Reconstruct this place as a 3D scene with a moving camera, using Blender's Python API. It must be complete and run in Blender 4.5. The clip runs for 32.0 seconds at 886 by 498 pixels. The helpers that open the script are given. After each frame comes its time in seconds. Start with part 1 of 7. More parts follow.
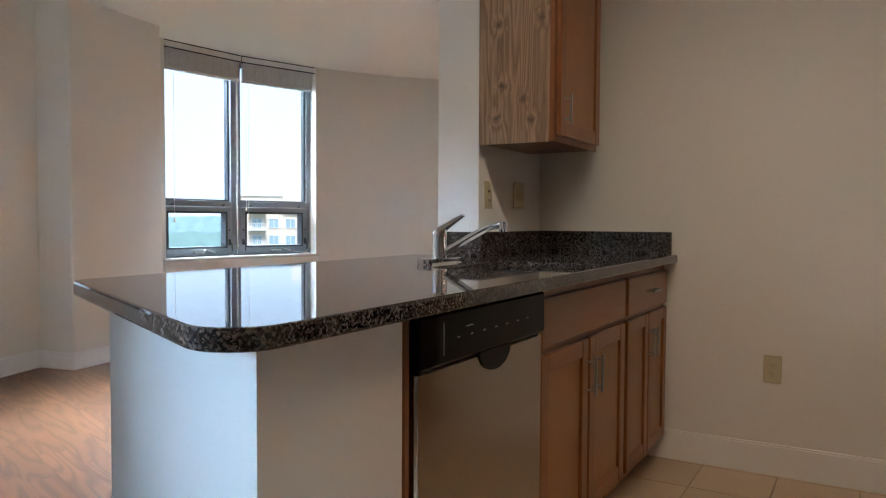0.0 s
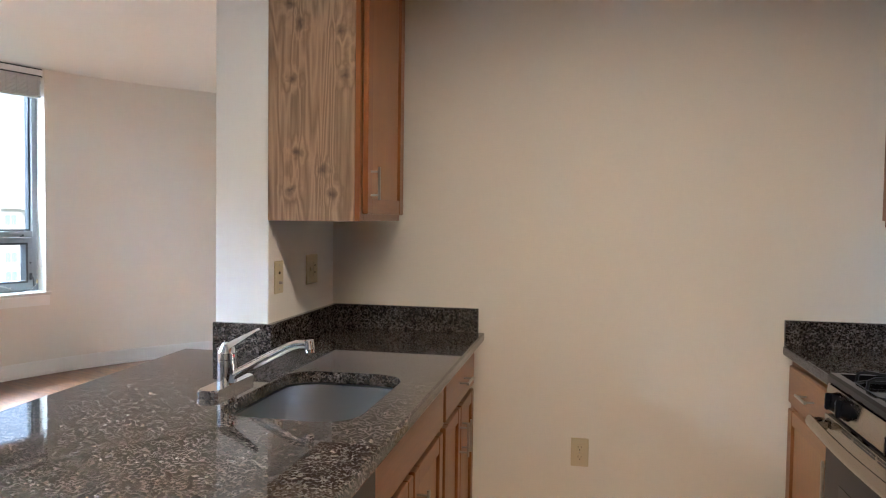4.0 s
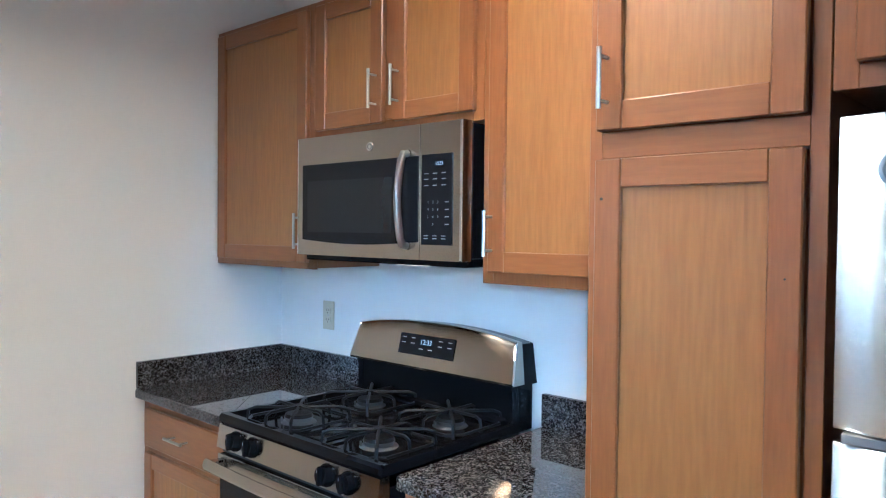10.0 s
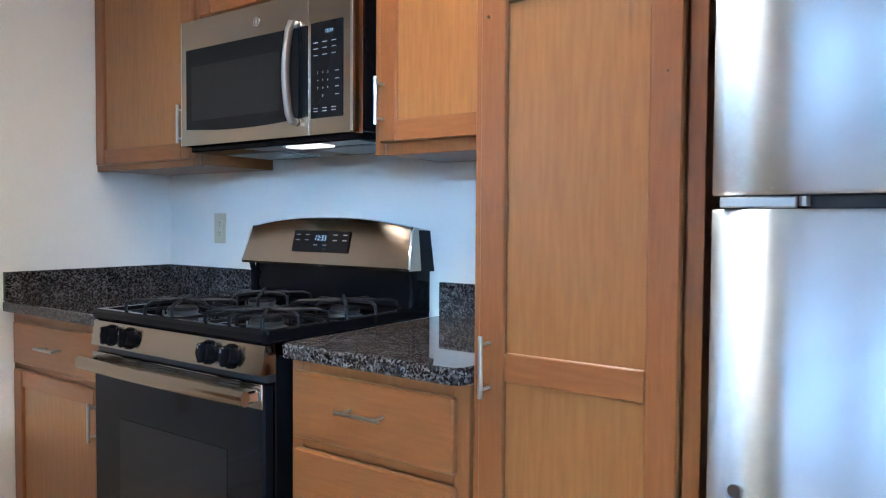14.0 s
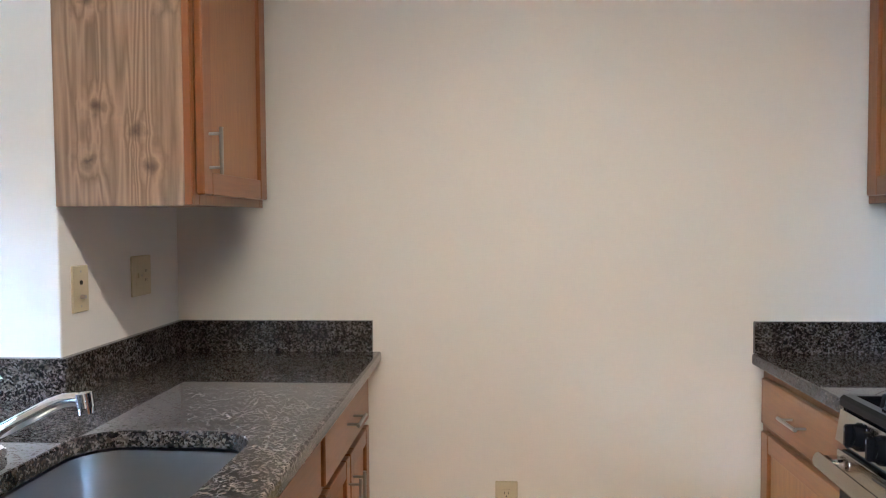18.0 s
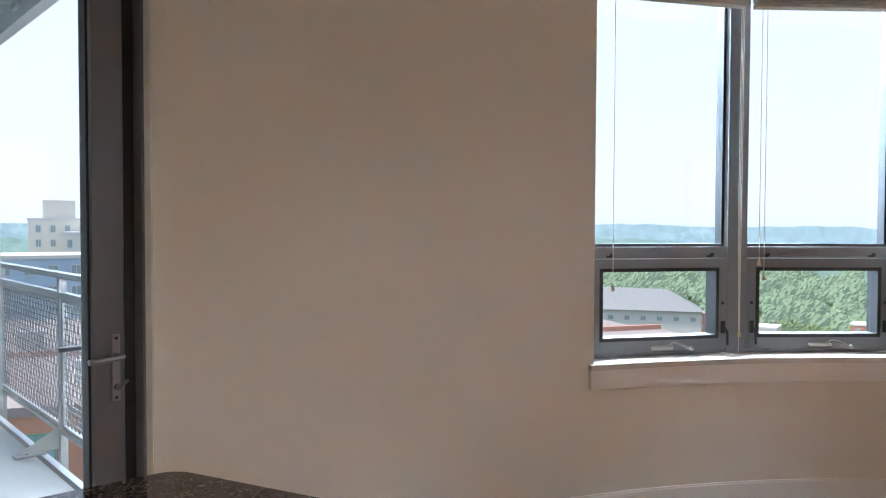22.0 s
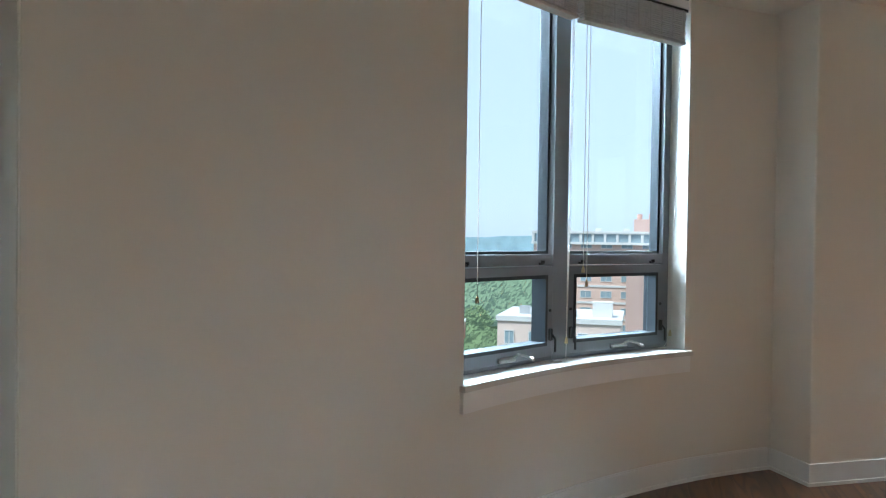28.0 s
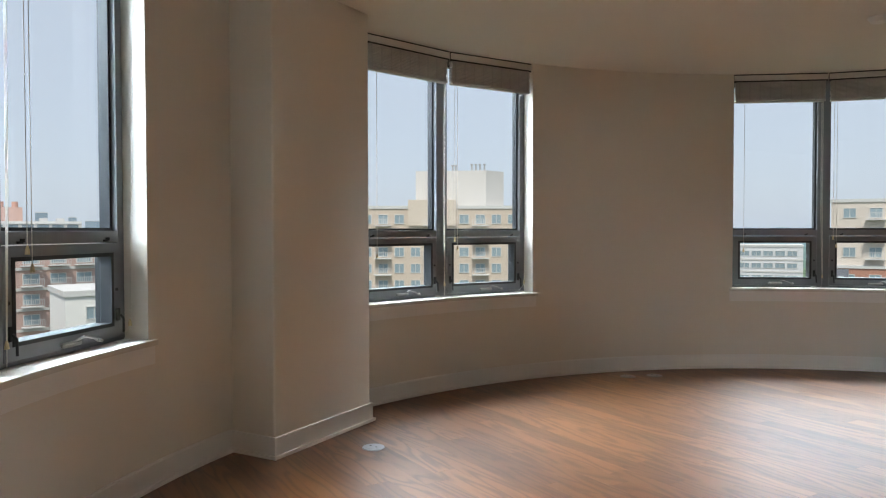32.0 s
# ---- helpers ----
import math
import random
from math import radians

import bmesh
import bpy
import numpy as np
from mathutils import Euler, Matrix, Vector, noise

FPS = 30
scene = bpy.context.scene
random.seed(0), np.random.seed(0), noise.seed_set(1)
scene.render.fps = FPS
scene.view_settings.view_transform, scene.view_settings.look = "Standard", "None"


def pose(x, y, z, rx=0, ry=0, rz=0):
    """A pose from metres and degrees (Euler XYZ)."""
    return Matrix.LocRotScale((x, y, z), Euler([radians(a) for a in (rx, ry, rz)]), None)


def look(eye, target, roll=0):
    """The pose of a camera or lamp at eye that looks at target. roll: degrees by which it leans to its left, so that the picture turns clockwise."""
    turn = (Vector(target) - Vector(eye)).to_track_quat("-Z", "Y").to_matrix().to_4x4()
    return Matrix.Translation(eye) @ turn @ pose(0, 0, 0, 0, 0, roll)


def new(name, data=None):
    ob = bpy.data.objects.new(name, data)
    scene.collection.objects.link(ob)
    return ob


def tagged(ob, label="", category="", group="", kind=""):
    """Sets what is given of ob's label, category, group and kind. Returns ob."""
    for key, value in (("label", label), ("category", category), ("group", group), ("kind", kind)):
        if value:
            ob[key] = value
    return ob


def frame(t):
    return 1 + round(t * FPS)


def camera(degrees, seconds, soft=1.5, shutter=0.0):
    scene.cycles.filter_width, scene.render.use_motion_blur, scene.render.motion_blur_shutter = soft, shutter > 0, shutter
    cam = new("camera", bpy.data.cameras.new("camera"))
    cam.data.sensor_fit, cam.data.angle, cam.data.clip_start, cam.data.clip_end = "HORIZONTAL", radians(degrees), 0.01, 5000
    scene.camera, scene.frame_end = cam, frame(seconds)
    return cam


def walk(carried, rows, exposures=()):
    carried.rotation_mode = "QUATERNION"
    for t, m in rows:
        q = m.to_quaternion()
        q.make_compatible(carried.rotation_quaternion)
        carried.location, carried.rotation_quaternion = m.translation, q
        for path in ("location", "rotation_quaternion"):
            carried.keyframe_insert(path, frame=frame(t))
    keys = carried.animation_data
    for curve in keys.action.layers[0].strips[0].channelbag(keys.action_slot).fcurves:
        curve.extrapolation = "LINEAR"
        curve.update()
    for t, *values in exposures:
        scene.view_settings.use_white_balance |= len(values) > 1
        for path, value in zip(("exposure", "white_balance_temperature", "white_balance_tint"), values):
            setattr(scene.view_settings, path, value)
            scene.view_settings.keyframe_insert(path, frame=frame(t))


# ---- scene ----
cam = camera(62.6, 32.0, soft=1.15)
PATH = [
    (0, (0.328, 0.349, 1.086), (-0.679, 2.075, 1.007), 0.3),
    (0.5, (0.277, 0.389, 1.079), (-0.672, 2.148, 1.001), 0.3),
    (1, (0.242, 0.402, 1.081), (-0.644, 2.194, 1.007), 0.4),
    (1.5, (0.229, 0.433, 1.129), (-0.604, 2.25, 1.059), 0.5),
    (2, (0.227, 0.445, 1.171), (-0.565, 2.28, 1.1), 0.5),
    (2.5, (0.219, 0.459, 1.208), (-0.53, 2.312, 1.138), 0.6),
    (4.5, (-0.078, 0.792, 1.462), (-0.276, 2.78, 1.384), 0.7),
    (5, (-0.166, 0.856, 1.488), (-0.136, 2.855, 1.424), 0.6),
    (5.5, (-0.273, 0.905, 1.538), (-0.007, 2.888, 1.489), 0.6),
    (6, (-0.333, 1.002, 1.57), (0.163, 2.939, 1.529), 0.7),
    (6.5, (-0.371, 1.092, 1.604), (0.335, 2.963, 1.561), 1.0),
    (7, (-0.459, 1.106, 1.625), (0.445, 2.889, 1.577), 0.5),
    (7.5, (-0.513, 1.09, 1.632), (0.546, 2.786, 1.587), 0.5),
    (8, (-0.516, 1.082, 1.632), (0.678, 2.686, 1.585), 0.4),
    (8.5, (-0.51, 1.07, 1.62), (0.79, 2.589, 1.575), 0.4),
    (9, (-0.503, 1.053, 1.607), (0.874, 2.503, 1.561), 0.5),
    (9.5, (-0.5, 1.039, 1.584), (0.936, 2.431, 1.536), 0.6),
    (10, (-0.485, 1.038, 1.545), (0.993, 2.385, 1.494), 0.6),
    (10.5, (-0.474, 1.044, 1.508), (1.032, 2.359, 1.453), 0.5),
    (11, (-0.462, 1.053, 1.465), (1.065, 2.344, 1.405), 0.5),
    (11.5, (-0.451, 1.044, 1.43), (1.09, 2.317, 1.369), 0.5),
    (12, (-0.439, 1.039, 1.387), (1.118, 2.293, 1.323), 0.5),
    (12.5, (-0.429, 1.04, 1.345), (1.148, 2.268, 1.276), 0.4),
    (13, (-0.418, 1.036, 1.295), (1.182, 2.235, 1.227), 0.4),
    (13.5, (-0.406, 1.03, 1.243), (1.214, 2.199, 1.17), 0.4),
    (15.5, (-0.383, 1.03, 1.206), (1.246, 2.189, 1.13), 0.4),
    (16, (-0.328, 1.054, 1.295), (1.246, 2.287, 1.219), 0.4),
    (16.5, (-0.288, 1.076, 1.396), (1.076, 2.536, 1.31), -0.0),
    (17, (-0.244, 1.121, 1.401), (0.743, 2.859, 1.321), -0.2),
    (17.5, (-0.215, 1.264, 1.383), (0.279, 3.2, 1.313), -0.2),
    (18, (-0.051, 1.4, 1.364), (-0.189, 3.394, 1.282), -0.4),
    (18.5, (-0.023, 1.586, 1.368), (-0.651, 3.483, 1.275), -0.2),
    (19, (-0.029, 1.802, 1.357), (-1.127, 3.473, 1.277), -0.3),
    (19.5, (-0.042, 2.011, 1.341), (-1.539, 3.334, 1.261), -0.6),
    (20, (-0.073, 2.208, 1.368), (-1.854, 3.115, 1.292), -0.5),
    (20.5, (-0.173, 2.33, 1.362), (-2.124, 2.761, 1.29), -0.4),
    (21, (-0.295, 2.395, 1.337), (-2.293, 2.325, 1.282), -0.4),
    (21.5, (-0.415, 2.419, 1.339), (-2.343, 1.893, 1.285), -0.2),
    (22, (-0.463, 2.406, 1.352), (-2.239, 1.489, 1.292), 0.2),
    (22.5, (-0.481, 2.416, 1.359), (-2.048, 1.174, 1.308), -0.1),
    (23, (-0.474, 2.394, 1.371), (-1.873, 0.965, 1.318), 0.1),
    (23.5, (-0.469, 2.39, 1.376), (-1.745, 0.851, 1.323), 0.1),
    (24, (-0.449, 2.385, 1.385), (-1.659, 0.793, 1.329), 0.2),
    (24.5, (-0.457, 2.331, 1.379), (-1.652, 0.729, 1.322), 0.3),
    (26.5, (-0.552, 1.604, 1.344), (-2.327, 0.683, 1.296), 1.2),
    (27, (-0.549, 1.448, 1.354), (-2.464, 0.873, 1.319), 0.9),
    (27.5, (-0.629, 1.318, 1.357), (-2.617, 1.104, 1.319), 0.9),
    (28, (-0.74, 1.199, 1.336), (-2.735, 1.338, 1.304), 0.8),
    (28.5, (-0.823, 1.056, 1.318), (-2.777, 1.484, 1.299), 0.3),
    (29, (-0.929, 0.977, 1.315), (-2.813, 1.65, 1.29), 0.3),
    (29.5, (-1.068, 0.987, 1.305), (-2.868, 1.857, 1.275), 0.3),
    (30, (-1.155, 0.973, 1.289), (-2.868, 2.005, 1.259), 0.1),
    (30.5, (-1.183, 0.933, 1.276), (-2.812, 2.094, 1.243), 0.0),
    (31, (-1.196, 0.907, 1.264), (-2.739, 2.178, 1.229), -0.1),
    (31.5, (-1.235, 0.916, 1.265), (-2.675, 2.303, 1.221), -0.2),
    (32, (-1.316, 1.015, 1.259), (-2.589, 2.557, 1.208), -0.1),
]
EXPOSURES = [(0, 1.22, 5600, 9), (2.5, 1.55, 5700, 10), (5, 2.3, 5250, 10), (6, 2.45, 5100, 8), (7, 2.5, 5250, 9), (8, 2.5, 4850, 6), (10, 2.55, 4450, 4), (11, 2.45, 4400, 3), (13, 2.4, 4550, 5), (16, 2.45, 4850, 8), (17, 2.3, 4550, 3), (18, 2.45, 4950, 7), (19, 1.95, 5350, 8), (20, 1.58, 5000, 6), (21, 1.02, 6150, 11), (22, 0.97, 6250, 15), (23, 0.95, 6000, 9), (24, 1.0, 5900, 8), (27, 0.72, 6400, 16), (28, 0.68, 5650, 3), (29, 0.45, 6650, 13), (30, 0.3, 6600, 11), (32, 0.25, 6700, 11)]
walk(cam, [(t, look(eye, target, roll)) for t, eye, target, roll in PATH], EXPOSURES)

# ---- world and light ----
SUN_AZ, SUN_EL = radians(-55), radians(58)
world = bpy.data.worlds.new("sky")
scene.world = world
world.use_nodes = True
wn, wl = world.node_tree.nodes, world.node_tree.links
sky = wn.new("ShaderNodeTexSky")
sky.sky_type, sky.sun_disc = "NISHITA", False
sky.sun_elevation, sky.sun_rotation = SUN_EL, math.pi / 2 - SUN_AZ
sky.air_density, sky.dust_density, sky.ozone_density, sky.altitude = 1.0, 1.5, 1.0, 0
wn["Background"].inputs["Strength"].default_value = 0.10
haze = wn.new("ShaderNodeMix")                    # thin high cloud evens out and pales the blue
haze.data_type = "RGBA"
haze.inputs["Factor"].default_value = 0.82
haze.inputs["B"].default_value = (5.7, 6.55, 7.8, 1.0)
wl.new(sky.outputs["Color"], haze.inputs["A"])
wl.new(haze.outputs["Result"], wn["Background"].inputs["Color"])
sun_data = bpy.data.lights.new("sun", "SUN")
sun_data.energy, sun_data.angle, sun_data.color = 3.6, radians(10), (1.0, 0.95, 0.88)
sun_ob = new("sun", sun_data)
sun_ob.matrix_world = look((math.cos(SUN_AZ) * math.cos(SUN_EL) * 60, math.sin(SUN_AZ) * math.cos(SUN_EL) * 60, math.sin(SUN_EL) * 60), (0, 0, 0))
# unseen area lamps added before each opening, boosting the bright overcast sky
def sky_lamp(deg, away, z, wide, high, power, fan):
    data = bpy.data.lights.new("sky_fill", "AREA")
    data.shape, data.size, data.size_y, data.energy, data.color = "RECTANGLE", wide, high, power, (0.72, 0.87, 1.0)
    data.spread = radians(fan)
    c, s = math.cos(radians(deg)), math.sin(radians(deg))
    new("sky_fill", data).matrix_world = look((-0.824 + c * away, 4.551 + s * away, z), (-0.824 + c * 2.2, 4.551 + s * 2.2, 0.9))


sky_lamp(-144.65, 7.0, 4.5, 4.2, 2.8, 740, 80)
for deg in (167.1, 118.3):
    sky_lamp(deg, 7.0, 5.1, 4.2, 2.2, 650, 80)
# another added lamp beyond the balcony rail, in front of the glass door
door_fill = bpy.data.lights.new("sky_fill", "AREA")
door_fill.shape, door_fill.size, door_fill.size_y, door_fill.energy, door_fill.color = "RECTANGLE", 3.6, 2.4, 560, (0.58, 0.81, 1.0)
new("sky_fill", door_fill).matrix_world = look((-8.9, -5.4, 3.1), (-1.6, 0.4, 1.4))
# four-foot ceiling fitting over the kitchen aisle; never in view, its place assumed
tube_light = bpy.data.lights.new("assumed_kitchen_light", "AREA")
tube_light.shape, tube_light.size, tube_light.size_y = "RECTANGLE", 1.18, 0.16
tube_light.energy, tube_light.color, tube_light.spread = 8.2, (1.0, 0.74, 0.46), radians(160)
new("assumed_kitchen_light", tube_light).matrix_world = look((0.12, 2.05, 2.575), (0.12, 2.05, 0.0))
cook_light = bpy.data.lights.new("cooktop_lamp", "AREA")
cook_light.shape, cook_light.size, cook_light.size_y = "RECTANGLE", 0.05, 0.12
cook_light.energy, cook_light.color, cook_light.spread = 0.15, (1.0, 0.55, 0.25), radians(90)
new("cooktop_lamp", cook_light).matrix_world = look((1.12, 2.60, 1.436), (1.16, 2.60, 0.9))


# ---- materials ----
def rgb(c):
    return (*c, 1.0)


def material(name, color, rough=0.5, metal=0.0, var=0.08, scale=8.0, bump=0.0, bump_scale=60.0, stretch=(1, 1, 1), coat=0.0, spec=0.5, rough_var=0.05, island=0.0):
    """Principled material with two scales of tone variation and fine relief, in object space at real size."""
    m = bpy.data.materials.new(name)
    m.use_nodes = True
    n, l = m.node_tree.nodes, m.node_tree.links
    b = n["Principled BSDF"]
    b.inputs["Metallic"].default_value = metal
    b.inputs["Coat Weight"].default_value = coat
    b.inputs["Coat Roughness"].default_value = 0.15
    b.inputs["Specular IOR Level"].default_value = spec
    co = n.new("ShaderNodeNewGeometry")
    mp = n.new("ShaderNodeMapping")
    mp.inputs["Scale"].default_value = stretch
    l.new(co.outputs["Position"], mp.inputs["Vector"])
    big = n.new("ShaderNodeTexNoise")
    big.inputs["Scale"].default_value, big.inputs["Detail"].default_value = scale, 4
    fine = n.new("ShaderNodeTexNoise")
    fine.inputs["Scale"].default_value, fine.inputs["Detail"].default_value = bump_scale, 3
    for t in (big, fine):
        l.new(mp.outputs["Vector"], t.inputs["Vector"])
    mix = n.new("ShaderNodeMix")
    mix.data_type, mix.blend_type = "RGBA", "MIX"
    mix.inputs["A"].default_value = rgb([max(0, c * (1 - var)) for c in color])
    mix.inputs["B"].default_value = rgb([min(1, c * (1 + var)) for c in color])
    add = n.new("ShaderNodeMath")
    add.operation = "MULTIPLY_ADD"
    l.new(fine.outputs["Fac"], add.inputs[0])
    add.inputs[1].default_value = 0.4
    sub = n.new("ShaderNodeMath")
    sub.operation = "MULTIPLY"
    sub.inputs[1].default_value = 0.6
    l.new(big.outputs["Fac"], sub.inputs[0])
    l.new(sub.outputs[0], add.inputs[2])
    l.new(add.outputs[0], mix.inputs["Factor"])
    last = mix.outputs["Result"]
    if island:
        info = n.new("ShaderNodeObjectInfo")
        hsv = n.new("ShaderNodeHueSaturation")
        ramp = n.new("ShaderNodeMapRange")
        ramp.inputs["To Min"].default_value, ramp.inputs["To Max"].default_value = 1 - island, 1 + island
        l.new(info.outputs["Random"], ramp.inputs["Value"])
        l.new(ramp.outputs["Result"], hsv.inputs["Value"])
        l.new(last, hsv.inputs["Color"])
        last = hsv.outputs["Color"]
    l.new(last, b.inputs["Base Color"])
    rr = n.new("ShaderNodeMapRange")
    rr.inputs["To Min"].default_value, rr.inputs["To Max"].default_value = max(0.02, rough - rough_var), min(1, rough + rough_var)
    l.new(big.outputs["Fac"], rr.inputs["Value"])
    l.new(rr.outputs["Result"], b.inputs["Roughness"])
    if bump:
        bp = n.new("ShaderNodeBump")
        bp.inputs["Strength"].default_value, bp.inputs["Distance"].default_value = bump, 0.002
        l.new(fine.outputs["Fac"], bp.inputs["Height"])
        l.new(bp.outputs["Normal"], b.inputs["Normal"])
    return m


def wood(name, dark, light, rough=0.4, axis=2, grain=9.0, coat=0.15, streaks=0.0, rand=0.0, ring=1.0, even=0.0):
    """Wood with its grain along one axis of the world, with rings, pores and, if asked for, mineral streaks; even flattens the broad bands."""
    m = bpy.data.materials.new(name)
    m.use_nodes = True
    n, l = m.node_tree.nodes, m.node_tree.links
    b = n["Principled BSDF"]
    b.inputs["Coat Weight"].default_value, b.inputs["Coat Roughness"].default_value = coat, 0.2
    geo = n.new("ShaderNodeNewGeometry")
    mp = n.new("ShaderNodeMapping")
    s = [1.0, 1.0, 1.0]
    s[axis] = 0.09
    mp.inputs["Scale"].default_value = s
    info = n.new("ShaderNodeObjectInfo")
    shift = n.new("ShaderNodeVectorMath")
    shift.operation = "MULTIPLY_ADD"
    comb = n.new("ShaderNodeCombineXYZ")
    for k in range(3):
        l.new(info.outputs["Random"], comb.inputs[k])
    l.new(comb.outputs[0], shift.inputs[0])
    shift.inputs[1].default_value = (7.3, 5.1, 3.7)
    l.new(geo.outputs["Position"], shift.inputs[2])
    l.new(shift.outputs[0], mp.inputs["Vector"])
    wide = n.new("ShaderNodeTexNoise")
    wide.inputs["Scale"].default_value, wide.inputs["Detail"].default_value, wide.inputs["Distortion"].default_value = grain, 5, 1.2
    l.new(mp.outputs[0], wide.inputs["Vector"])
    pore = n.new("ShaderNodeTexNoise")
    pore.inputs["Scale"].default_value, pore.inputs["Detail"].default_value = grain * 22, 3
    l.new(mp.outputs[0], pore.inputs["Vector"])
    ramp = n.new("ShaderNodeValToRGB")
    ramp.color_ramp.elements[0].position, ramp.color_ramp.elements[0].color = 0.32 - even, rgb(dark)
    ramp.color_ramp.elements[1].position, ramp.color_ramp.elements[1].color = 0.68 + even, rgb(light)
    fac = wide.outputs["Fac"]
    if ring:
        wave = n.new("ShaderNodeMath")
        wave.operation = "MULTIPLY"
        wave.inputs[1].default_value = 14.0 * ring
        l.new(wide.outputs["Fac"], wave.inputs[0])
        tri = n.new("ShaderNodeMath")
        tri.operation = "PINGPONG"
        tri.inputs[1].default_value = 1.0
        l.new(wave.outputs[0], tri.inputs[0])
        mixf = n.new("ShaderNodeMath")
        mixf.operation = "MULTIPLY_ADD"
        mixf.inputs[1].default_value = 0.16
        l.new(tri.outputs[0], mixf.inputs[0])
        base = n.new("ShaderNodeMath")
        base.operation = "MULTIPLY_ADD"
        base.inputs[1].default_value, base.inputs[2].default_value = 0.84, 0.0
        l.new(wide.outputs["Fac"], base.inputs[0])
        l.new(base.outputs[0], mixf.inputs[2])
        fac = mixf.outputs[0]
    pm = n.new("ShaderNodeMath")
    pm.operation = "MULTIPLY_ADD"
    pm.inputs[1].default_value = 0.36 + 4.0 * even
    l.new(pore.outputs["Fac"], pm.inputs[0])
    off = n.new("ShaderNodeMath")
    off.operation = "SUBTRACT"
    off.inputs[1].default_value = 0.18 + 2.0 * even
    l.new(fac, off.inputs[0])
    l.new(off.outputs[0], pm.inputs[2])
    l.new(pm.outputs[0], ramp.inputs["Fac"])
    last = ramp.outputs["Color"]
    if streaks:
        # a few thin dark mineral streaks along the grain, and pin knots
        smp = n.new("ShaderNodeMapping")
        t = [26.0, 26.0, 26.0]
        t[axis] = 2.2
        smp.inputs["Scale"].default_value = t
        l.new(shift.outputs[0], smp.inputs["Vector"])
        sn = n.new("ShaderNodeTexNoise")
        sn.inputs["Scale"].default_value, sn.inputs["Detail"].default_value, sn.inputs["Distortion"].default_value = 1.0, 3, 0.5
        l.new(smp.outputs[0], sn.inputs["Vector"])
        sr = n.new("ShaderNodeMapRange")
        sr.inputs["From Min"].default_value, sr.inputs["From Max"].default_value = 0.68, 0.80
        sr.inputs["To Max"].default_value = streaks
        l.new(sn.outputs["Fac"], sr.inputs["Value"])
        v = n.new("ShaderNodeTexVoronoi")
        v.inputs["Scale"].default_value, v.inputs["Randomness"].default_value = 4.2, 1.0
        l.new(shift.outputs[0], v.inputs["Vector"])
        kr = n.new("ShaderNodeMapRange")
        kr.inputs["From Min"].default_value, kr.inputs["From Max"].default_value = 0.018, 0.045
        kr.inputs["To Min"].default_value, kr.inputs["To Max"].default_value = streaks, 0.0
        l.new(v.outputs["Distance"], kr.inputs["Value"])
        worst = n.new("ShaderNodeMath")
        worst.operation = "MAXIMUM"
        l.new(sr.outputs["Result"], worst.inputs[0])
        l.new(kr.outputs["Result"], worst.inputs[1])
        km = n.new("ShaderNodeMix")
        km.data_type = "RGBA"
        km.inputs["B"].default_value = rgb([c * 0.4 for c in dark])
        l.new(worst.outputs[0], km.inputs["Factor"])
        l.new(last, km.inputs["A"])
        last = km.outputs["Result"]
    if rand:
        hsv = n.new("ShaderNodeHueSaturation")
        rr = n.new("ShaderNodeMapRange")
        rr.inputs["To Min"].default_value, rr.inputs["To Max"].default_value = 1 - rand, 1 + rand
        l.new(info.outputs["Random"], rr.inputs["Value"])
        l.new(rr.outputs["Result"], hsv.inputs["Value"])
        l.new(last, hsv.inputs["Color"])
        last = hsv.outputs["Color"]
    l.new(last, b.inputs["Base Color"])
    b.inputs["Roughness"].default_value = rough
    bp = n.new("ShaderNodeBump")
    bp.inputs["Strength"].default_value, bp.inputs["Distance"].default_value = 0.12, 0.001
    l.new(pore.outputs["Fac"], bp.inputs["Height"])
    l.new(bp.outputs["Normal"], b.inputs["Normal"])
    return m


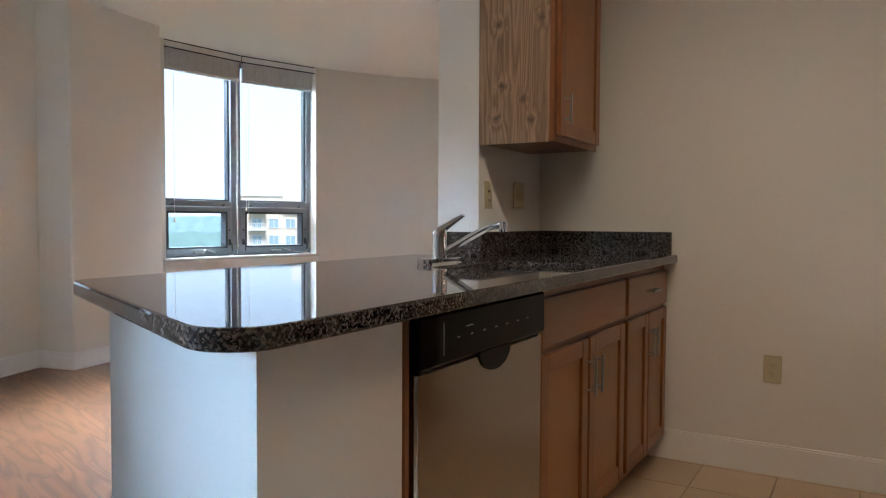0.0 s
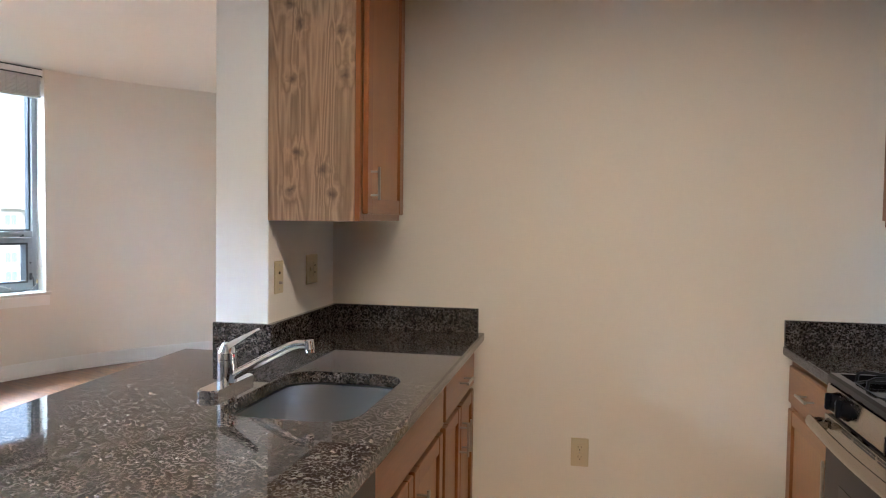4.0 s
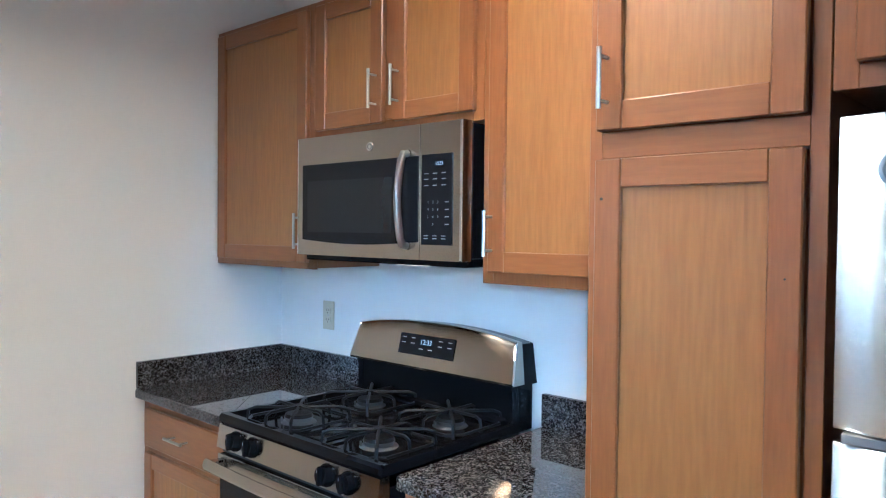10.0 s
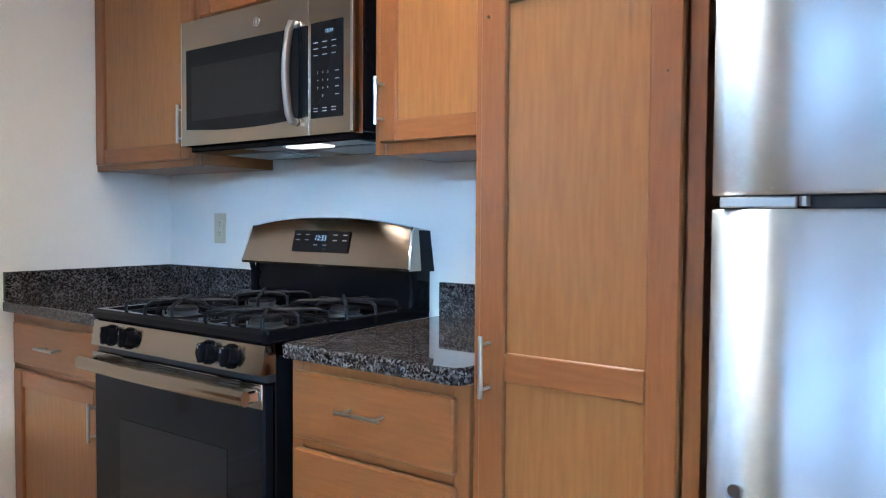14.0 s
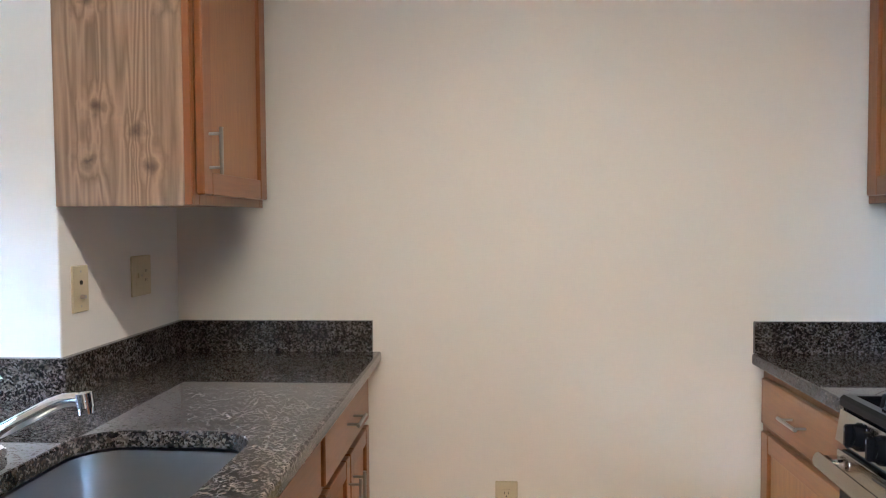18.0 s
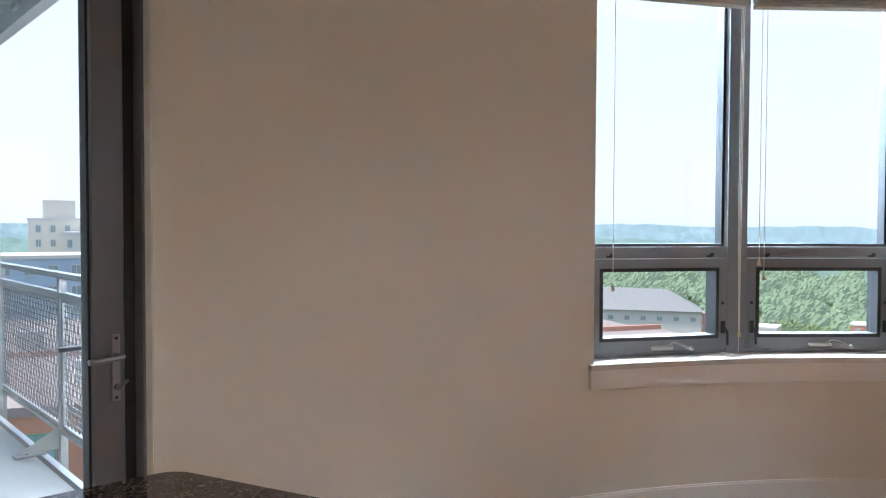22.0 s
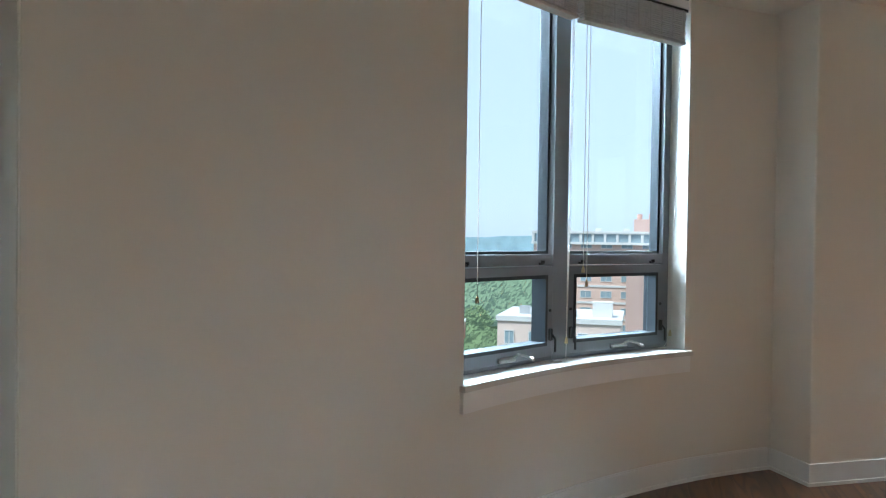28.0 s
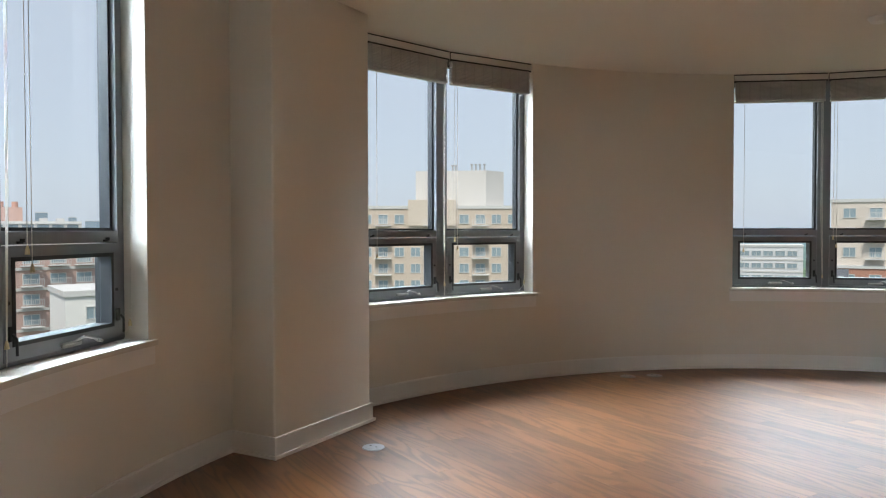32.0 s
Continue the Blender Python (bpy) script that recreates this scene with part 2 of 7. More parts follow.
def oak(name, dark, light, line, angle):
    """Oak boards laid at an angle to x: flowing figure of growth rings, pores and a tone of its own for each board."""
    m = bpy.data.materials.new(name)
    m.use_nodes = True
    n, l = m.node_tree.nodes, m.node_tree.links
    b = n["Principled BSDF"]
    b.inputs["Roughness"].default_value = 0.40
    b.inputs["Coat Weight"].default_value, b.inputs["Coat Roughness"].default_value = 0.06, 0.2
    geo = n.new("ShaderNodeNewGeometry")
    spin = n.new("ShaderNodeMapping")
    spin.inputs["Rotation"].default_value = (0, 0, -angle)
    l.new(geo.outputs["Position"], spin.inputs["Vector"])
    info = n.new("ShaderNodeObjectInfo")
    comb = n.new("ShaderNodeCombineXYZ")
    for k in range(3):
        l.new(info.outputs["Random"], comb.inputs[k])
    shift = n.new("ShaderNodeVectorMath")
    shift.operation = "MULTIPLY_ADD"
    shift.inputs[1].default_value = (17.3, 31.1, 23.7)
    l.new(comb.outputs[0], shift.inputs[0])
    l.new(spin.outputs[0], shift.inputs[2])
    mp = n.new("ShaderNodeMapping")
    mp.inputs["Scale"].default_value = (0.14, 1.0, 1.0)
    l.new(shift.outputs[0], mp.inputs["Vector"])

    def tex(scale, detail, distort=0.0):
        t = n.new("ShaderNodeTexNoise")
        t.inputs["Scale"].default_value, t.inputs["Detail"].default_value, t.inputs["Distortion"].default_value = scale, detail, distort
        l.new(mp.outputs[0], t.inputs["Vector"])
        return t.outputs["Fac"]

    def mathn(op, a, c, d=None):
        q = n.new("ShaderNodeMath")
        q.operation = op
        for k, v in enumerate((a, c) if d is None else (a, c, d)):
            if isinstance(v, (int, float)):
                q.inputs[k].default_value = v
            else:
                l.new(v, q.inputs[k])
        return q.outputs[0]

    figure, tone, pore = tex(6.5, 1.5, 0.3), tex(3.0, 3), tex(190, 2)
    ring = mathn("PINGPONG", mathn("MULTIPLY", figure, 17.0), 1.0)
    sharp = n.new("ShaderNodeMapRange")
    sharp.interpolation_type = "SMOOTHSTEP"
    sharp.inputs["From Min"].default_value, sharp.inputs["From Max"].default_value = 0.0, 0.7
    l.new(ring, sharp.inputs["Value"])
    base = n.new("ShaderNodeMix")
    base.data_type = "RGBA"
    base.inputs["A"].default_value, base.inputs["B"].default_value = rgb(dark), rgb(light)
    l.new(mathn("MULTIPLY_ADD", mathn("SUBTRACT", info.outputs["Random"], 0.5), 0.75, mathn("MULTIPLY_ADD", mathn("SUBTRACT", tone, 0.5), 1.1, 0.5)), base.inputs["Factor"])
    lines = n.new("ShaderNodeMix")
    lines.data_type = "RGBA"
    lines.inputs["A"].default_value = rgb(line)
    l.new(mathn("MULTIPLY_ADD", sharp.outputs["Result"], 0.6, mathn("MULTIPLY_ADD", pore, 0.4, 0.15)), lines.inputs["Factor"])
    l.new(base.outputs["Result"], lines.inputs["B"])
    l.new(lines.outputs["Result"], b.inputs["Base Color"])
    bp = n.new("ShaderNodeBump")
    bp.inputs["Strength"].default_value, bp.inputs["Distance"].default_value = 0.10, 0.001
    l.new(pore, bp.inputs["Height"])
    l.new(bp.outputs["Normal"], b.inputs["Normal"])
    return m


def pine(name, dark, light, knot):
    """Knotty laminate on a face across y: wavy upright grain that bends round scattered knots."""
    m = bpy.data.materials.new(name)
    m.use_nodes = True
    n, l = m.node_tree.nodes, m.node_tree.links
    b = n["Principled BSDF"]
    b.inputs["Roughness"].default_value = 0.5
    geo, sep, flat = n.new("ShaderNodeNewGeometry"), n.new("ShaderNodeSeparateXYZ"), n.new("ShaderNodeCombineXYZ")
    l.new(geo.outputs["Position"], sep.inputs[0])
    l.new(sep.outputs["X"], flat.inputs["X"])
    l.new(sep.outputs["Z"], flat.inputs["Y"])
    v = n.new("ShaderNodeTexVoronoi")
    v.voronoi_dimensions = "2D"
    v.inputs["Scale"].default_value, v.inputs["Randomness"].default_value = 5.6, 1.0
    squash = n.new("ShaderNodeMapping")
    squash.inputs["Location"].default_value, squash.inputs["Scale"].default_value = (0.41, 0.03, 0), (1.0, 1.0, 1.0)
    stir = n.new("ShaderNodeTexNoise")
    stir.inputs["Scale"].default_value, stir.inputs["Detail"].default_value = 34, 3
    l.new(flat.outputs[0], stir.inputs["Vector"])
    push = n.new("ShaderNodeVectorMath")
    push.operation = "MULTIPLY_ADD"
    push.inputs[1].default_value = (0.045, 0.045, 0)
    l.new(stir.outputs["Color"], push.inputs[0])
    l.new(flat.outputs[0], push.inputs[2])
    l.new(push.outputs[0], squash.inputs["Vector"])
    l.new(squash.outputs[0], v.inputs["Vector"])
    near = n.new("ShaderNodeMapRange")
    near.interpolation_type = "SMOOTHSTEP"
    near.inputs["From Min"].default_value, near.inputs["From Max"].default_value = 0.04, 0.36
    near.inputs["To Min"].default_value, near.inputs["To Max"].default_value = 0.07, 0.0
    l.new(v.outputs["Distance"], near.inputs["Value"])
    mp = n.new("ShaderNodeMapping")
    mp.inputs["Scale"].default_value = (1.0, 0.065, 1.0)
    l.new(flat.outputs[0], mp.inputs["Vector"])
    grain = n.new("ShaderNodeTexNoise")
    grain.inputs["Scale"].default_value, grain.inputs["Detail"].default_value, grain.inputs["Distortion"].default_value = 17, 2, 0.4
    fine = n.new("ShaderNodeTexNoise")
    fine.inputs["Scale"].default_value, fine.inputs["Detail"].default_value = 160, 3
    for t in (grain, fine):
        l.new(mp.outputs[0], t.inputs["Vector"])
    add = n.new("ShaderNodeMath")
    add.operation = "ADD"
    l.new(grain.outputs["Fac"], add.inputs[0])
    l.new(near.outputs["Result"], add.inputs[1])
    mul = n.new("ShaderNodeMath")
    mul.operation = "MULTIPLY"
    mul.inputs[1].default_value = 17.0
    l.new(add.outputs[0], mul.inputs[0])
    ring = n.new("ShaderNodeMath")
    ring.operation = "PINGPONG"
    ring.inputs[1].default_value = 1.0
    l.new(mul.outputs[0], ring.inputs[0])
    mixf = n.new("ShaderNodeMath")
    mixf.operation = "MULTIPLY_ADD"
    mixf.inputs[1].default_value = 0.55
    l.new(fine.outputs["Fac"], mixf.inputs[0])
    low = n.new("ShaderNodeMath")
    low.operation = "MULTIPLY"
    low.inputs[1].default_value = 0.62
    l.new(ring.outputs[0], low.inputs[0])
    l.new(low.outputs[0], mixf.inputs[2])
    base = n.new("ShaderNodeMix")
    base.data_type = "RGBA"
    base.inputs["A"].default_value, base.inputs["B"].default_value = rgb(dark), rgb(light)
    l.new(mixf.outputs[0], base.inputs["Factor"])
    spot = n.new("ShaderNodeMapRange")
    spot.inputs["From Min"].default_value, spot.inputs["From Max"].default_value = -0.02, 0.14
    l.new(v.outputs["Distance"], spot.inputs["Value"])
    out = n.new("ShaderNodeMix")
    out.data_type = "RGBA"
    out.inputs["A"].default_value = rgb(knot)
    l.new(spot.outputs["Result"], out.inputs["Factor"])
    l.new(base.outputs["Result"], out.inputs["B"])
    l.new(out.outputs["Result"], b.inputs["Base Color"])
    return m


def granite(name):
    """Polished dark granite: interlocking black, brown and grey grains of some millimetres."""
    m = bpy.data.materials.new(name)
    m.use_nodes = True
    n, l = m.node_tree.nodes, m.node_tree.links
    b = n["Principled BSDF"]
    b.inputs["Roughness"].default_value = 0.035
    b.inputs["Specular IOR Level"].default_value = 0.46
    geo = n.new("ShaderNodeNewGeometry")
    warp = n.new("ShaderNodeTexNoise")
    warp.inputs["Scale"].default_value, warp.inputs["Detail"].default_value = 150, 3
    l.new(geo.outputs["Position"], warp.inputs["Vector"])
    wm = n.new("ShaderNodeVectorMath")
    wm.operation = "MULTIPLY_ADD"
    wm.inputs[1].default_value = (0.012, 0.012, 0.012)
    l.new(warp.outputs["Color"], wm.inputs[0])
    l.new(geo.outputs["Position"], wm.inputs[2])
    v = n.new("ShaderNodeTexVoronoi")
    v.inputs["Scale"].default_value = 225
    l.new(wm.outputs[0], v.inputs["Vector"])
    ramp = n.new("ShaderNodeValToRGB")
    stops = ((0.0, (0.006, 0.007, 0.009)), (0.42, (0.010, 0.010, 0.013)), (0.57, (0.055, 0.043, 0.035)), (0.77, (0.125, 0.108, 0.095)), (1.0, (0.19, 0.175, 0.165)))
    for k, (p, c) in enumerate(stops):
        e = ramp.color_ramp.elements[k] if k < 2 else ramp.color_ramp.elements.new(p)
        e.position, e.color = p, rgb(c)
    sep = n.new("ShaderNodeSeparateColor")
    l.new(v.outputs["Color"], sep.inputs[0])
    cloud = n.new("ShaderNodeTexNoise")
    cloud.inputs["Scale"].default_value, cloud.inputs["Detail"].default_value = 34, 4
    l.new(geo.outputs["Position"], cloud.inputs["Vector"])
    both = n.new("ShaderNodeMath")
    both.operation = "MULTIPLY_ADD"
    both.inputs[1].default_value = 0.55
    l.new(cloud.outputs["Fac"], both.inputs[0])
    less = n.new("ShaderNodeMath")
    less.operation = "MULTIPLY_ADD"
    less.inputs[1].default_value, less.inputs[2].default_value = 0.85, -0.2
    l.new(sep.outputs[0], less.inputs[0])
    l.new(less.outputs[0], both.inputs[2])
    l.new(both.outputs[0], ramp.inputs["Fac"])
    sp = n.new("ShaderNodeTexNoise")
    sp.inputs["Scale"].default_value, sp.inputs["Detail"].default_value = 520, 2
    l.new(geo.outputs["Position"], sp.inputs["Vector"])
    mx = n.new("ShaderNodeMix")
    mx.data_type, mx.blend_type = "RGBA", "OVERLAY"
    mx.inputs["Factor"].default_value = 0.5
    l.new(ramp.outputs["Color"], mx.inputs["A"])
    l.new(sp.outputs["Fac"], mx.inputs["B"])
    l.new(mx.outputs["Result"], b.inputs["Base Color"])
    return m


def brushed(name, color, rough=0.28, axis=1, wavy=0.0, aniso=0.8):
    """Brushed steel: fine streaks along one axis, and, if asked for, the slight waviness of thin sheet."""
    m = bpy.data.materials.new(name)
    m.use_nodes = True
    n, l = m.node_tree.nodes, m.node_tree.links
    b = n["Principled BSDF"]
    b.inputs["Metallic"].default_value = 1.0
    geo = n.new("ShaderNodeNewGeometry")
    mp = n.new("ShaderNodeMapping")
    s = [2600.0, 2600.0, 2600.0]
    s[axis] = 30.0
    mp.inputs["Scale"].default_value = s
    l.new(geo.outputs["Position"], mp.inputs["Vector"])
    t = n.new("ShaderNodeTexNoise")
    t.inputs["Scale"].default_value, t.inputs["Detail"].default_value = 1.0, 2
    l.new(mp.outputs[0], t.inputs["Vector"])
    tone = n.new("ShaderNodeMix")
    tone.data_type = "RGBA"
    tone.inputs["A"].default_value, tone.inputs["B"].default_value = rgb([c * 0.985 for c in color]), rgb([c * 1.015 for c in color])
    l.new(t.outputs["Fac"], tone.inputs["Factor"])
    l.new(tone.outputs["Result"], b.inputs["Base Color"])
    rr = n.new("ShaderNodeMapRange")
    rr.inputs["To Min"].default_value, rr.inputs["To Max"].default_value = rough - 0.006, rough + 0.006
    l.new(t.outputs["Fac"], rr.inputs["Value"])
    l.new(rr.outputs["Result"], b.inputs["Roughness"])
    if axis == 1:
        up = n.new("ShaderNodeCombineXYZ")
        up.inputs["Z"].default_value = 1.0
        b.inputs["Anisotropic"].default_value = aniso
        l.new(up.outputs[0], b.inputs["Tangent"])
    if wavy:
        wv = n.new("ShaderNodeTexNoise")
        wv.inputs["Scale"].default_value, wv.inputs["Detail"].default_value = 2.4, 0.5
        tall = n.new("ShaderNodeMapping")
        tall.inputs["Scale"].default_value = (1.0, 1.6, 0.28)
        l.new(geo.outputs["Position"], tall.inputs["Vector"])
        l.new(tall.outputs[0], wv.inputs["Vector"])
        bp = n.new("ShaderNodeBump")
        bp.inputs["Strength"].default_value, bp.inputs["Distance"].default_value = 1.0, wavy
        l.new(wv.outputs["Fac"], bp.inputs["Height"])
        l.new(bp.outputs["Normal"], b.inputs["Normal"])
    return m


def flaking(name, bare, paint):
    """Grey concrete on which ragged islands of old pale paint are left, with chips at their edges."""
    m = bpy.data.materials.new(name)
    m.use_nodes = True
    n, l = m.node_tree.nodes, m.node_tree.links
    b = n["Principled BSDF"]
    b.inputs["Roughness"].default_value = 0.85
    geo = n.new("ShaderNodeNewGeometry")
    sums = []
    for scale, detail, weight in ((2.1, 3, 0.62), (17.0, 8, 0.38)):
        t = n.new("ShaderNodeTexNoise")
        t.inputs["Scale"].default_value, t.inputs["Detail"].default_value, t.inputs["Roughness"].default_value = scale, detail, 0.68
        l.new(geo.outputs["Position"], t.inputs["Vector"])
        w = n.new("ShaderNodeMath")
        w.operation = "MULTIPLY"
        w.inputs[1].default_value = weight
        l.new(t.outputs["Fac"], w.inputs[0])
        sums.append(w)
    add = n.new("ShaderNodeMath")
    l.new(sums[0].outputs[0], add.inputs[0])
    l.new(sums[1].outputs[0], add.inputs[1])
    cut = n.new("ShaderNodeMapRange")
    cut.inputs["From Min"].default_value, cut.inputs["From Max"].default_value = 0.515, 0.545
    l.new(add.outputs[0], cut.inputs["Value"])
    stain = n.new("ShaderNodeMix")
    stain.data_type = "RGBA"
    stain.inputs["A"].default_value, stain.inputs["B"].default_value = rgb([c * 0.8 for c in bare]), rgb([c * 1.2 for c in bare])
    l.new(sums[0].outputs[0], stain.inputs["Factor"])
    mix = n.new("ShaderNodeMix")
    mix.data_type = "RGBA"
    mix.inputs["B"].default_value = rgb(paint)
    l.new(stain.outputs["Result"], mix.inputs["A"])
    l.new(cut.outputs["Result"], mix.inputs["Factor"])
    l.new(mix.outputs["Result"], b.inputs["Base Color"])
    bp = n.new("ShaderNodeBump")
    bp.inputs["Strength"].default_value, bp.inputs["Distance"].default_value = 0.5, 0.002
    l.new(add.outputs[0], bp.inputs["Height"])
    l.new(bp.outputs["Normal"], b.inputs["Normal"])
    return m


def clear_glass(name, tint=(1, 1, 1), gloss=1.0):
    m = bpy.data.materials.new(name)
    m.use_nodes = True
    n, l = m.node_tree.nodes, m.node_tree.links
    n.remove(n["Principled BSDF"])
    tr, gl, mx, fr = n.new("ShaderNodeBsdfTransparent"), n.new("ShaderNodeBsdfGlossy"), n.new("ShaderNodeMixShader"), n.new("ShaderNodeLayerWeight")
    tr.inputs["Color"].default_value = rgb(tint)
    gl.inputs["Roughness"].default_value = 0.0
    fr.inputs["Blend"].default_value = 0.5
    power = n.new("ShaderNodeMath")
    power.operation = "POWER"
    power.inputs[1].default_value = 5.0
    l.new(fr.outputs["Facing"], power.inputs[0])
    mul = n.new("ShaderNodeMath")
    mul.operation = "MULTIPLY_ADD"
    mul.inputs[1].default_value, mul.inputs[2].default_value = 0.8, 0.03 * gloss
    l.new(power.outputs[0], mul.inputs[0])
    l.new(mul.outputs[0], mx.inputs[0])
    l.new(tr.outputs[0], mx.inputs[1])
    l.new(gl.outputs[0], mx.inputs[2])
    l.new(mx.outputs[0], n["Material Output"].inputs["Surface"])
    return m


def glow(name, color, strength):
    m = bpy.data.materials.new(name)
    m.use_nodes = True
    b = m.node_tree.nodes["Principled BSDF"]
    b.inputs["Base Color"].default_value = (0.02, 0.02, 0.02, 1)
    b.inputs["Emission Color"].default_value = rgb(color)
    b.inputs["Emission Strength"].default_value = strength
    return m


M_WALL = material("wall_paint", (0.775, 0.728, 0.645), 0.75, var=0.025, scale=1.2, bump=0.12, bump_scale=340)
M_KWALL = material("kitchen_wall_paint", (0.77, 0.74, 0.685), 0.7, var=0.02, scale=1.5, bump=0.12, bump_scale=340)
M_STUB = material("white_wall_paint", (0.78, 0.77, 0.75), 0.7, var=0.02, scale=2.0, bump=0.12, bump_scale=340)
M_CEIL = material("ceiling_paint", (0.80, 0.76, 0.68), 0.85, var=0.02, scale=1.0, bump=0.15, bump_scale=220)
M_SILL = material("sill_paint", (0.66, 0.63, 0.57), 0.5, var=0.10, scale=7.0, bump=0.08, bump_scale=90)
M_TRIM = material("trim_paint", (0.84, 0.82, 0.78), 0.42, var=0.02, scale=5.0, bump=0.05, bump_scale=120)
FLOOR_TURN = radians(-18.5)
M_OAK = oak("floor_wood", (0.090, 0.034, 0.0115), (0.205, 0.085, 0.028), (0.046, 0.0165, 0.006), FLOOR_TURN)
M_MAPLE = wood("cabinet_wood", (0.232, 0.096, 0.025), (0.325, 0.142, 0.037), rough=0.34, axis=2, grain=5, coat=0.2, ring=0.2, rand=0.05, even=0.14, streaks=0.5)
M_MAPLE_H = wood("cabinet_wood_crossgrain", (0.194, 0.071, 0.0185), (0.266, 0.101, 0.027), rough=0.34, axis=1, grain=5, coat=0.2, ring=0.2, rand=0.05, even=0.14, streaks=0.5)
M_FRAMEW = wood("cabinet_frame_wood", (0.186, 0.066, 0.017), (0.252, 0.093, 0.0245), rough=0.34, axis=2, grain=6, coat=0.2, ring=0.2, rand=0.05, even=0.14, streaks=0.4)
M_PINE = pine("knotty_side_panel", (0.125, 0.073, 0.040), (0.41, 0.275, 0.172), (0.055, 0.034, 0.022))
M_GRANITE = granite("dark_speckled_granite")
M_STEEL = brushed("brushed_steel", (0.40, 0.365, 0.32), 0.19, axis=1)
M_FRIDGE = brushed("fridge_steel", (0.68, 0.76, 0.83), 0.25, axis=1, wavy=0.006, aniso=1.0)
M_SINK = brushed("sink_steel", (0.42, 0.43, 0.45), 0.32, axis=0)
M_CHROME = material("chrome", (0.75, 0.75, 0.76), 0.07, metal=1.0, var=0.02)
M_NICKEL = material("satin_nickel", (0.44, 0.43, 0.41), 0.30, metal=1.0, var=0.03)
M_HANDLE = material("dark_door_handle_steel", (0.30, 0.30, 0.30), 0.36, metal=0.9, var=0.05)
M_BLACK = material("gloss_black_enamel", (0.005, 0.005, 0.006), 0.07, var=0.1, spec=0.10)
M_BLACKGLASS = material("black_glass", (0.006, 0.007, 0.009), 0.05, var=0.05, spec=0.18)
M_MESHGLASS = material("oven_window_mesh", (0.011, 0.012, 0.013), 0.12, var=0.05, spec=0.3)
M_IRON = material("cast_iron", (0.008, 0.008, 0.009), 0.38, var=0.2, bump=0.3, bump_scale=400, spec=0.15)
M_BURNER = material("burner_aluminium", (0.20, 0.20, 0.20), 0.42, metal=0.85, var=0.15)
M_RUBBER = material("black_gasket", (0.018, 0.019, 0.021), 0.45, var=0.1)
M_ALU = material("grey_window_frame", (0.21, 0.215, 0.225), 0.38, metal=0.25, var=0.06, scale=3)
M_DOORALU = material("dark_grey_door_frame", (0.17, 0.18, 0.195), 0.40, metal=0.3, var=0.06, scale=3)
M_LTALU = material("silver_balcony_frame", (0.55, 0.57, 0.60), 0.38, metal=0.35, var=0.05, scale=3)
M_GALV = material("galvanised_rail", (0.43, 0.44, 0.45), 0.45, metal=0.4, var=0.12, scale=14)
M_WIRE = material("wire_mesh", (0.20, 0.205, 0.21), 0.5, metal=0.4, var=0.1)
M_PLATE = material("ivory_plastic", (0.56, 0.49, 0.33), 0.35, var=0.03)
M_SLOT = material("dark_slot", (0.03, 0.025, 0.02), 0.6)
M_GROUT = material("tile_grout", (0.34, 0.27, 0.20), 0.9, var=0.12, bump=0.3)
M_TILE = material("beige_floor_tile", (0.50, 0.37, 0.25), 0.38, var=0.12, scale=5, bump=0.08, bump_scale=90, island=0.06)
M_VALANCE = material("white_valance", (0.78, 0.77, 0.74), 0.5, var=0.03)
M_BLIND = material("white_woven_slats", (0.64, 0.625, 0.60), 0.6, var=0.10, scale=26, bump=0.4, bump_scale=300)
M_TAPE = material("blind_stitching", (0.57, 0.555, 0.53), 0.8, var=0.08)
M_CORD = material("blind_cord", (0.72, 0.69, 0.62), 0.8, var=0.05)
M_TASSEL = material("cord_tassel", (0.62, 0.50, 0.28), 0.5, var=0.1)
M_CONC = material("balcony_concrete", (0.42, 0.415, 0.40), 0.85, var=0.12, scale=2.2, bump=0.35, bump_scale=80)
M_SOFFIT = flaking("balcony_soffit_concrete", (0.43, 0.445, 0.425), (0.57, 0.575, 0.54))
M_GLASS = clear_glass("window_glass", (0.97, 0.985, 0.985))
M_TINT = clear_glass("tinted_partition_glass", (0.50, 0.62, 0.68), 3.4)
M_FLOORBOX = material("steel_floor_box", (0.27, 0.27, 0.28), 0.42, metal=0.6, var=0.08)
M_DISPLAY = glow("display_digits", (0.75, 0.9, 1.0), 0.16)
M_LEGEND = material("printed_legend", (0.25, 0.26, 0.27), 0.6)
M_BULB = glow("lamp_lens", (1.0, 0.78, 0.52), 0.9)


# ---- building helpers ----
ORIGIN = {}


def thing(name, label, category, at=(0, 0, 0), group="", kind="", m=None):
    e = new(name)
    e.empty_display_size = 0.1
    if m is not None:
        e.matrix_world = m
        ORIGIN[e] = Vector((0, 0, 0))
    else:
        e.location = at
        ORIGIN[e] = Vector(at)
    return tagged(e, label, category, group, kind)


def mesh_of(name, bm, mat, smooth=False):
    me = bpy.data.meshes.new(name)
    bmesh.ops.recalc_face_normals(bm, faces=bm.faces)
    bm.to_mesh(me)
    bm.free()
    me.materials.append(mat)
    if smooth:
        for p in me.polygons:
            p.use_smooth = True
        me.set_sharp_from_angle(angle=radians(35 if smooth is True else smooth))
    return me


def part(name, bm, mat, parent=None, label="", smooth=False, kind="", category=""):
    """Links a bmesh as one mesh object under a thing or under a part."""
    o = ORIGIN.get(parent)
    if o is not None and o.length:
        bmesh.ops.translate(bm, verts=bm.verts, vec=-o)
    ob = new(name, mesh_of(name, bm, mat, smooth))
    if parent is not None:
        ob.parent = parent
        ORIGIN[ob] = o
    return tagged(ob, label, category, "", kind)


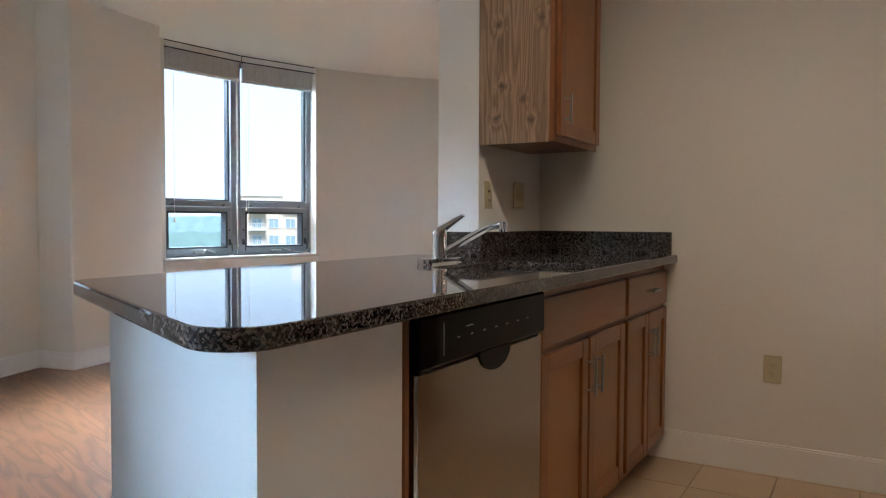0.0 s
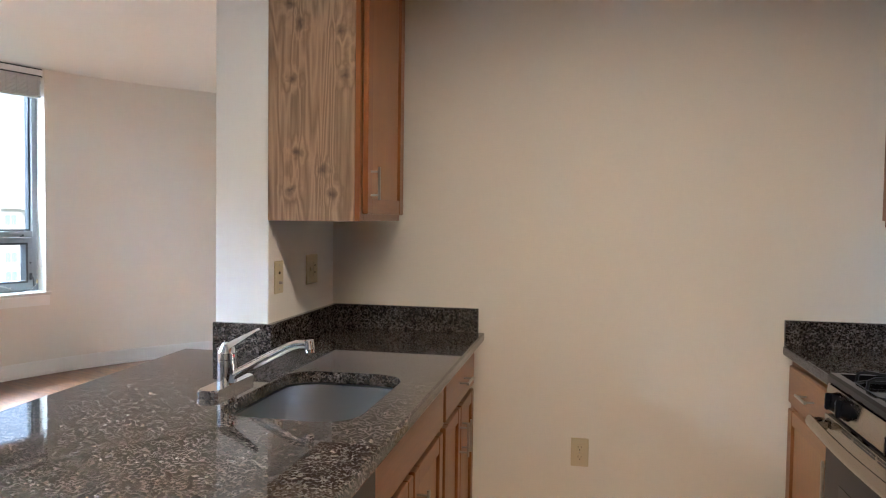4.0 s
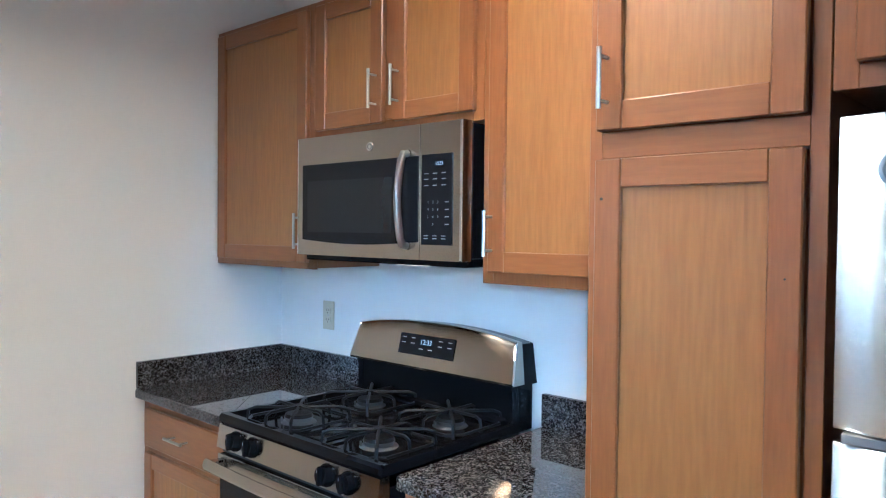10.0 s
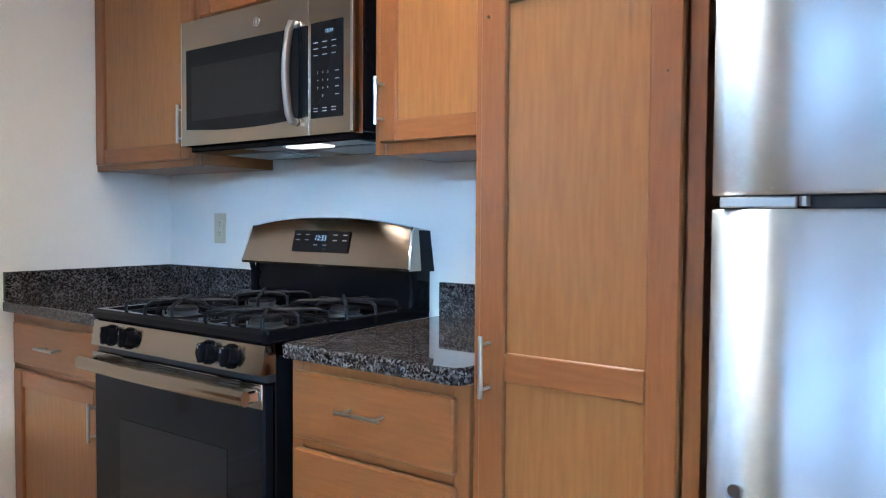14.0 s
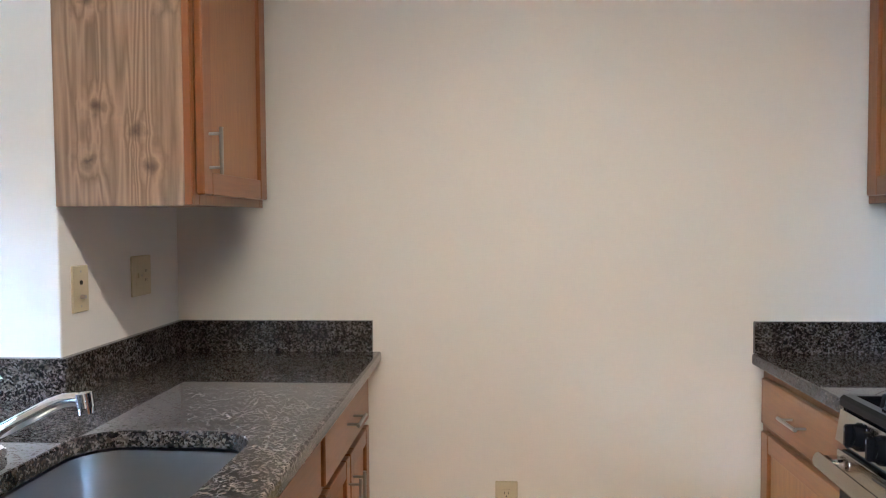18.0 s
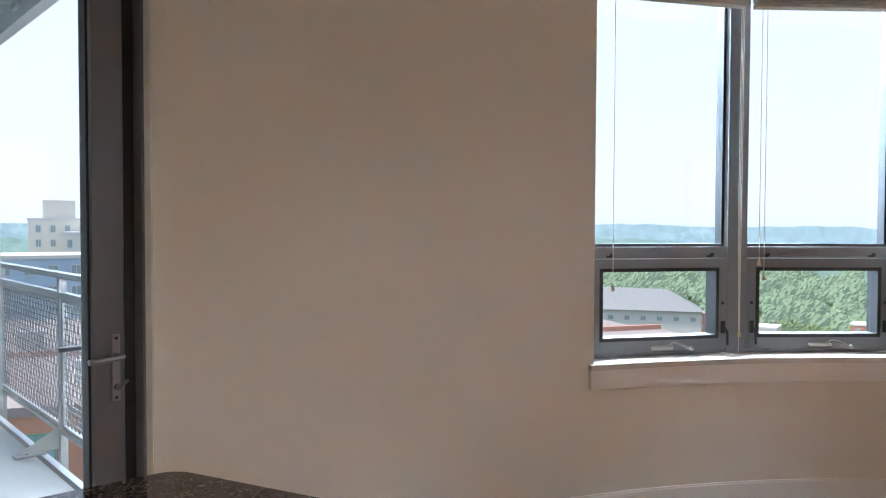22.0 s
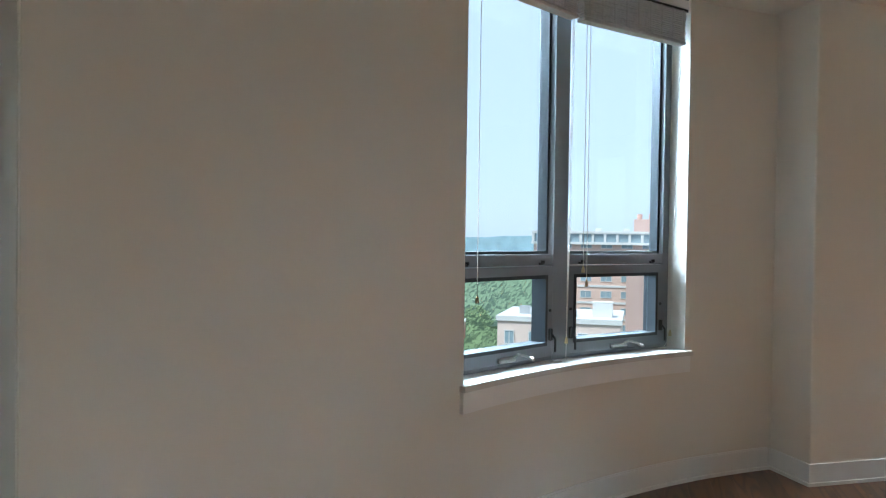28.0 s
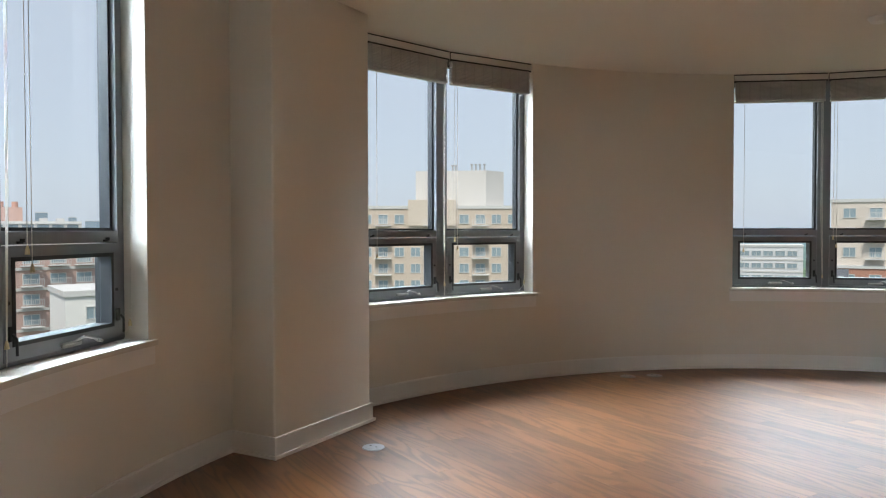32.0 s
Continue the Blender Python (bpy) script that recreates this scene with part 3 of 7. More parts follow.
def add_box(bm, lo, hi, bev=0.0, m=None):
    lo, hi = [min(a, b) for a, b in zip(lo, hi)], [max(a, b) for a, b in zip(lo, hi)]
    vs = [bm.verts.new((x, y, z)) for x in (lo[0], hi[0]) for y in (lo[1], hi[1]) for z in (lo[2], hi[2])]
    fs = [bm.faces.new([vs[i] for i in f]) for f in ((0, 1, 3, 2), (4, 6, 7, 5), (0, 4, 5, 1), (2, 3, 7, 6), (0, 2, 6, 4), (1, 5, 7, 3))]
    if bev:
        es = {e for f in fs for e in f.edges}
        r = bmesh.ops.bevel(bm, geom=list(es), offset=bev, segments=1, affect="EDGES", clamp_overlap=True)
        vs = list({v for v in r["verts"]} | {v for f in r["faces"] for v in f.verts} | {v for v in vs if v.is_valid})
    if m is not None:
        bmesh.ops.transform(bm, matrix=m, verts=[v for v in vs if v.is_valid])
    return vs


def box(name, lo, hi, mat, parent=None, bev=0.002, label="", m=None, kind="", category=""):
    bm = bmesh.new()
    add_box(bm, lo, hi, bev, m)
    return part(name, bm, mat, parent, label, kind=kind, category=category)


def add_cyl(bm, a, b, r, seg=12, r2=None):
    a, b = Vector(a), Vector(b)
    d = b - a
    q = d.to_track_quat("Z", "Y").to_matrix().to_4x4()
    bmesh.ops.create_cone(bm, cap_ends=True, segments=seg, radius1=r, radius2=r if r2 is None else r2, depth=d.length, matrix=Matrix.Translation((a + b) / 2) @ q)


def cyl(name, a, b, r, mat, parent=None, seg=14, r2=None, label=""):
    bm = bmesh.new()
    add_cyl(bm, a, b, r, seg, r2)
    return part(name, bm, mat, parent, label, smooth=True)


def add_tube(bm, pts, r, seg=6, closed=False):
    """A round bar along a line of points."""
    pts = [Vector(p) for p in pts]
    rings = []
    n = len(pts)
    up = Vector((0, 0, 1))
    for i, p in enumerate(pts):
        d = (pts[(i + 1) % n] if closed or i < n - 1 else p) - (pts[i - 1] if closed or i else p)
        d.normalize()
        if i and (side - d * side.dot(d)).length > 0.05:
            s = side - d * side.dot(d)
        else:
            s = d.cross(up)
            if s.length < 0.05:
                s = d.cross(Vector((1, 0, 0)))
        s.normalize()
        side = s
        t = s.cross(d)
        rr = r(i / max(1, n - 1)) if callable(r) else r
        rings.append([bm.verts.new(p + (s * math.cos(2 * math.pi * k / seg) + t * math.sin(2 * math.pi * k / seg)) * rr) for k in range(seg)])
    for i in range(n if closed else n - 1):
        a, b = rings[i], rings[(i + 1) % n]
        for k in range(seg):
            bm.faces.new((a[k], a[(k + 1) % seg], b[(k + 1) % seg], b[k]))
    if not closed:
        bm.faces.new(rings[0])
        bm.faces.new(rings[-1])


def tube(name, pts, r, mat, parent=None, seg=8, label="", closed=False):
    bm = bmesh.new()
    add_tube(bm, pts, r, seg, closed)
    return part(name, bm, mat, parent, label, smooth=True)


def add_prism(bm, outline, z0, z1, bev=0.0):
    """An upright prism over a closed outline of (x, y)."""
    lo = [bm.verts.new((x, y, z0)) for x, y in outline]
    hi = [bm.verts.new((x, y, z1)) for x, y in outline]
    n = len(outline)
    top = bm.faces.new(hi)
    bot = bm.faces.new(lo[::-1])
    for i in range(n):
        bm.faces.new((lo[i], lo[(i + 1) % n], hi[(i + 1) % n], hi[i]))
    if bev:
        bmesh.ops.bevel(bm, geom=list(top.edges) + list(bot.edges), offset=bev, segments=2, affect="EDGES")


def rounded(points, radii, seg=6):
    """A closed outline with its corners rounded."""
    out = []
    n = len(points)
    for i, (p, r) in enumerate(zip(points, radii)):
        p, a, b = Vector(p), Vector(points[i - 1]), Vector(points[(i + 1) % n])
        if not r:
            out.append(tuple(p))
            continue
        u, v = (a - p).normalized(), (b - p).normalized()
        half = u.angle(v) / 2
        d = r / math.tan(half)
        c = p + (u + v).normalized() * (r / math.sin(half))
        s, e = p + u * d - c, p + v * d - c
        a0 = math.atan2(s.y, s.x)
        da = (math.atan2(e.y, e.x) - a0 + math.pi) % (2 * math.pi) - math.pi
        out += [(c.x + r * math.cos(a0 + da * k / seg), c.y + r * math.sin(a0 + da * k / seg)) for k in range(seg + 1)]
    return out


def add_ring(bm, lo, hi, w, axis, d0, d1):
    """A rectangular frame in the plane across axis: outside lo..hi, members w wide, from depth d0 to d1."""
    def put(a0, b0, a1, b1):
        p, q = [0, 0, 0], [0, 0, 0]
        o = [k for k in range(3) if k != axis]
        p[axis], q[axis] = d0, d1
        p[o[0]], p[o[1]], q[o[0]], q[o[1]] = a0, b0, a1, b1
        add_box(bm, p, q)
    (a0, b0), (a1, b1) = lo, hi
    put(a0, b0, a0 + w, b1)
    put(a1 - w, b0, a1, b1)
    put(a0 + w, b0, a1 - w, b0 + w)
    put(a0 + w, b1 - w, a1 - w, b1)


def letters(name, text, size, m, mat, parent, depth=0.0006):
    """Raised lettering in the built-in font, as a mesh part."""
    cu = bpy.data.curves.new(name, "FONT")
    cu.body, cu.size, cu.extrude, cu.align_x, cu.align_y = text, size, depth, "CENTER", "CENTER"
    tmp = bpy.data.objects.new(name, cu)
    scene.collection.objects.link(tmp)
    bpy.context.view_layer.update()
    me = bpy.data.meshes.new_from_object(tmp.evaluated_get(bpy.context.evaluated_depsgraph_get()))
    bpy.data.objects.remove(tmp)
    o = ORIGIN.get(parent) or Vector((0, 0, 0))
    me.transform(Matrix.Translation(-o) @ m)
    me.materials.clear()
    me.materials.append(mat)
    ob = new(name, me)
    ob.parent = parent
    ORIGIN[ob] = o
    return ob


# ---- plan ----
CX, CY, R = -0.824, 4.551, 4.211          # the round outer wall of the living room
R_OUT, CEIL = 4.45, 2.665
WINDOWS = ((-133.55, -155.75), (178.3, 155.9), (129.5, 107.1))
DOOR_R, DOOR_L = -107.4, -94.1
WALL_Y, WALL_X = 3.74, 1.42               # kitchen end wall, range wall
SILL = 0.73
STUB_X = -1.092                           # kitchen face of the stub wall


def on_arc(deg, r=R, z=0.0):
    return Vector((CX + r * math.cos(radians(deg)), CY + r * math.sin(radians(deg)), z))


def add_arc(bm, a0, a1, r0, r1, z0, z1, step=1.5):
    """A curved slab between two radii, from angle a0 to a1."""
    n = max(1, round(abs(a1 - a0) / step))
    rows = []
    for i in range(n + 1):
        a = a0 + (a1 - a0) * i / n
        rows.append([bm.verts.new(on_arc(a, r, z)) for r, z in ((r0, z0), (r1, z0), (r1, z1), (r0, z1))])
    for p, q in zip(rows, rows[1:]):
        for k in range(4):
            bm.faces.new((p[k], p[(k + 1) % 4], q[(k + 1) % 4], q[k]))
    bm.faces.new(rows[0])
    bm.faces.new(rows[-1][::-1])


def arc_wall(name, a0, a1, z0, z1, label):
    bm = bmesh.new()
    add_arc(bm, a0, a1, R, R_OUT, z0, z1)
    return part(name, bm, M_WALL, None, label, smooth=True, kind="structure", category="wall")


def turn(a):
    return a % 360


box("corner_trim", (-1.160, 0.29, 0), (-1.1435, 0.363, CEIL), M_TRIM, bev=0.003, label="white painted corner strip beside the balcony door", kind="structure", category="trim")
wall_label = "cream painted curved outer wall of the living room"
# angles run clockwise from the balcony door past the three windows to the far end
arc_wall("wall_curved_1", -107.4, -133.55, 0, CEIL, wall_label)
bm = bmesh.new()
add_arc(bm, -107.45, -107.95, R - 0.004, R + 0.001, 0, CEIL, 0.5)
part("corner_bead", bm, M_WALL, None, "cream painted corner strip beside the balcony door", kind="structure", category="trim")
arc_wall("wall_curved_2", -155.75, -181.7, 0, CEIL, wall_label)
arc_wall("wall_curved_3", 155.9, 129.5, 0, CEIL, wall_label)
arc_wall("wall_curved_4", 107.1, -10.2, 0, CEIL, wall_label)
for k, (a0, a1) in enumerate(WINDOWS):
    arc_wall(f"wall_under_window_{k + 1}", a0, a1, 0, SILL - 0.028, "cream painted curved wall below the window sill")
arc_wall("wall_over_door", DOOR_L, DOOR_R, 2.36, CEIL, "cream painted wall over the balcony door")

# straight walls
box("wall_kitchen_end", (-1.29, WALL_Y, 0), (3.45, WALL_Y + 0.12, CEIL), M_KWALL, bev=0, label="beige painted end wall of the kitchen", kind="structure", category="wall")
box("wall_range", (WALL_X, -2.1, 0), (WALL_X + 0.12, WALL_Y, CEIL), M_KWALL, bev=0, label="painted wall behind the range and cabinets", kind="structure", category="wall")
box("wall_stub", (-1.292, 3.08, 0), (STUB_X, WALL_Y, CEIL), M_STUB, bev=0.003, label="white painted stub wall at the end of the counter", kind="structure", category="wall")
box("soffit", (STUB_X, 3.09, 2.372), (-0.50, WALL_Y, CEIL), M_KWALL, bev=0.002, label="painted soffit box above the upper cabinet", kind="structure", category="soffit")
box("wall_hall_back", (-0.5, -2.22, 0), (WALL_X, -2.1, CEIL), M_WALL, bev=0, label="plain painted wall behind the kitchen", kind="structure", category="wall")
box("wall_hall_side", (-0.62, -2.1, 0), (-0.5, 0.26, CEIL), M_WALL, bev=0, label="plain painted side wall of the passage", kind="structure", category="wall")
box("wall_beside_door", (-1.143, 0.25, 0), (-0.5, 0.36, CEIL), M_WALL, bev=0.002, label="cream painted wall beside the balcony door", kind="structure", category="wall")

# ceiling
bm = bmesh.new()
add_prism(bm, [(CX + (R_OUT + 0.02) * math.cos(radians(a)), CY + (R_OUT + 0.02) * math.sin(radians(a))) for a in range(-8, 271, 4)] + [(-0.8, 0.30), (-0.62, 0.30), (-0.62, -2.22), (WALL_X + 0.12, -2.22), (WALL_X + 0.12, WALL_Y)], CEIL, CEIL + 0.15)
part("ceiling", bm, M_CEIL, None, "flat off-white painted ceiling", kind="structure", category="ceiling")

# the square pillar on the round wall between two windows
PA, PB = Vector((-4.578, 3.504)), Vector((-4.745, 4.406))
ax = (PB - PA).normalized()
out = Vector((ax.y, -ax.x))
out = out if out.x < 0 else -out
bm = bmesh.new()
add_prism(bm, rounded([tuple(PA), tuple(PB), tuple(PB + out * 0.45), tuple(PA + out * 0.45)], (0.012, 0.012, 0, 0), 4), 0, CEIL)
part("pillar", bm, M_WALL, None, "cream painted square pillar between two windows", smooth=True, kind="structure", category="pillar")

# baseboards with a shoe moulding
def base_run(bm, a0, a1):
    add_arc(bm, a0, a1, R - 0.014, R + 0.004, 0, 0.118)
    add_arc(bm, a0, a1, R - 0.009, R + 0.004, 0.118, 0.126)
    add_arc(bm, a0, a1, R - 0.028, R - 0.014, 0, 0.018)


for a0, a1 in ((-107.5, -164.4), (-173.2, -370.0)):
    bm = bmesh.new()
    base_run(bm, a0, a1)
    part("baseboard", bm, M_TRIM, None, "white painted baseboard along the curved wall", smooth=True, kind="structure", category="baseboard")
bm = bmesh.new()
for o0, o1, zz in ((0.0, 0.014, 0.118), (0.014, 0.028, 0.018)):
    p0, p1 = PA - out * o1 - ax * o1, PB - out * o1 + ax * o1
    q0, q1 = PA - out * o0 - ax * o0, PB - out * o0 + ax * o0
    add_prism(bm, [tuple(p0), tuple(p1), tuple(q1), tuple(q0)], 0, zz)
    add_prism(bm, [tuple(p0), tuple(q0), tuple(q0 + out * 0.42), tuple(p0 + out * 0.42)], 0, zz)
    add_prism(bm, [tuple(q1), tuple(p1), tuple(p1 + out * 0.32), tuple(q1 + out * 0.32)], 0, zz)
part("baseboard", bm, M_TRIM, None, "white painted baseboard round the pillar", kind="structure", category="baseboard")
bm = bmesh.new()
add_box(bm, (-0.53, WALL_Y - 0.016, 0), (0.80, WALL_Y, 0.125))
add_box(bm, (-0.53, WALL_Y - 0.011, 0.125), (0.80, WALL_Y, 0.133))
part("baseboard", bm, M_TRIM, None, "white painted baseboard on the kitchen end wall", kind="structure", category="baseboard")

# floors: a bed under the boards, and tile bedding in the kitchen
bm = bmesh.new()
add_prism(bm, [(CX + (R_OUT) * math.cos(radians(a)), CY + (R_OUT) * math.sin(radians(a))) for a in range(-8, 271, 4)] + [(-0.8, 0.30), (-0.62, 0.30), (-0.62, -2.22), (WALL_X + 0.12, -2.22), (WALL_X + 0.12, WALL_Y)], -0.20, -0.012)
FLOOR = part("floor", bm, M_OAK, None, "red-brown oak strip floor with a satin finish", kind="structure", category="floor")
TILES = box("floor_tiles", (-0.62, -2.1, -0.0115), (WALL_X, WALL_Y, -0.003), M_GROUT, None, 0, "beige ceramic tile floor of the kitchen", kind="structure", category="floor")


# ---- windows in the round wall ----
def half_window(win, a0, a1, left, open_hint):
    """One flat half of a window, from angle a0 to a1: a tall fixed light over a small hopper sash."""
    p0, p1 = on_arc(a0, 4.345), on_arc(a1, 4.345)
    u = (p1 - p0)
    length = u.length
    u.normalize()
    nrm = Vector((u.y, -u.x, 0))
    if nrm.dot(p0 - Vector((CX, CY, 0))) < 0:
        nrm = -nrm
    m = Matrix(((u.x, nrm.x, 0, p0.x), (u.y, nrm.y, 0, p0.y), (0, 0, 1, 0), (0, 0, 0, 1)))
    l0, l1 = (0.0, length - 0.05) if left else (0.05, length)
    jamb = 0.05

    def b(name, lo, hi, mat, parent=win, bev=0.002, label=""):
        return box(name, lo, hi, mat, parent, bev, label, m=m)

    def ring(name, lo, hi, w, d0, d1, mat, parent=win):
        bm = bmesh.new()
        add_ring(bm, lo, hi, w, 1, d0, d1)
        bmesh.ops.transform(bm, matrix=m, verts=bm.verts)
        return part(name, bm, mat, parent)

    x0, x1 = (jamb, l1) if left else (l0, length - jamb)
    z0, zt, zh = SILL, 1.205, 2.655
    if left:
        b("jamb", (0.0, 0, z0), (jamb, 0.09, zh), M_ALU)
    else:
        b("jamb", (length - jamb, 0, z0), (length, 0.09, zh), M_ALU)
    b("head_rail", (x0, 0, zh - 0.06), (x1, 0.09, zh), M_ALU)
    b("transom", (x0, 0, zt), (x1, 0.09, zt + 0.055), M_ALU)
    b("bottom_rail", (x0, 0, z0), (x1, 0.09, z0 + 0.018), M_ALU)
    ring("gasket", (x0, zt + 0.055), (x1, zh - 0.06), 0.014, 0.03, 0.085, M_RUBBER)
    g = b("pane", (x0 + 0.014, 0.055, zt + 0.069), (x1 - 0.014, 0.061, zh - 0.074), M_GLASS, bev=0)
    g.visible_shadow = False
    sash = ring("sash", (x0 + 0.006, z0 + 0.02), (x1 - 0.006, zt - 0.004), 0.056, -0.008, 0.06, M_ALU)
    ring("gasket", (x0 + 0.05, z0 + 0.076), (x1 - 0.05, zt - 0.048), 0.017, -0.012, 0.075, M_RUBBER, sash)
    g = b("pane", (x0 + 0.067, 0.045, z0 + 0.093), (x1 - 0.067, 0.051, zt - 0.065), M_GLASS, sash, bev=0)
    g.visible_shadow = False
    # crank operator on the sash's bottom rail
    c = (x0 + x1) / 2 + 0.02
    crank = b("crank_base", (c - 0.075, -0.03, z0 + 0.028), (c + 0.045, -0.006, z0 + 0.05), M_NICKEL, bev=0.006)
    bm = bmesh.new()
    add_tube(bm, [(c + 0.02, -0.02, z0 + 0.05), (c + 0.035, -0.045, z0 + 0.066), (c + 0.085, -0.06, z0 + 0.052), (c + 0.12, -0.055, z0 + 0.034)], 0.006)
    add_cyl(bm, (c + 0.115, -0.075, z0 + 0.036), (c + 0.13, -0.045, z0 + 0.04), 0.008, 8)
    bmesh.ops.transform(bm, matrix=m, verts=bm.verts)
    part("crank_arm", bm, M_NICKEL, crank, smooth=True)
    for px in (x0 + 0.10, x1 - 0.10):
        bm = bmesh.new()
        add_box(bm, (px - 0.012, -0.012, zt + 0.004), (px + 0.012, 0.0, zt + 0.014))
        add_box(bm, (px + 0.004, -0.02, zt + 0.01), (px + 0.012, -0.002, zt + 0.024))
        bmesh.ops.transform(bm, matrix=m, verts=bm.verts)
        part("clip", bm, M_RUBBER, win)
    for px in ((x1 - 0.028,) if left else (x0 + 0.028, x1 - 0.028)):
        bm = bmesh.new()
        add_box(bm, (px - 0.01, -0.024, z0 + 0.10), (px + 0.01, -0.008, z0 + 0.16), 0.003)
        add_tube(bm, [(px, -0.028, z0 + 0.13), (px + 0.008, -0.04, z0 + 0.11), (px + 0.014, -0.036, z0 + 0.045)], 0.006)
        bmesh.ops.transform(bm, matrix=m, verts=bm.verts)
        part("sash_lock", bm, M_RUBBER, win)
        bm = bmesh.new()
        add_cyl(bm, (px, -0.014, z0 + 0.25), (px, -0.004, z0 + 0.25), 0.008, 8)
        bmesh.ops.transform(bm, matrix=m, verts=bm.verts)
        part("stop_pin", bm, M_RUBBER, win)
    return m, length


def blind(a0, a1, left):
    """A raised slatted blind in one half of the opening, flush with the wall, with its cords."""
    ac = (a0 + a1) / 2
    p0, p1 = on_arc(a0, R + 0.004), on_arc(a1, R + 0.004)
    u = p1 - p0
    length = u.length
    u.normalize()
    nrm = Vector((u.y, -u.x, 0))
    if nrm.dot(p0 - Vector((CX, CY, 0))) < 0:
        nrm = -nrm
    m = Matrix(((u.x, nrm.x, 0, p0.x), (u.y, nrm.y, 0, p0.y), (0, 0, 1, 0), (0, 0, 0, 1)))
    t = thing("window_blind", "white woven slat blind pulled up under the ceiling", "blind", p0 + Vector((0, 0, 2.42)), "raised window blinds")

    def b(name, lo, hi, mat, bev=0.001, label=""):
        return box(name, lo, hi, mat, t, bev, label, m=m)

    b("valance", (0.004, 0.0, 2.606), (length - 0.005, 0.009, 2.653), M_VALANCE, 0.002, "flat white valance board")
    b("head_rail", (0.006, 0.014, 2.61), (length - 0.006, 0.06, 2.655), M_BLIND)
    # black strip paints in the shadow gaps above and below the valance
    b("mounting_strip", (0.001, 0.0095, 2.592), (length - 0.002, 0.0125, 2.6645), M_RUBBER, 0, "dark strip painting the shadow gaps behind the valance")
    rng = random.Random(int(a0 * 10))
    for k in range(15):
        z = 2.594 - k * 0.0108
        dx, dn = rng.uniform(-0.004, 0.004), rng.uniform(-0.003, 0.003)
        b("slat", (0.02 + dx, 0.008 + dn, z - 0.006), (length - 0.02 + dx, 0.058 + dn, z), M_BLIND, 0)
    b("bottom_rail", (0.018, 0.006, 2.412), (length - 0.018, 0.06, 2.431), M_BLIND, 0.003)
    for k in range(9):
        px = 0.05 + (length - 0.1) * k / 8
        bm = bmesh.new()
        for j in range(15):
            z = 2.595 - j * 0.0108
            add_box(bm, (px - 0.0045, 0.0022, z - 0.0062), (px + 0.0045, 0.0062, z - 0.0002))
        bmesh.ops.transform(bm, matrix=m, verts=bm.verts)
        part("stitching", bm, M_TAPE, t)

    def cord(path, name="cord"):
        bm = bmesh.new()
        add_tube(bm, path, 0.0016, 5)
        bmesh.ops.transform(bm, matrix=m, verts=bm.verts)
        return part(name, bm, M_CORD, t, smooth=True)

    def tassel(x, n, z):
        bm = bmesh.new()
        add_cyl(bm, (x, n, z), (x, n, z + 0.022), 0.0095, 8, 0.007)
        add_cyl(bm, (x, n, z + 0.022), (x, n, z + 0.034), 0.006, 8, 0.003)
        bmesh.ops.transform(bm, matrix=m, verts=bm.verts)
        part("tassel", bm, M_TASSEL, t)

    if left:
        cord([(0.10, 0.02, 2.42), (0.10, 0.02, 1.09)])
        tassel(0.10, 0.02, 1.058)
        for dx in (0.0, 0.008, 0.016):
            cord([(length - 0.05 + dx, 0.02, 2.42), (length - 0.045 + dx, 0.03, 1.4), (length - 0.02 + dx * 0.3, 0.05, 0.85)])
        tassel(length - 0.018, 0.05, 0.82)
        cord([(length - 0.018, 0.05, 0.82), (length - 0.02, 0.05, SILL + 0.02), (length - 0.04, 0.04, SILL + 0.006)])
        coil = [(length - 0.09 + 0.035 * math.cos(k * 0.9) * (1 - k * 0.02), 0.05 + 0.018 * math.sin(k * 0.9), SILL + 0.003 + k * 0.0006) for k in range(20)]
        cord(coil, "cord_coil")
    else:
        for dx, z in ((0.05, 1.17), (0.075, 1.10)):
            cord([(dx, 0.02, 2.42), (dx, 0.02, z + 0.034)])
            tassel(dx, 0.02, z)
        cord([(length - 0.03, 0.03, 2.42), (length - 0.035, 0.05, 1.5), (length - 0.03, 0.07, 0.835)])
        tassel(length - 0.03, 0.07, 0.802)
        cord([(length - 0.03, 0.07, 0.802), (length - 0.05, 0.07, 0.775), (length - 0.10, 0.06, SILL + 0.012)])
        coil = [(length - 0.08 + 0.045 * math.cos(k * 0.8), 0.075 + 0.015 * math.sin(k * 0.8), SILL + 0.003 + k * 0.0006) for k in range(16)]
        cord(coil, "cord_coil")


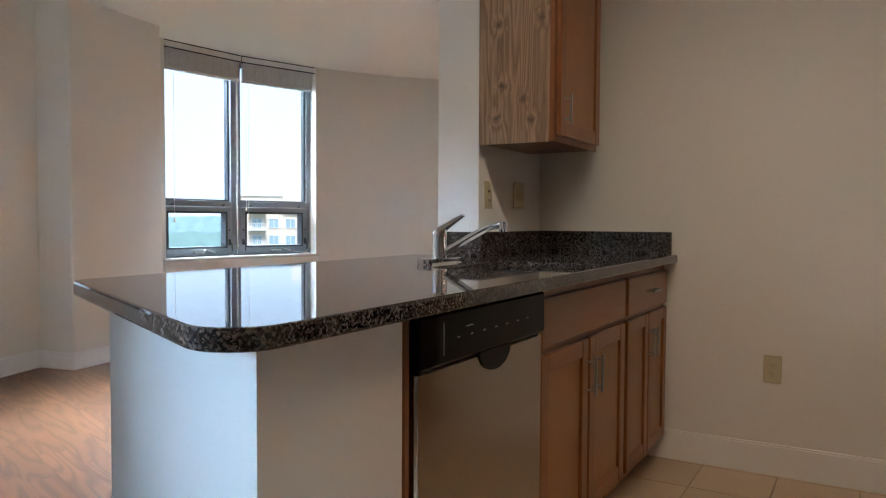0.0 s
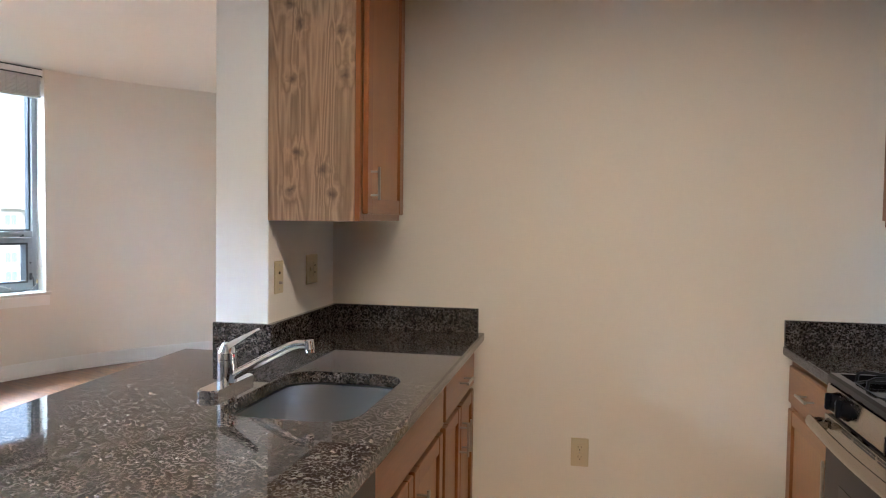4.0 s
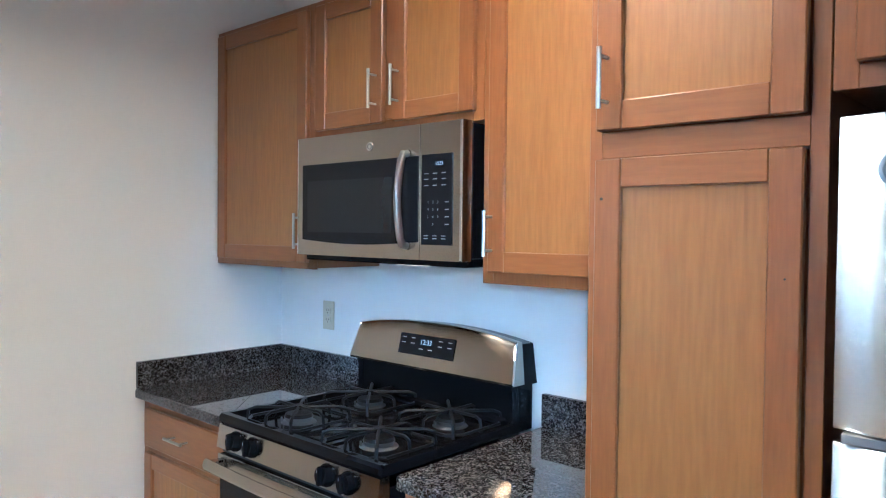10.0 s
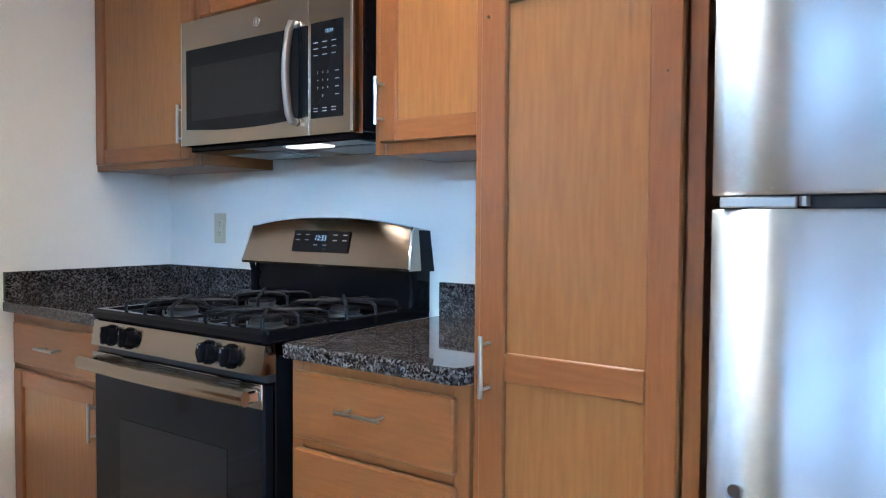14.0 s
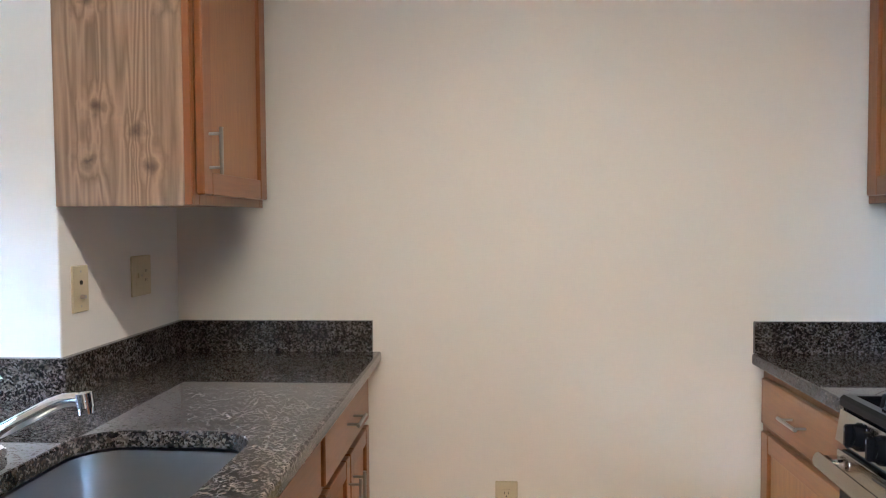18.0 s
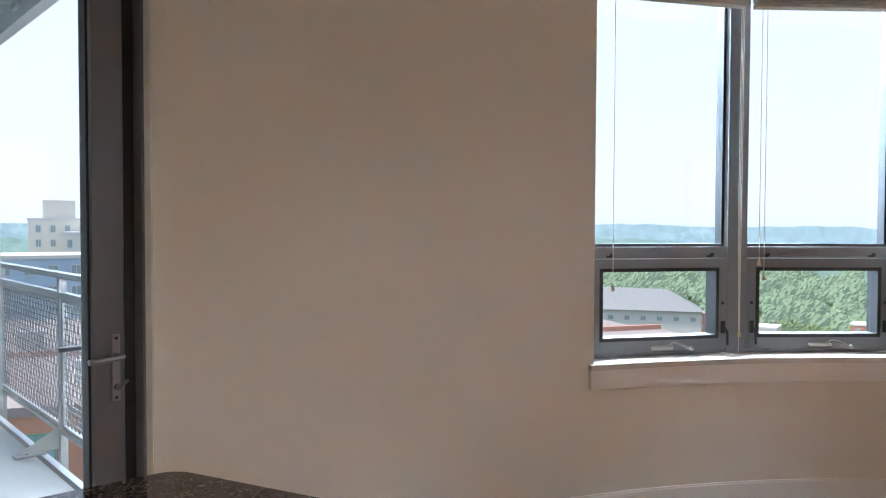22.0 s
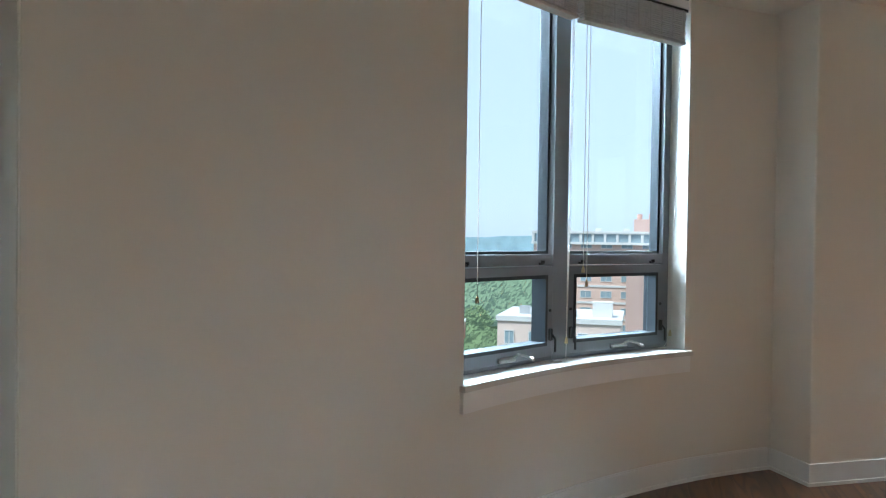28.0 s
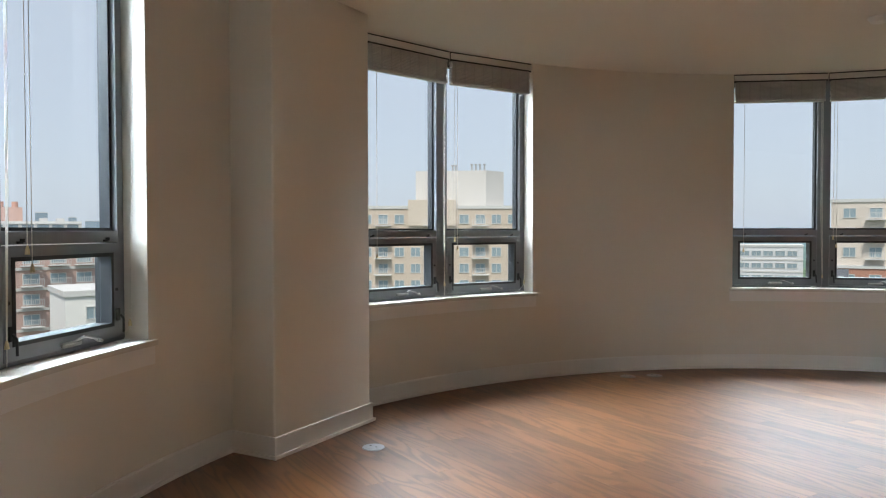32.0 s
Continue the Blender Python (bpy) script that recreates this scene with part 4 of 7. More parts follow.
for k, (a0, a1) in enumerate(WINDOWS):
    mid = (a0 + a1) / 2
    win = thing(f"window_{k + 1}", "grey metal window of two tall fixed panes over two small hopper sashes", "window", on_arc(mid, 4.345, SILL), kind="structure")
    half_window(win, a0 + 0.02, mid, True, k)
    half_window(win, mid, a1 - 0.02, False, k)
    bm = bmesh.new()
    c, rad = on_arc(mid, 4.345), on_arc(mid, 1.0) - Vector((CX, CY, 0))
    tang = Vector((-rad.y, rad.x, 0)).normalized()
    o = [c + tang * 0.052 - rad * 0.012, c - tang * 0.052 - rad * 0.012, c - tang * 0.052 + rad * 0.1, c + tang * 0.052 + rad * 0.1]
    add_prism(bm, [(v.x, v.y) for v in o], SILL, 2.655)
    part("mullion", bm, M_ALU, win)
    s = 0.42 if a0 > a1 else -0.42
    bm = bmesh.new()
    add_arc(bm, a0 - 0.01, a1 + 0.01, R - 0.004, 4.40, SILL - 0.027, SILL - 0.001)
    add_arc(bm, a0 + s, a1 - s, R - 0.034, R - 0.004, SILL - 0.027, SILL - 0.001)
    part("window_sill", bm, M_SILL, win, "white painted curved sill", smooth=True)
    bm = bmesh.new()
    add_arc(bm, a0 + s * 0.8, a1 - s * 0.8, R - 0.020, R - 0.0005, 0.612, SILL - 0.0275)
    part("apron", bm, M_TRIM, win, "white painted apron board", smooth=True)
    blind(a0 - 0.05, mid + 0.03, True)
    blind(mid - 0.03, a1 + 0.05, False)


# ---- kitchen cabinets ----
def bar_handle(parent, a, b, away, post=0.034, r=0.005):
    """A steel bar handle from a to b, standing off on two posts along away."""
    a, b, away = Vector(a), Vector(b), Vector(away)
    bm = bmesh.new()
    add_cyl(bm, a + away * post, b + away * post, r, 10)
    d = (b - a).normalized()
    for p in (a + d * 0.016, b - d * 0.016):
        add_cyl(bm, p, p + away * post, r * 0.72, 8)
    return part("handle", bm, M_NICKEL, parent, "satin nickel bar handle", smooth=True)


def shaker(name, parent, x, y0, y1, z0, z1, side=-1, stile=0.056, mids=(), flat=False, thick=0.02):
    """A framed cabinet door whose face looks along side * x; its back lies at x."""
    f = x + side * thick
    bm = bmesh.new()
    if flat:
        add_box(bm, (x, y0, z0), (f, y1, z1), 0.004)
        return part(name, bm, M_MAPLE_H, parent)
    add_box(bm, (x + side * 0.002, y0 + stile - 0.003, z0 + stile - 0.003), (x + side * (thick - 0.011), y1 - stile + 0.003, z1 - stile + 0.003))
    d = part(name, bm, M_MAPLE, parent, "flat recessed maple panel in a frame")
    for lo, hi in (((x, y0, z0), (f, y0 + stile, z1)), ((x, y1 - stile, z0), (f, y1, z1))):
        box("stile", lo, hi, M_FRAMEW, d, 0.003)
    for a, b in [(z0, z0 + stile), (z1 - stile, z1)] + [(z - stile / 2, z + stile / 2) for z in mids]:
        box("rail", (x, y0 + stile + 0.0005, a), (f - side * 0.001, y1 - stile - 0.0005, b), M_MAPLE_H, d, 0.002)
    return d


def carcass(t, x_back, x_face, y0, y1, z0, z1, side_mat=None, frame=0.038, body_top=None):
    """Cabinet box with a face frame at x_face."""
    s = 1 if x_face > x_back else -1
    box("body", (x_back, y0 + 0.001, z0 + 0.004), (x_face - s * 0.019, y1 - 0.001, (body_top or z1) - 0.001), side_mat or M_FRAMEW, t, 0.001)
    bm = bmesh.new()
    lo, hi = (x_face - s * 0.018), x_face
    add_box(bm, (lo, y0, z0), (hi, y0 + frame, z1), 0.0015)
    add_box(bm, (lo, y1 - frame, z0), (hi, y1, z1), 0.0015)
    add_box(bm, (lo, y0 + frame, z0), (hi, y1 - frame, z0 + frame), 0.001)
    add_box(bm, (lo, y0 + frame, z1 - frame), (hi, y1 - frame, z1), 0.001)
    part("face_frame", bm, M_FRAMEW, t)


UP0, UP1 = 1.402, 2.335
UX = 1.105      # face of the upper cabinets on the range wall

t = thing("upper_cabinet", "maple wall cabinet with one framed door beside the microwave", "cabinet", (1.26, 3.42, UP0), "upper kitchen cabinets")
carcass(t, WALL_X, UX, 3.102, WALL_Y - 0.001, UP0, UP1)
d = shaker("door", t, UX, 3.126, 3.712, UP0 + 0.024, UP1 - 0.022)
bar_handle(d, (UX - 0.02, 3.149, 1.475), (UX - 0.02, 3.149, 1.60), (-1, 0, 0))

t = thing("over_range_cabinet", "short maple wall cabinet with two doors above the microwave", "cabinet", (1.26, 2.72, 1.855), "upper kitchen cabinets")
carcass(t, WALL_X, UX, 2.337, 3.10, 1.856, UP1)
box("centre_stile", (UX, 2.69, 1.895), (UX + 0.018, 2.738, UP1 - 0.04), M_FRAMEW, t)
d = shaker("door", t, UX, 2.738, 3.078, 1.884, UP1 - 0.022)
bar_handle(d, (UX - 0.02, 2.764, 1.927), (UX - 0.02, 2.764, 2.05), (-1, 0, 0))
d = shaker("door", t, UX, 2.362, 2.692, 1.884, UP1 - 0.022)
bar_handle(d, (UX - 0.02, 2.664, 1.927), (UX - 0.02, 2.664, 2.05), (-1, 0, 0))

t = thing("upper_cabinet", "maple wall cabinet with one tall framed door beside the pantry", "cabinet", (1.26, 2.07, UP0), "upper kitchen cabinets")
carcass(t, WALL_X, UX, 1.817, 2.335, UP0 - 0.004, UP1)
d = shaker("door", t, UX, 1.84, 2.305, UP0 + 0.03, UP1 - 0.022)
bar_handle(d, (UX - 0.02, 2.29, 1.475), (UX - 0.02, 2.29, 1.60), (-1, 0, 0))

PX = 0.805      # face of the pantry
t = thing("pantry_cabinet", "tall maple pantry cabinet with an upper and a lower door", "cabinet", (1.1, 1.6, 0), "tall kitchen cabinets")
carcass(t, WALL_X, PX, 1.372, 1.815, 0.10, UP1, frame=0.03)
box("toe_kick", (PX + 0.06, 1.374, 0.0), (WALL_X - 0.02, 1.812, 0.099), M_FRAMEW, t)
box("middle_rail", (PX, 1.40, 1.69), (PX + 0.018, 1.787, 1.742), M_MAPLE_H, t)
d = shaker("door", t, PX, 1.405, 1.792, 1.744, UP1 - 0.02)
bar_handle(d, (PX - 0.02, 1.766, 1.782), (PX - 0.02, 1.766, 1.90), (-1, 0, 0))
d = shaker("door", t, PX, 1.405, 1.792, 0.14, 1.688, mids=(0.945,))
bar_handle(d, (PX - 0.02, 1.766, 0.888), (PX - 0.02, 1.766, 1.006), (-1, 0, 0))
for py, pz, r in ((1.775, 1.61, 0.0032), (1.43, 1.47, 0.002)):
    cyl("screw_cap", (PX - 0.0205, py, pz), (PX - 0.022, py, pz), r, M_SLOT, d, 8)

t = thing("over_fridge_cabinet", "maple cabinet above the refrigerator", "cabinet", (1.1, 0.96, 1.775), "tall kitchen cabinets")
carcass(t, WALL_X, PX, 0.545, 1.37, 1.775, UP1)
d = shaker("door", t, PX, 0.97, 1.335, 1.815, UP1 - 0.022)
d = shaker("door", t, PX, 0.58, 0.945, 1.815, UP1 - 0.022)
t = thing("fridge_end_panel", "maple end panel beside the refrigerator", "panel", (1.1, 0.53, 0))
box("panel", (PX, 0.52, 0.0), (WALL_X, 0.543, UP1), M_MAPLE, t)


# ---- base cabinets and worktops ----
TOP, SLAB = 0.935, 0.036
BX = 0.795      # face of the base cabinets on the range wall

t = thing("base_cabinet", "maple base cabinet with a drawer over a door", "cabinet", (1.1, 3.42, 0), "base kitchen cabinets")
carcass(t, WALL_X, BX, 3.105, WALL_Y - 0.003, 0.10, TOP - SLAB - 0.002)
box("toe_kick", (BX + 0.06, 3.107, 0.0), (WALL_X - 0.02, WALL_Y - 0.005, 0.099), M_FRAMEW, t)
box("middle_rail", (BX, 3.14, 0.70), (BX + 0.018, WALL_Y - 0.04, 0.725), M_MAPLE_H, t)
d = shaker("drawer", t, BX, 3.125, 3.70, 0.725, 0.868, flat=True)
bar_handle(d, (BX - 0.02, 3.36, 0.80), (BX - 0.02, 3.48, 0.80), (-1, 0, 0))
d = shaker("door", t, BX, 3.125, 3.70, 0.125, 0.702)
bar_handle(d, (BX - 0.02, 3.15, 0.55), (BX - 0.02, 3.15, 0.67), (-1, 0, 0))

t = thing("base_cabinet", "maple base cabinet with drawers beside the range", "cabinet", (1.1, 2.07, 0), "base kitchen cabinets")
carcass(t, WALL_X, BX, 1.817, 2.325, 0.10, TOP - SLAB - 0.002)
box("toe_kick", (BX + 0.06, 1.82, 0.0), (WALL_X - 0.02, 2.322, 0.099), M_FRAMEW, t)
box("middle_rail", (BX, 1.855, 0.69), (BX + 0.018, 2.287, 0.715), M_MAPLE_H, t)
d = shaker("drawer", t, BX, 1.845, 2.30, 0.715, 0.872, flat=True)
bar_handle(d, (BX - 0.02, 2.01, 0.805), (BX - 0.02, 2.135, 0.805), (-1, 0, 0))
d = shaker("drawer", t, BX, 1.845, 2.30, 0.42, 0.69, flat=True)
bar_handle(d, (BX - 0.02, 2.01, 0.60), (BX - 0.02, 2.135, 0.60), (-1, 0, 0))
d = shaker("drawer", t, BX, 1.845, 2.30, 0.125, 0.40, flat=True)
bar_handle(d, (BX - 0.02, 2.01, 0.31), (BX - 0.02, 2.135, 0.31), (-1, 0, 0))


def inset(points, d):
    """The closed outline moved inwards by d."""
    pts = [Vector(p) for p in points]
    n = len(pts)
    sign = 1 if sum(pts[i - 1].x * pts[i].y - pts[i].x * pts[i - 1].y for i in range(n)) > 0 else -1
    moved = []
    for i in range(n):
        a, b = (pts[i] - pts[i - 1]).normalized(), (pts[(i + 1) % n] - pts[i]).normalized()
        p, q = Vector((-a.y, a.x)) * sign, Vector((-b.y, b.x)) * sign
        moved.append(tuple(pts[i] + (p + q) * (d / max(0.4, 1 + p.dot(q)))))
    return moved


def add_slab(bm, outer, z0, z1, hole=None, ease=0.006):
    """A stone slab with eased edges, and a hole if one is given."""
    steps = ((ease, z0), (ease * 0.3, z0 + ease * 0.3), (0, z0 + ease), (0, z1 - ease), (ease * 0.3, z1 - ease * 0.3), (ease, z1))
    loops = [(outer, 1.0)] + ([(hole, -0.5)] if hole else [])
    ends = {0: [], 1: []}
    for pts, way in loops:
        prev = None
        for k, (d, z) in enumerate(steps):
            ring = [bm.verts.new((x, y, z)) for x, y in inset(pts, d * way)]
            if prev:
                for i in range(len(ring)):
                    bm.faces.new((prev[i], prev[(i + 1) % len(ring)], ring[(i + 1) % len(ring)], ring[i]))
            prev = ring
            if k in (0, 5):
                ends[k // 5].append(ring)
    for rings in ends.values():
        if hole:
            edges = [bm.edges.get((r[i], r[(i + 1) % len(r)])) for r in rings for i in range(len(r))]
            bmesh.ops.triangle_fill(bm, use_beauty=True, edges=edges)
        else:
            bm.faces.new(rings[0])


def slab(name, outline, label, at):
    th = thing(name, label, "countertop", at)
    bm = bmesh.new()
    add_slab(bm, outline, TOP - SLAB, TOP)
    part("slab", bm, M_GRANITE, th, smooth=18)
    return th


CFX = 0.760     # front edge of the worktops on the range wall
t = slab("countertop", rounded([(CFX, 3.102), (WALL_X - 0.001, 3.102), (WALL_X - 0.001, WALL_Y - 0.001), (CFX, WALL_Y - 0.001)], (0.004, 0, 0, 0)), "dark speckled granite worktop in the kitchen corner", (1.1, 3.4, TOP - SLAB))
box("backsplash", (CFX + 0.002, WALL_Y - 0.021, TOP), (WALL_X - 0.021, WALL_Y - 0.001, TOP + 0.102), M_GRANITE, t)
box("backsplash", (WALL_X - 0.021, 3.102, TOP), (WALL_X - 0.001, WALL_Y - 0.001, TOP + 0.102), M_GRANITE, t)
t = slab("countertop", rounded([(CFX, 1.817), (WALL_X - 0.001, 1.817), (WALL_X - 0.001, 2.333), (CFX, 2.333)], (0.035, 0, 0, 0.02)), "dark speckled granite worktop between range and pantry", (1.1, 2.07, TOP - SLAB))
box("backsplash", (WALL_X - 0.021, 1.818, TOP), (WALL_X - 0.001, 2.333, TOP + 0.102), M_GRANITE, t)

# the peninsula
NEAR_A, NEAR_B = (-0.397, 1.006), (-1.358, 1.429)
FAR_L = -1.412
outline = rounded([NEAR_A, (-0.418, WALL_Y - 0.001), (STUB_X + 0.001, WALL_Y - 0.001), (STUB_X + 0.001, 3.079), (FAR_L, 3.079), NEAR_B], (0.085, 0, 0, 0, 0.01, 0.06), 16)
SINK = (-0.885, -0.525, 2.30, 2.83)
pen = thing("peninsula_countertop", "long dark speckled granite peninsula worktop with a rounded end", "countertop", (-0.9, 2.2, TOP - SLAB))
bm = bmesh.new()
hole = rounded([(SINK[0], SINK[2]), (SINK[1], SINK[2]), (SINK[1], SINK[3]), (SINK[0], SINK[3])], (0.09,) * 4, 6)


add_slab(bm, outline, TOP - SLAB, TOP, hole)
part("slab", bm, M_GRANITE, pen, smooth=18)
box("backsplash", (STUB_X + 0.021, WALL_Y - 0.021, TOP), (-0.443, WALL_Y - 0.001, TOP + 0.102), M_GRANITE, pen)
box("backsplash", (STUB_X + 0.001, 3.058, TOP), (STUB_X + 0.021, WALL_Y - 0.001, TOP + 0.102), M_GRANITE, pen)
box("backsplash", (-1.294, 3.058, TOP), (STUB_X + 0.0005, 3.079, TOP + 0.102), M_GRANITE, pen)

FX = -0.475     # face frames of the peninsula cabinets, looking to +x
t = thing("sink_cabinet", "red-brown maple sink cabinet with two doors", "cabinet", (-0.8, 2.65, 0), "peninsula cabinets")
carcass(t, -1.10, FX, 2.236, 3.078, 0.10, TOP - SLAB - 0.002, body_top=0.70)
box("toe_kick", (-1.08, 2.24, 0.0), (FX - 0.06, 3.075, 0.099), M_FRAMEW, t)
box("middle_rail", (FX - 0.018, 2.275, 0.70), (FX, 3.04, 0.725), M_MAPLE_H, t)
d = shaker("false_front", t, FX, 2.245, 3.06, 0.722, 0.868, side=1, flat=True)
d = shaker("door", t, FX, 2.245, 2.645, 0.113, 0.702, side=1)
bar_handle(d, (FX + 0.02, 2.618, 0.52), (FX + 0.02, 2.618, 0.645), (1, 0, 0))
d = shaker("door", t, FX, 2.66, 3.06, 0.113, 0.702, side=1)
bar_handle(d, (FX + 0.02, 2.688, 0.52), (FX + 0.02, 2.688, 0.645), (1, 0, 0))
t = thing("base_cabinet", "red-brown maple base cabinet with a drawer over two narrow doors", "cabinet", (-0.8, 3.4, 0), "peninsula cabinets")
carcass(t, -1.10, FX, 3.08, WALL_Y - 0.003, 0.10, TOP - SLAB - 0.002)
box("toe_kick", (-1.08, 3.083, 0.0), (FX - 0.06, WALL_Y - 0.005, 0.099), M_FRAMEW, t)
box("middle_rail", (FX - 0.018, 3.12, 0.70), (FX, WALL_Y - 0.042, 0.725), M_MAPLE_H, t)
d = shaker("drawer", t, FX, 3.10, 3.71, 0.722, 0.868, side=1, flat=True)
bar_handle(d, (FX + 0.02, 3.35, 0.80), (FX + 0.02, 3.47, 0.80), (1, 0, 0))
d = shaker("door", t, FX, 3.10, 3.40, 0.113, 0.702, side=1, stile=0.05)
bar_handle(d, (FX + 0.02, 3.375, 0.52), (FX + 0.02, 3.375, 0.645), (1, 0, 0))
d = shaker("door", t, FX, 3.41, 3.71, 0.113, 0.702, side=1, stile=0.05)
bar_handle(d, (FX + 0.02, 3.437, 0.52), (FX + 0.02, 3.437, 0.645), (1, 0, 0))

# white half wall at the end and along the back of the peninsula
bm = bmesh.new()
add_prism(bm, [(-0.462, 1.148), (-0.462, 1.545), (-0.62, 1.545), (-0.62, 1.315), (-1.06, 1.475), (-1.13, 3.079), (-1.23, 3.079), (-1.195, 1.418)], 0, TOP - SLAB - 0.001)
part("half_wall", bm, M_STUB, None, "white painted half wall under the peninsula worktop", kind="structure", category="wall")
t = thing("filler_strip", "dark red maple filler strip beside the dishwasher", "trim", (-0.5, 1.556, 0))
box("strip", (-0.60, 1.548, 0.0), (-0.458, 1.566, TOP - SLAB - 0.002), M_FRAMEW, t)

# sink
t = thing("kitchen_sink", "undermount stainless steel kitchen sink bowl", "sink", (-0.69, 2.55, 0.72))
bm = bmesh.new()
prev = None
levels = ((0.008, TOP - SLAB - 0.001), (0.008, TOP - SLAB - 0.004), (-0.004, TOP - SLAB - 0.006), (0.006, 0.78), (0.03, 0.735), (0.08, 0.722))
for inset, z in levels:
    lo, hi = (SINK[0] + inset, SINK[2] + inset), (SINK[1] - inset, SINK[3] - inset)
    if inset == 0.008:
        lo, hi = (SINK[0] - 0.022, SINK[2] - 0.022), (SINK[1] + 0.022, SINK[3] + 0.022)
    ring = [bm.verts.new((x, y, z)) for x, y in rounded([lo, (hi[0], lo[1]), hi, (lo[0], hi[1])], (0.09 - min(0.03, max(0, inset) * 0.4),) * 4, 6)]
    if prev:
        for i in range(len(ring)):
            bm.faces.new((prev[i], prev[(i + 1) % len(ring)], ring[(i + 1) % len(ring)], ring[i]))
    prev = ring
bm.faces.new(prev)
part("bowl", bm, M_SINK, t, smooth=True)
cyl("drain", (-0.69, 2.55, 0.7215), (-0.69, 2.55, 0.726), 0.045, M_CHROME, t, 20)

# tap
TX, TY = -0.968, 2.55
t = thing("kitchen_tap", "chrome single-lever kitchen tap on a long base plate", "tap", (TX, TY, TOP))
bm = bmesh.new()
add_prism(bm, rounded([(TX - 0.030, 2.435), (TX + 0.028, 2.435), (TX + 0.028, 2.668), (TX - 0.030, 2.668)], (0.016,) * 4, 5), TOP, TOP + 0.019, 0.004)
part("base_plate", bm, M_CHROME, t, smooth=True)
bm = bmesh.new()
add_cyl(bm, (TX, TY, TOP + 0.018), (TX, TY, TOP + 0.082), 0.0265, 28, 0.0255)
part("column", bm, M_CHROME, t, smooth=True)
bm = bmesh.new()
add_cyl(bm, (TX, TY, TOP + 0.0835), (TX, TY, TOP + 0.102), 0.0258, 28)
add_cyl(bm, (TX, TY, TOP + 0.102), (TX + 0.004, TY, TOP + 0.124), 0.0258, 28, 0.018)
head = part("swivel_head", bm, M_CHROME, t, smooth=True)
bm = bmesh.new()
rows = []
for k in range(7):
    q = k / 6
    x, z = TX - 0.020 + 0.112 * q, TOP + 0.108 + 0.062 * q
    w, h = 0.020 - 0.009 * q, 0.013 - 0.0095 * q
    rows.append([bm.verts.new(p) for p in ((x + h * 0.5, TY - w, z - h), (x + h * 0.5, TY + w, z - h), (x - h * 0.3, TY + w * 0.8, z + h * 0.5), (x - h * 0.3, TY - w * 0.8, z + h * 0.5))])
for a, b in zip(rows, rows[1:]):
    for k in range(4):
        bm.faces.new((a[k], a[(k + 1) % 4], b[(k + 1) % 4], b[k]))
bm.faces.new(rows[0])
bm.faces.new(rows[-1])
part("lever", bm, M_CHROME, head, smooth=True)
bm = bmesh.new()
add_tube(bm, [(TX + 0.015, TY, TOP + 0.036), (TX + 0.05, TY, TOP + 0.055), (TX + 0.13, TY, TOP + 0.098), (TX + 0.185, TY, TOP + 0.126), (TX + 0.205, TY, TOP + 0.133), (TX + 0.225, TY, TOP + 0.135), (TX + 0.250, TY, TOP + 0.133)], lambda q: 0.0135 - 0.0025 * q, 14)
part("spout", bm, M_CHROME, t, smooth=True)
bm = bmesh.new()
add_cyl(bm, (TX + 0.240, TY, TOP + 0.146), (TX + 0.243, TY, TOP + 0.122), 0.0135, 16)
add_cyl(bm, (TX + 0.243, TY, TOP + 0.1215), (TX + 0.244, TY, TOP + 0.112), 0.0128, 16, 0.0120)
part("nozzle", bm, M_CHROME, t, smooth=True)
cyl("temperature_dot", (TX + 0.0245, TY - 0.008, TOP + 0.094), (TX + 0.0255, TY - 0.008, TOP + 0.094), 0.004, material("red_dot", (0.5, 0.03, 0.03), 0.4), head, 8)

# upper cabinet on the stub wall
LX, LEND = -0.757, 3.598
t = thing("upper_cabinet", "red-brown maple wall cabinet with a knotty pine end panel", "cabinet", (-0.92, 3.34, UP0), "upper kitchen cabinets")
carcass(t, STUB_X + 0.001, LX, 3.082, LEND, UP0, 2.371, frame=0.032)
box("end_panel", (STUB_X + 0.001, 3.072, UP0 - 0.002), (LX - 0.019, 3.0815, 2.371), M_PINE, t, 0.001, "knotty light pine end panel")
box("frame_edge", (LX - 0.0185, 3.0725, UP0), (LX, 3.0815, 2.371), M_FRAMEW, t, 0.001)
d = shaker("door", t, LX + 0.004, 3.086, 3.568, UP0 + 0.024, 2.345, side=1)
bar_handle(d, (LX + 0.024, 3.122, 1.476), (LX + 0.024, 3.122, 1.589), (1, 0, 0), post=0.03)


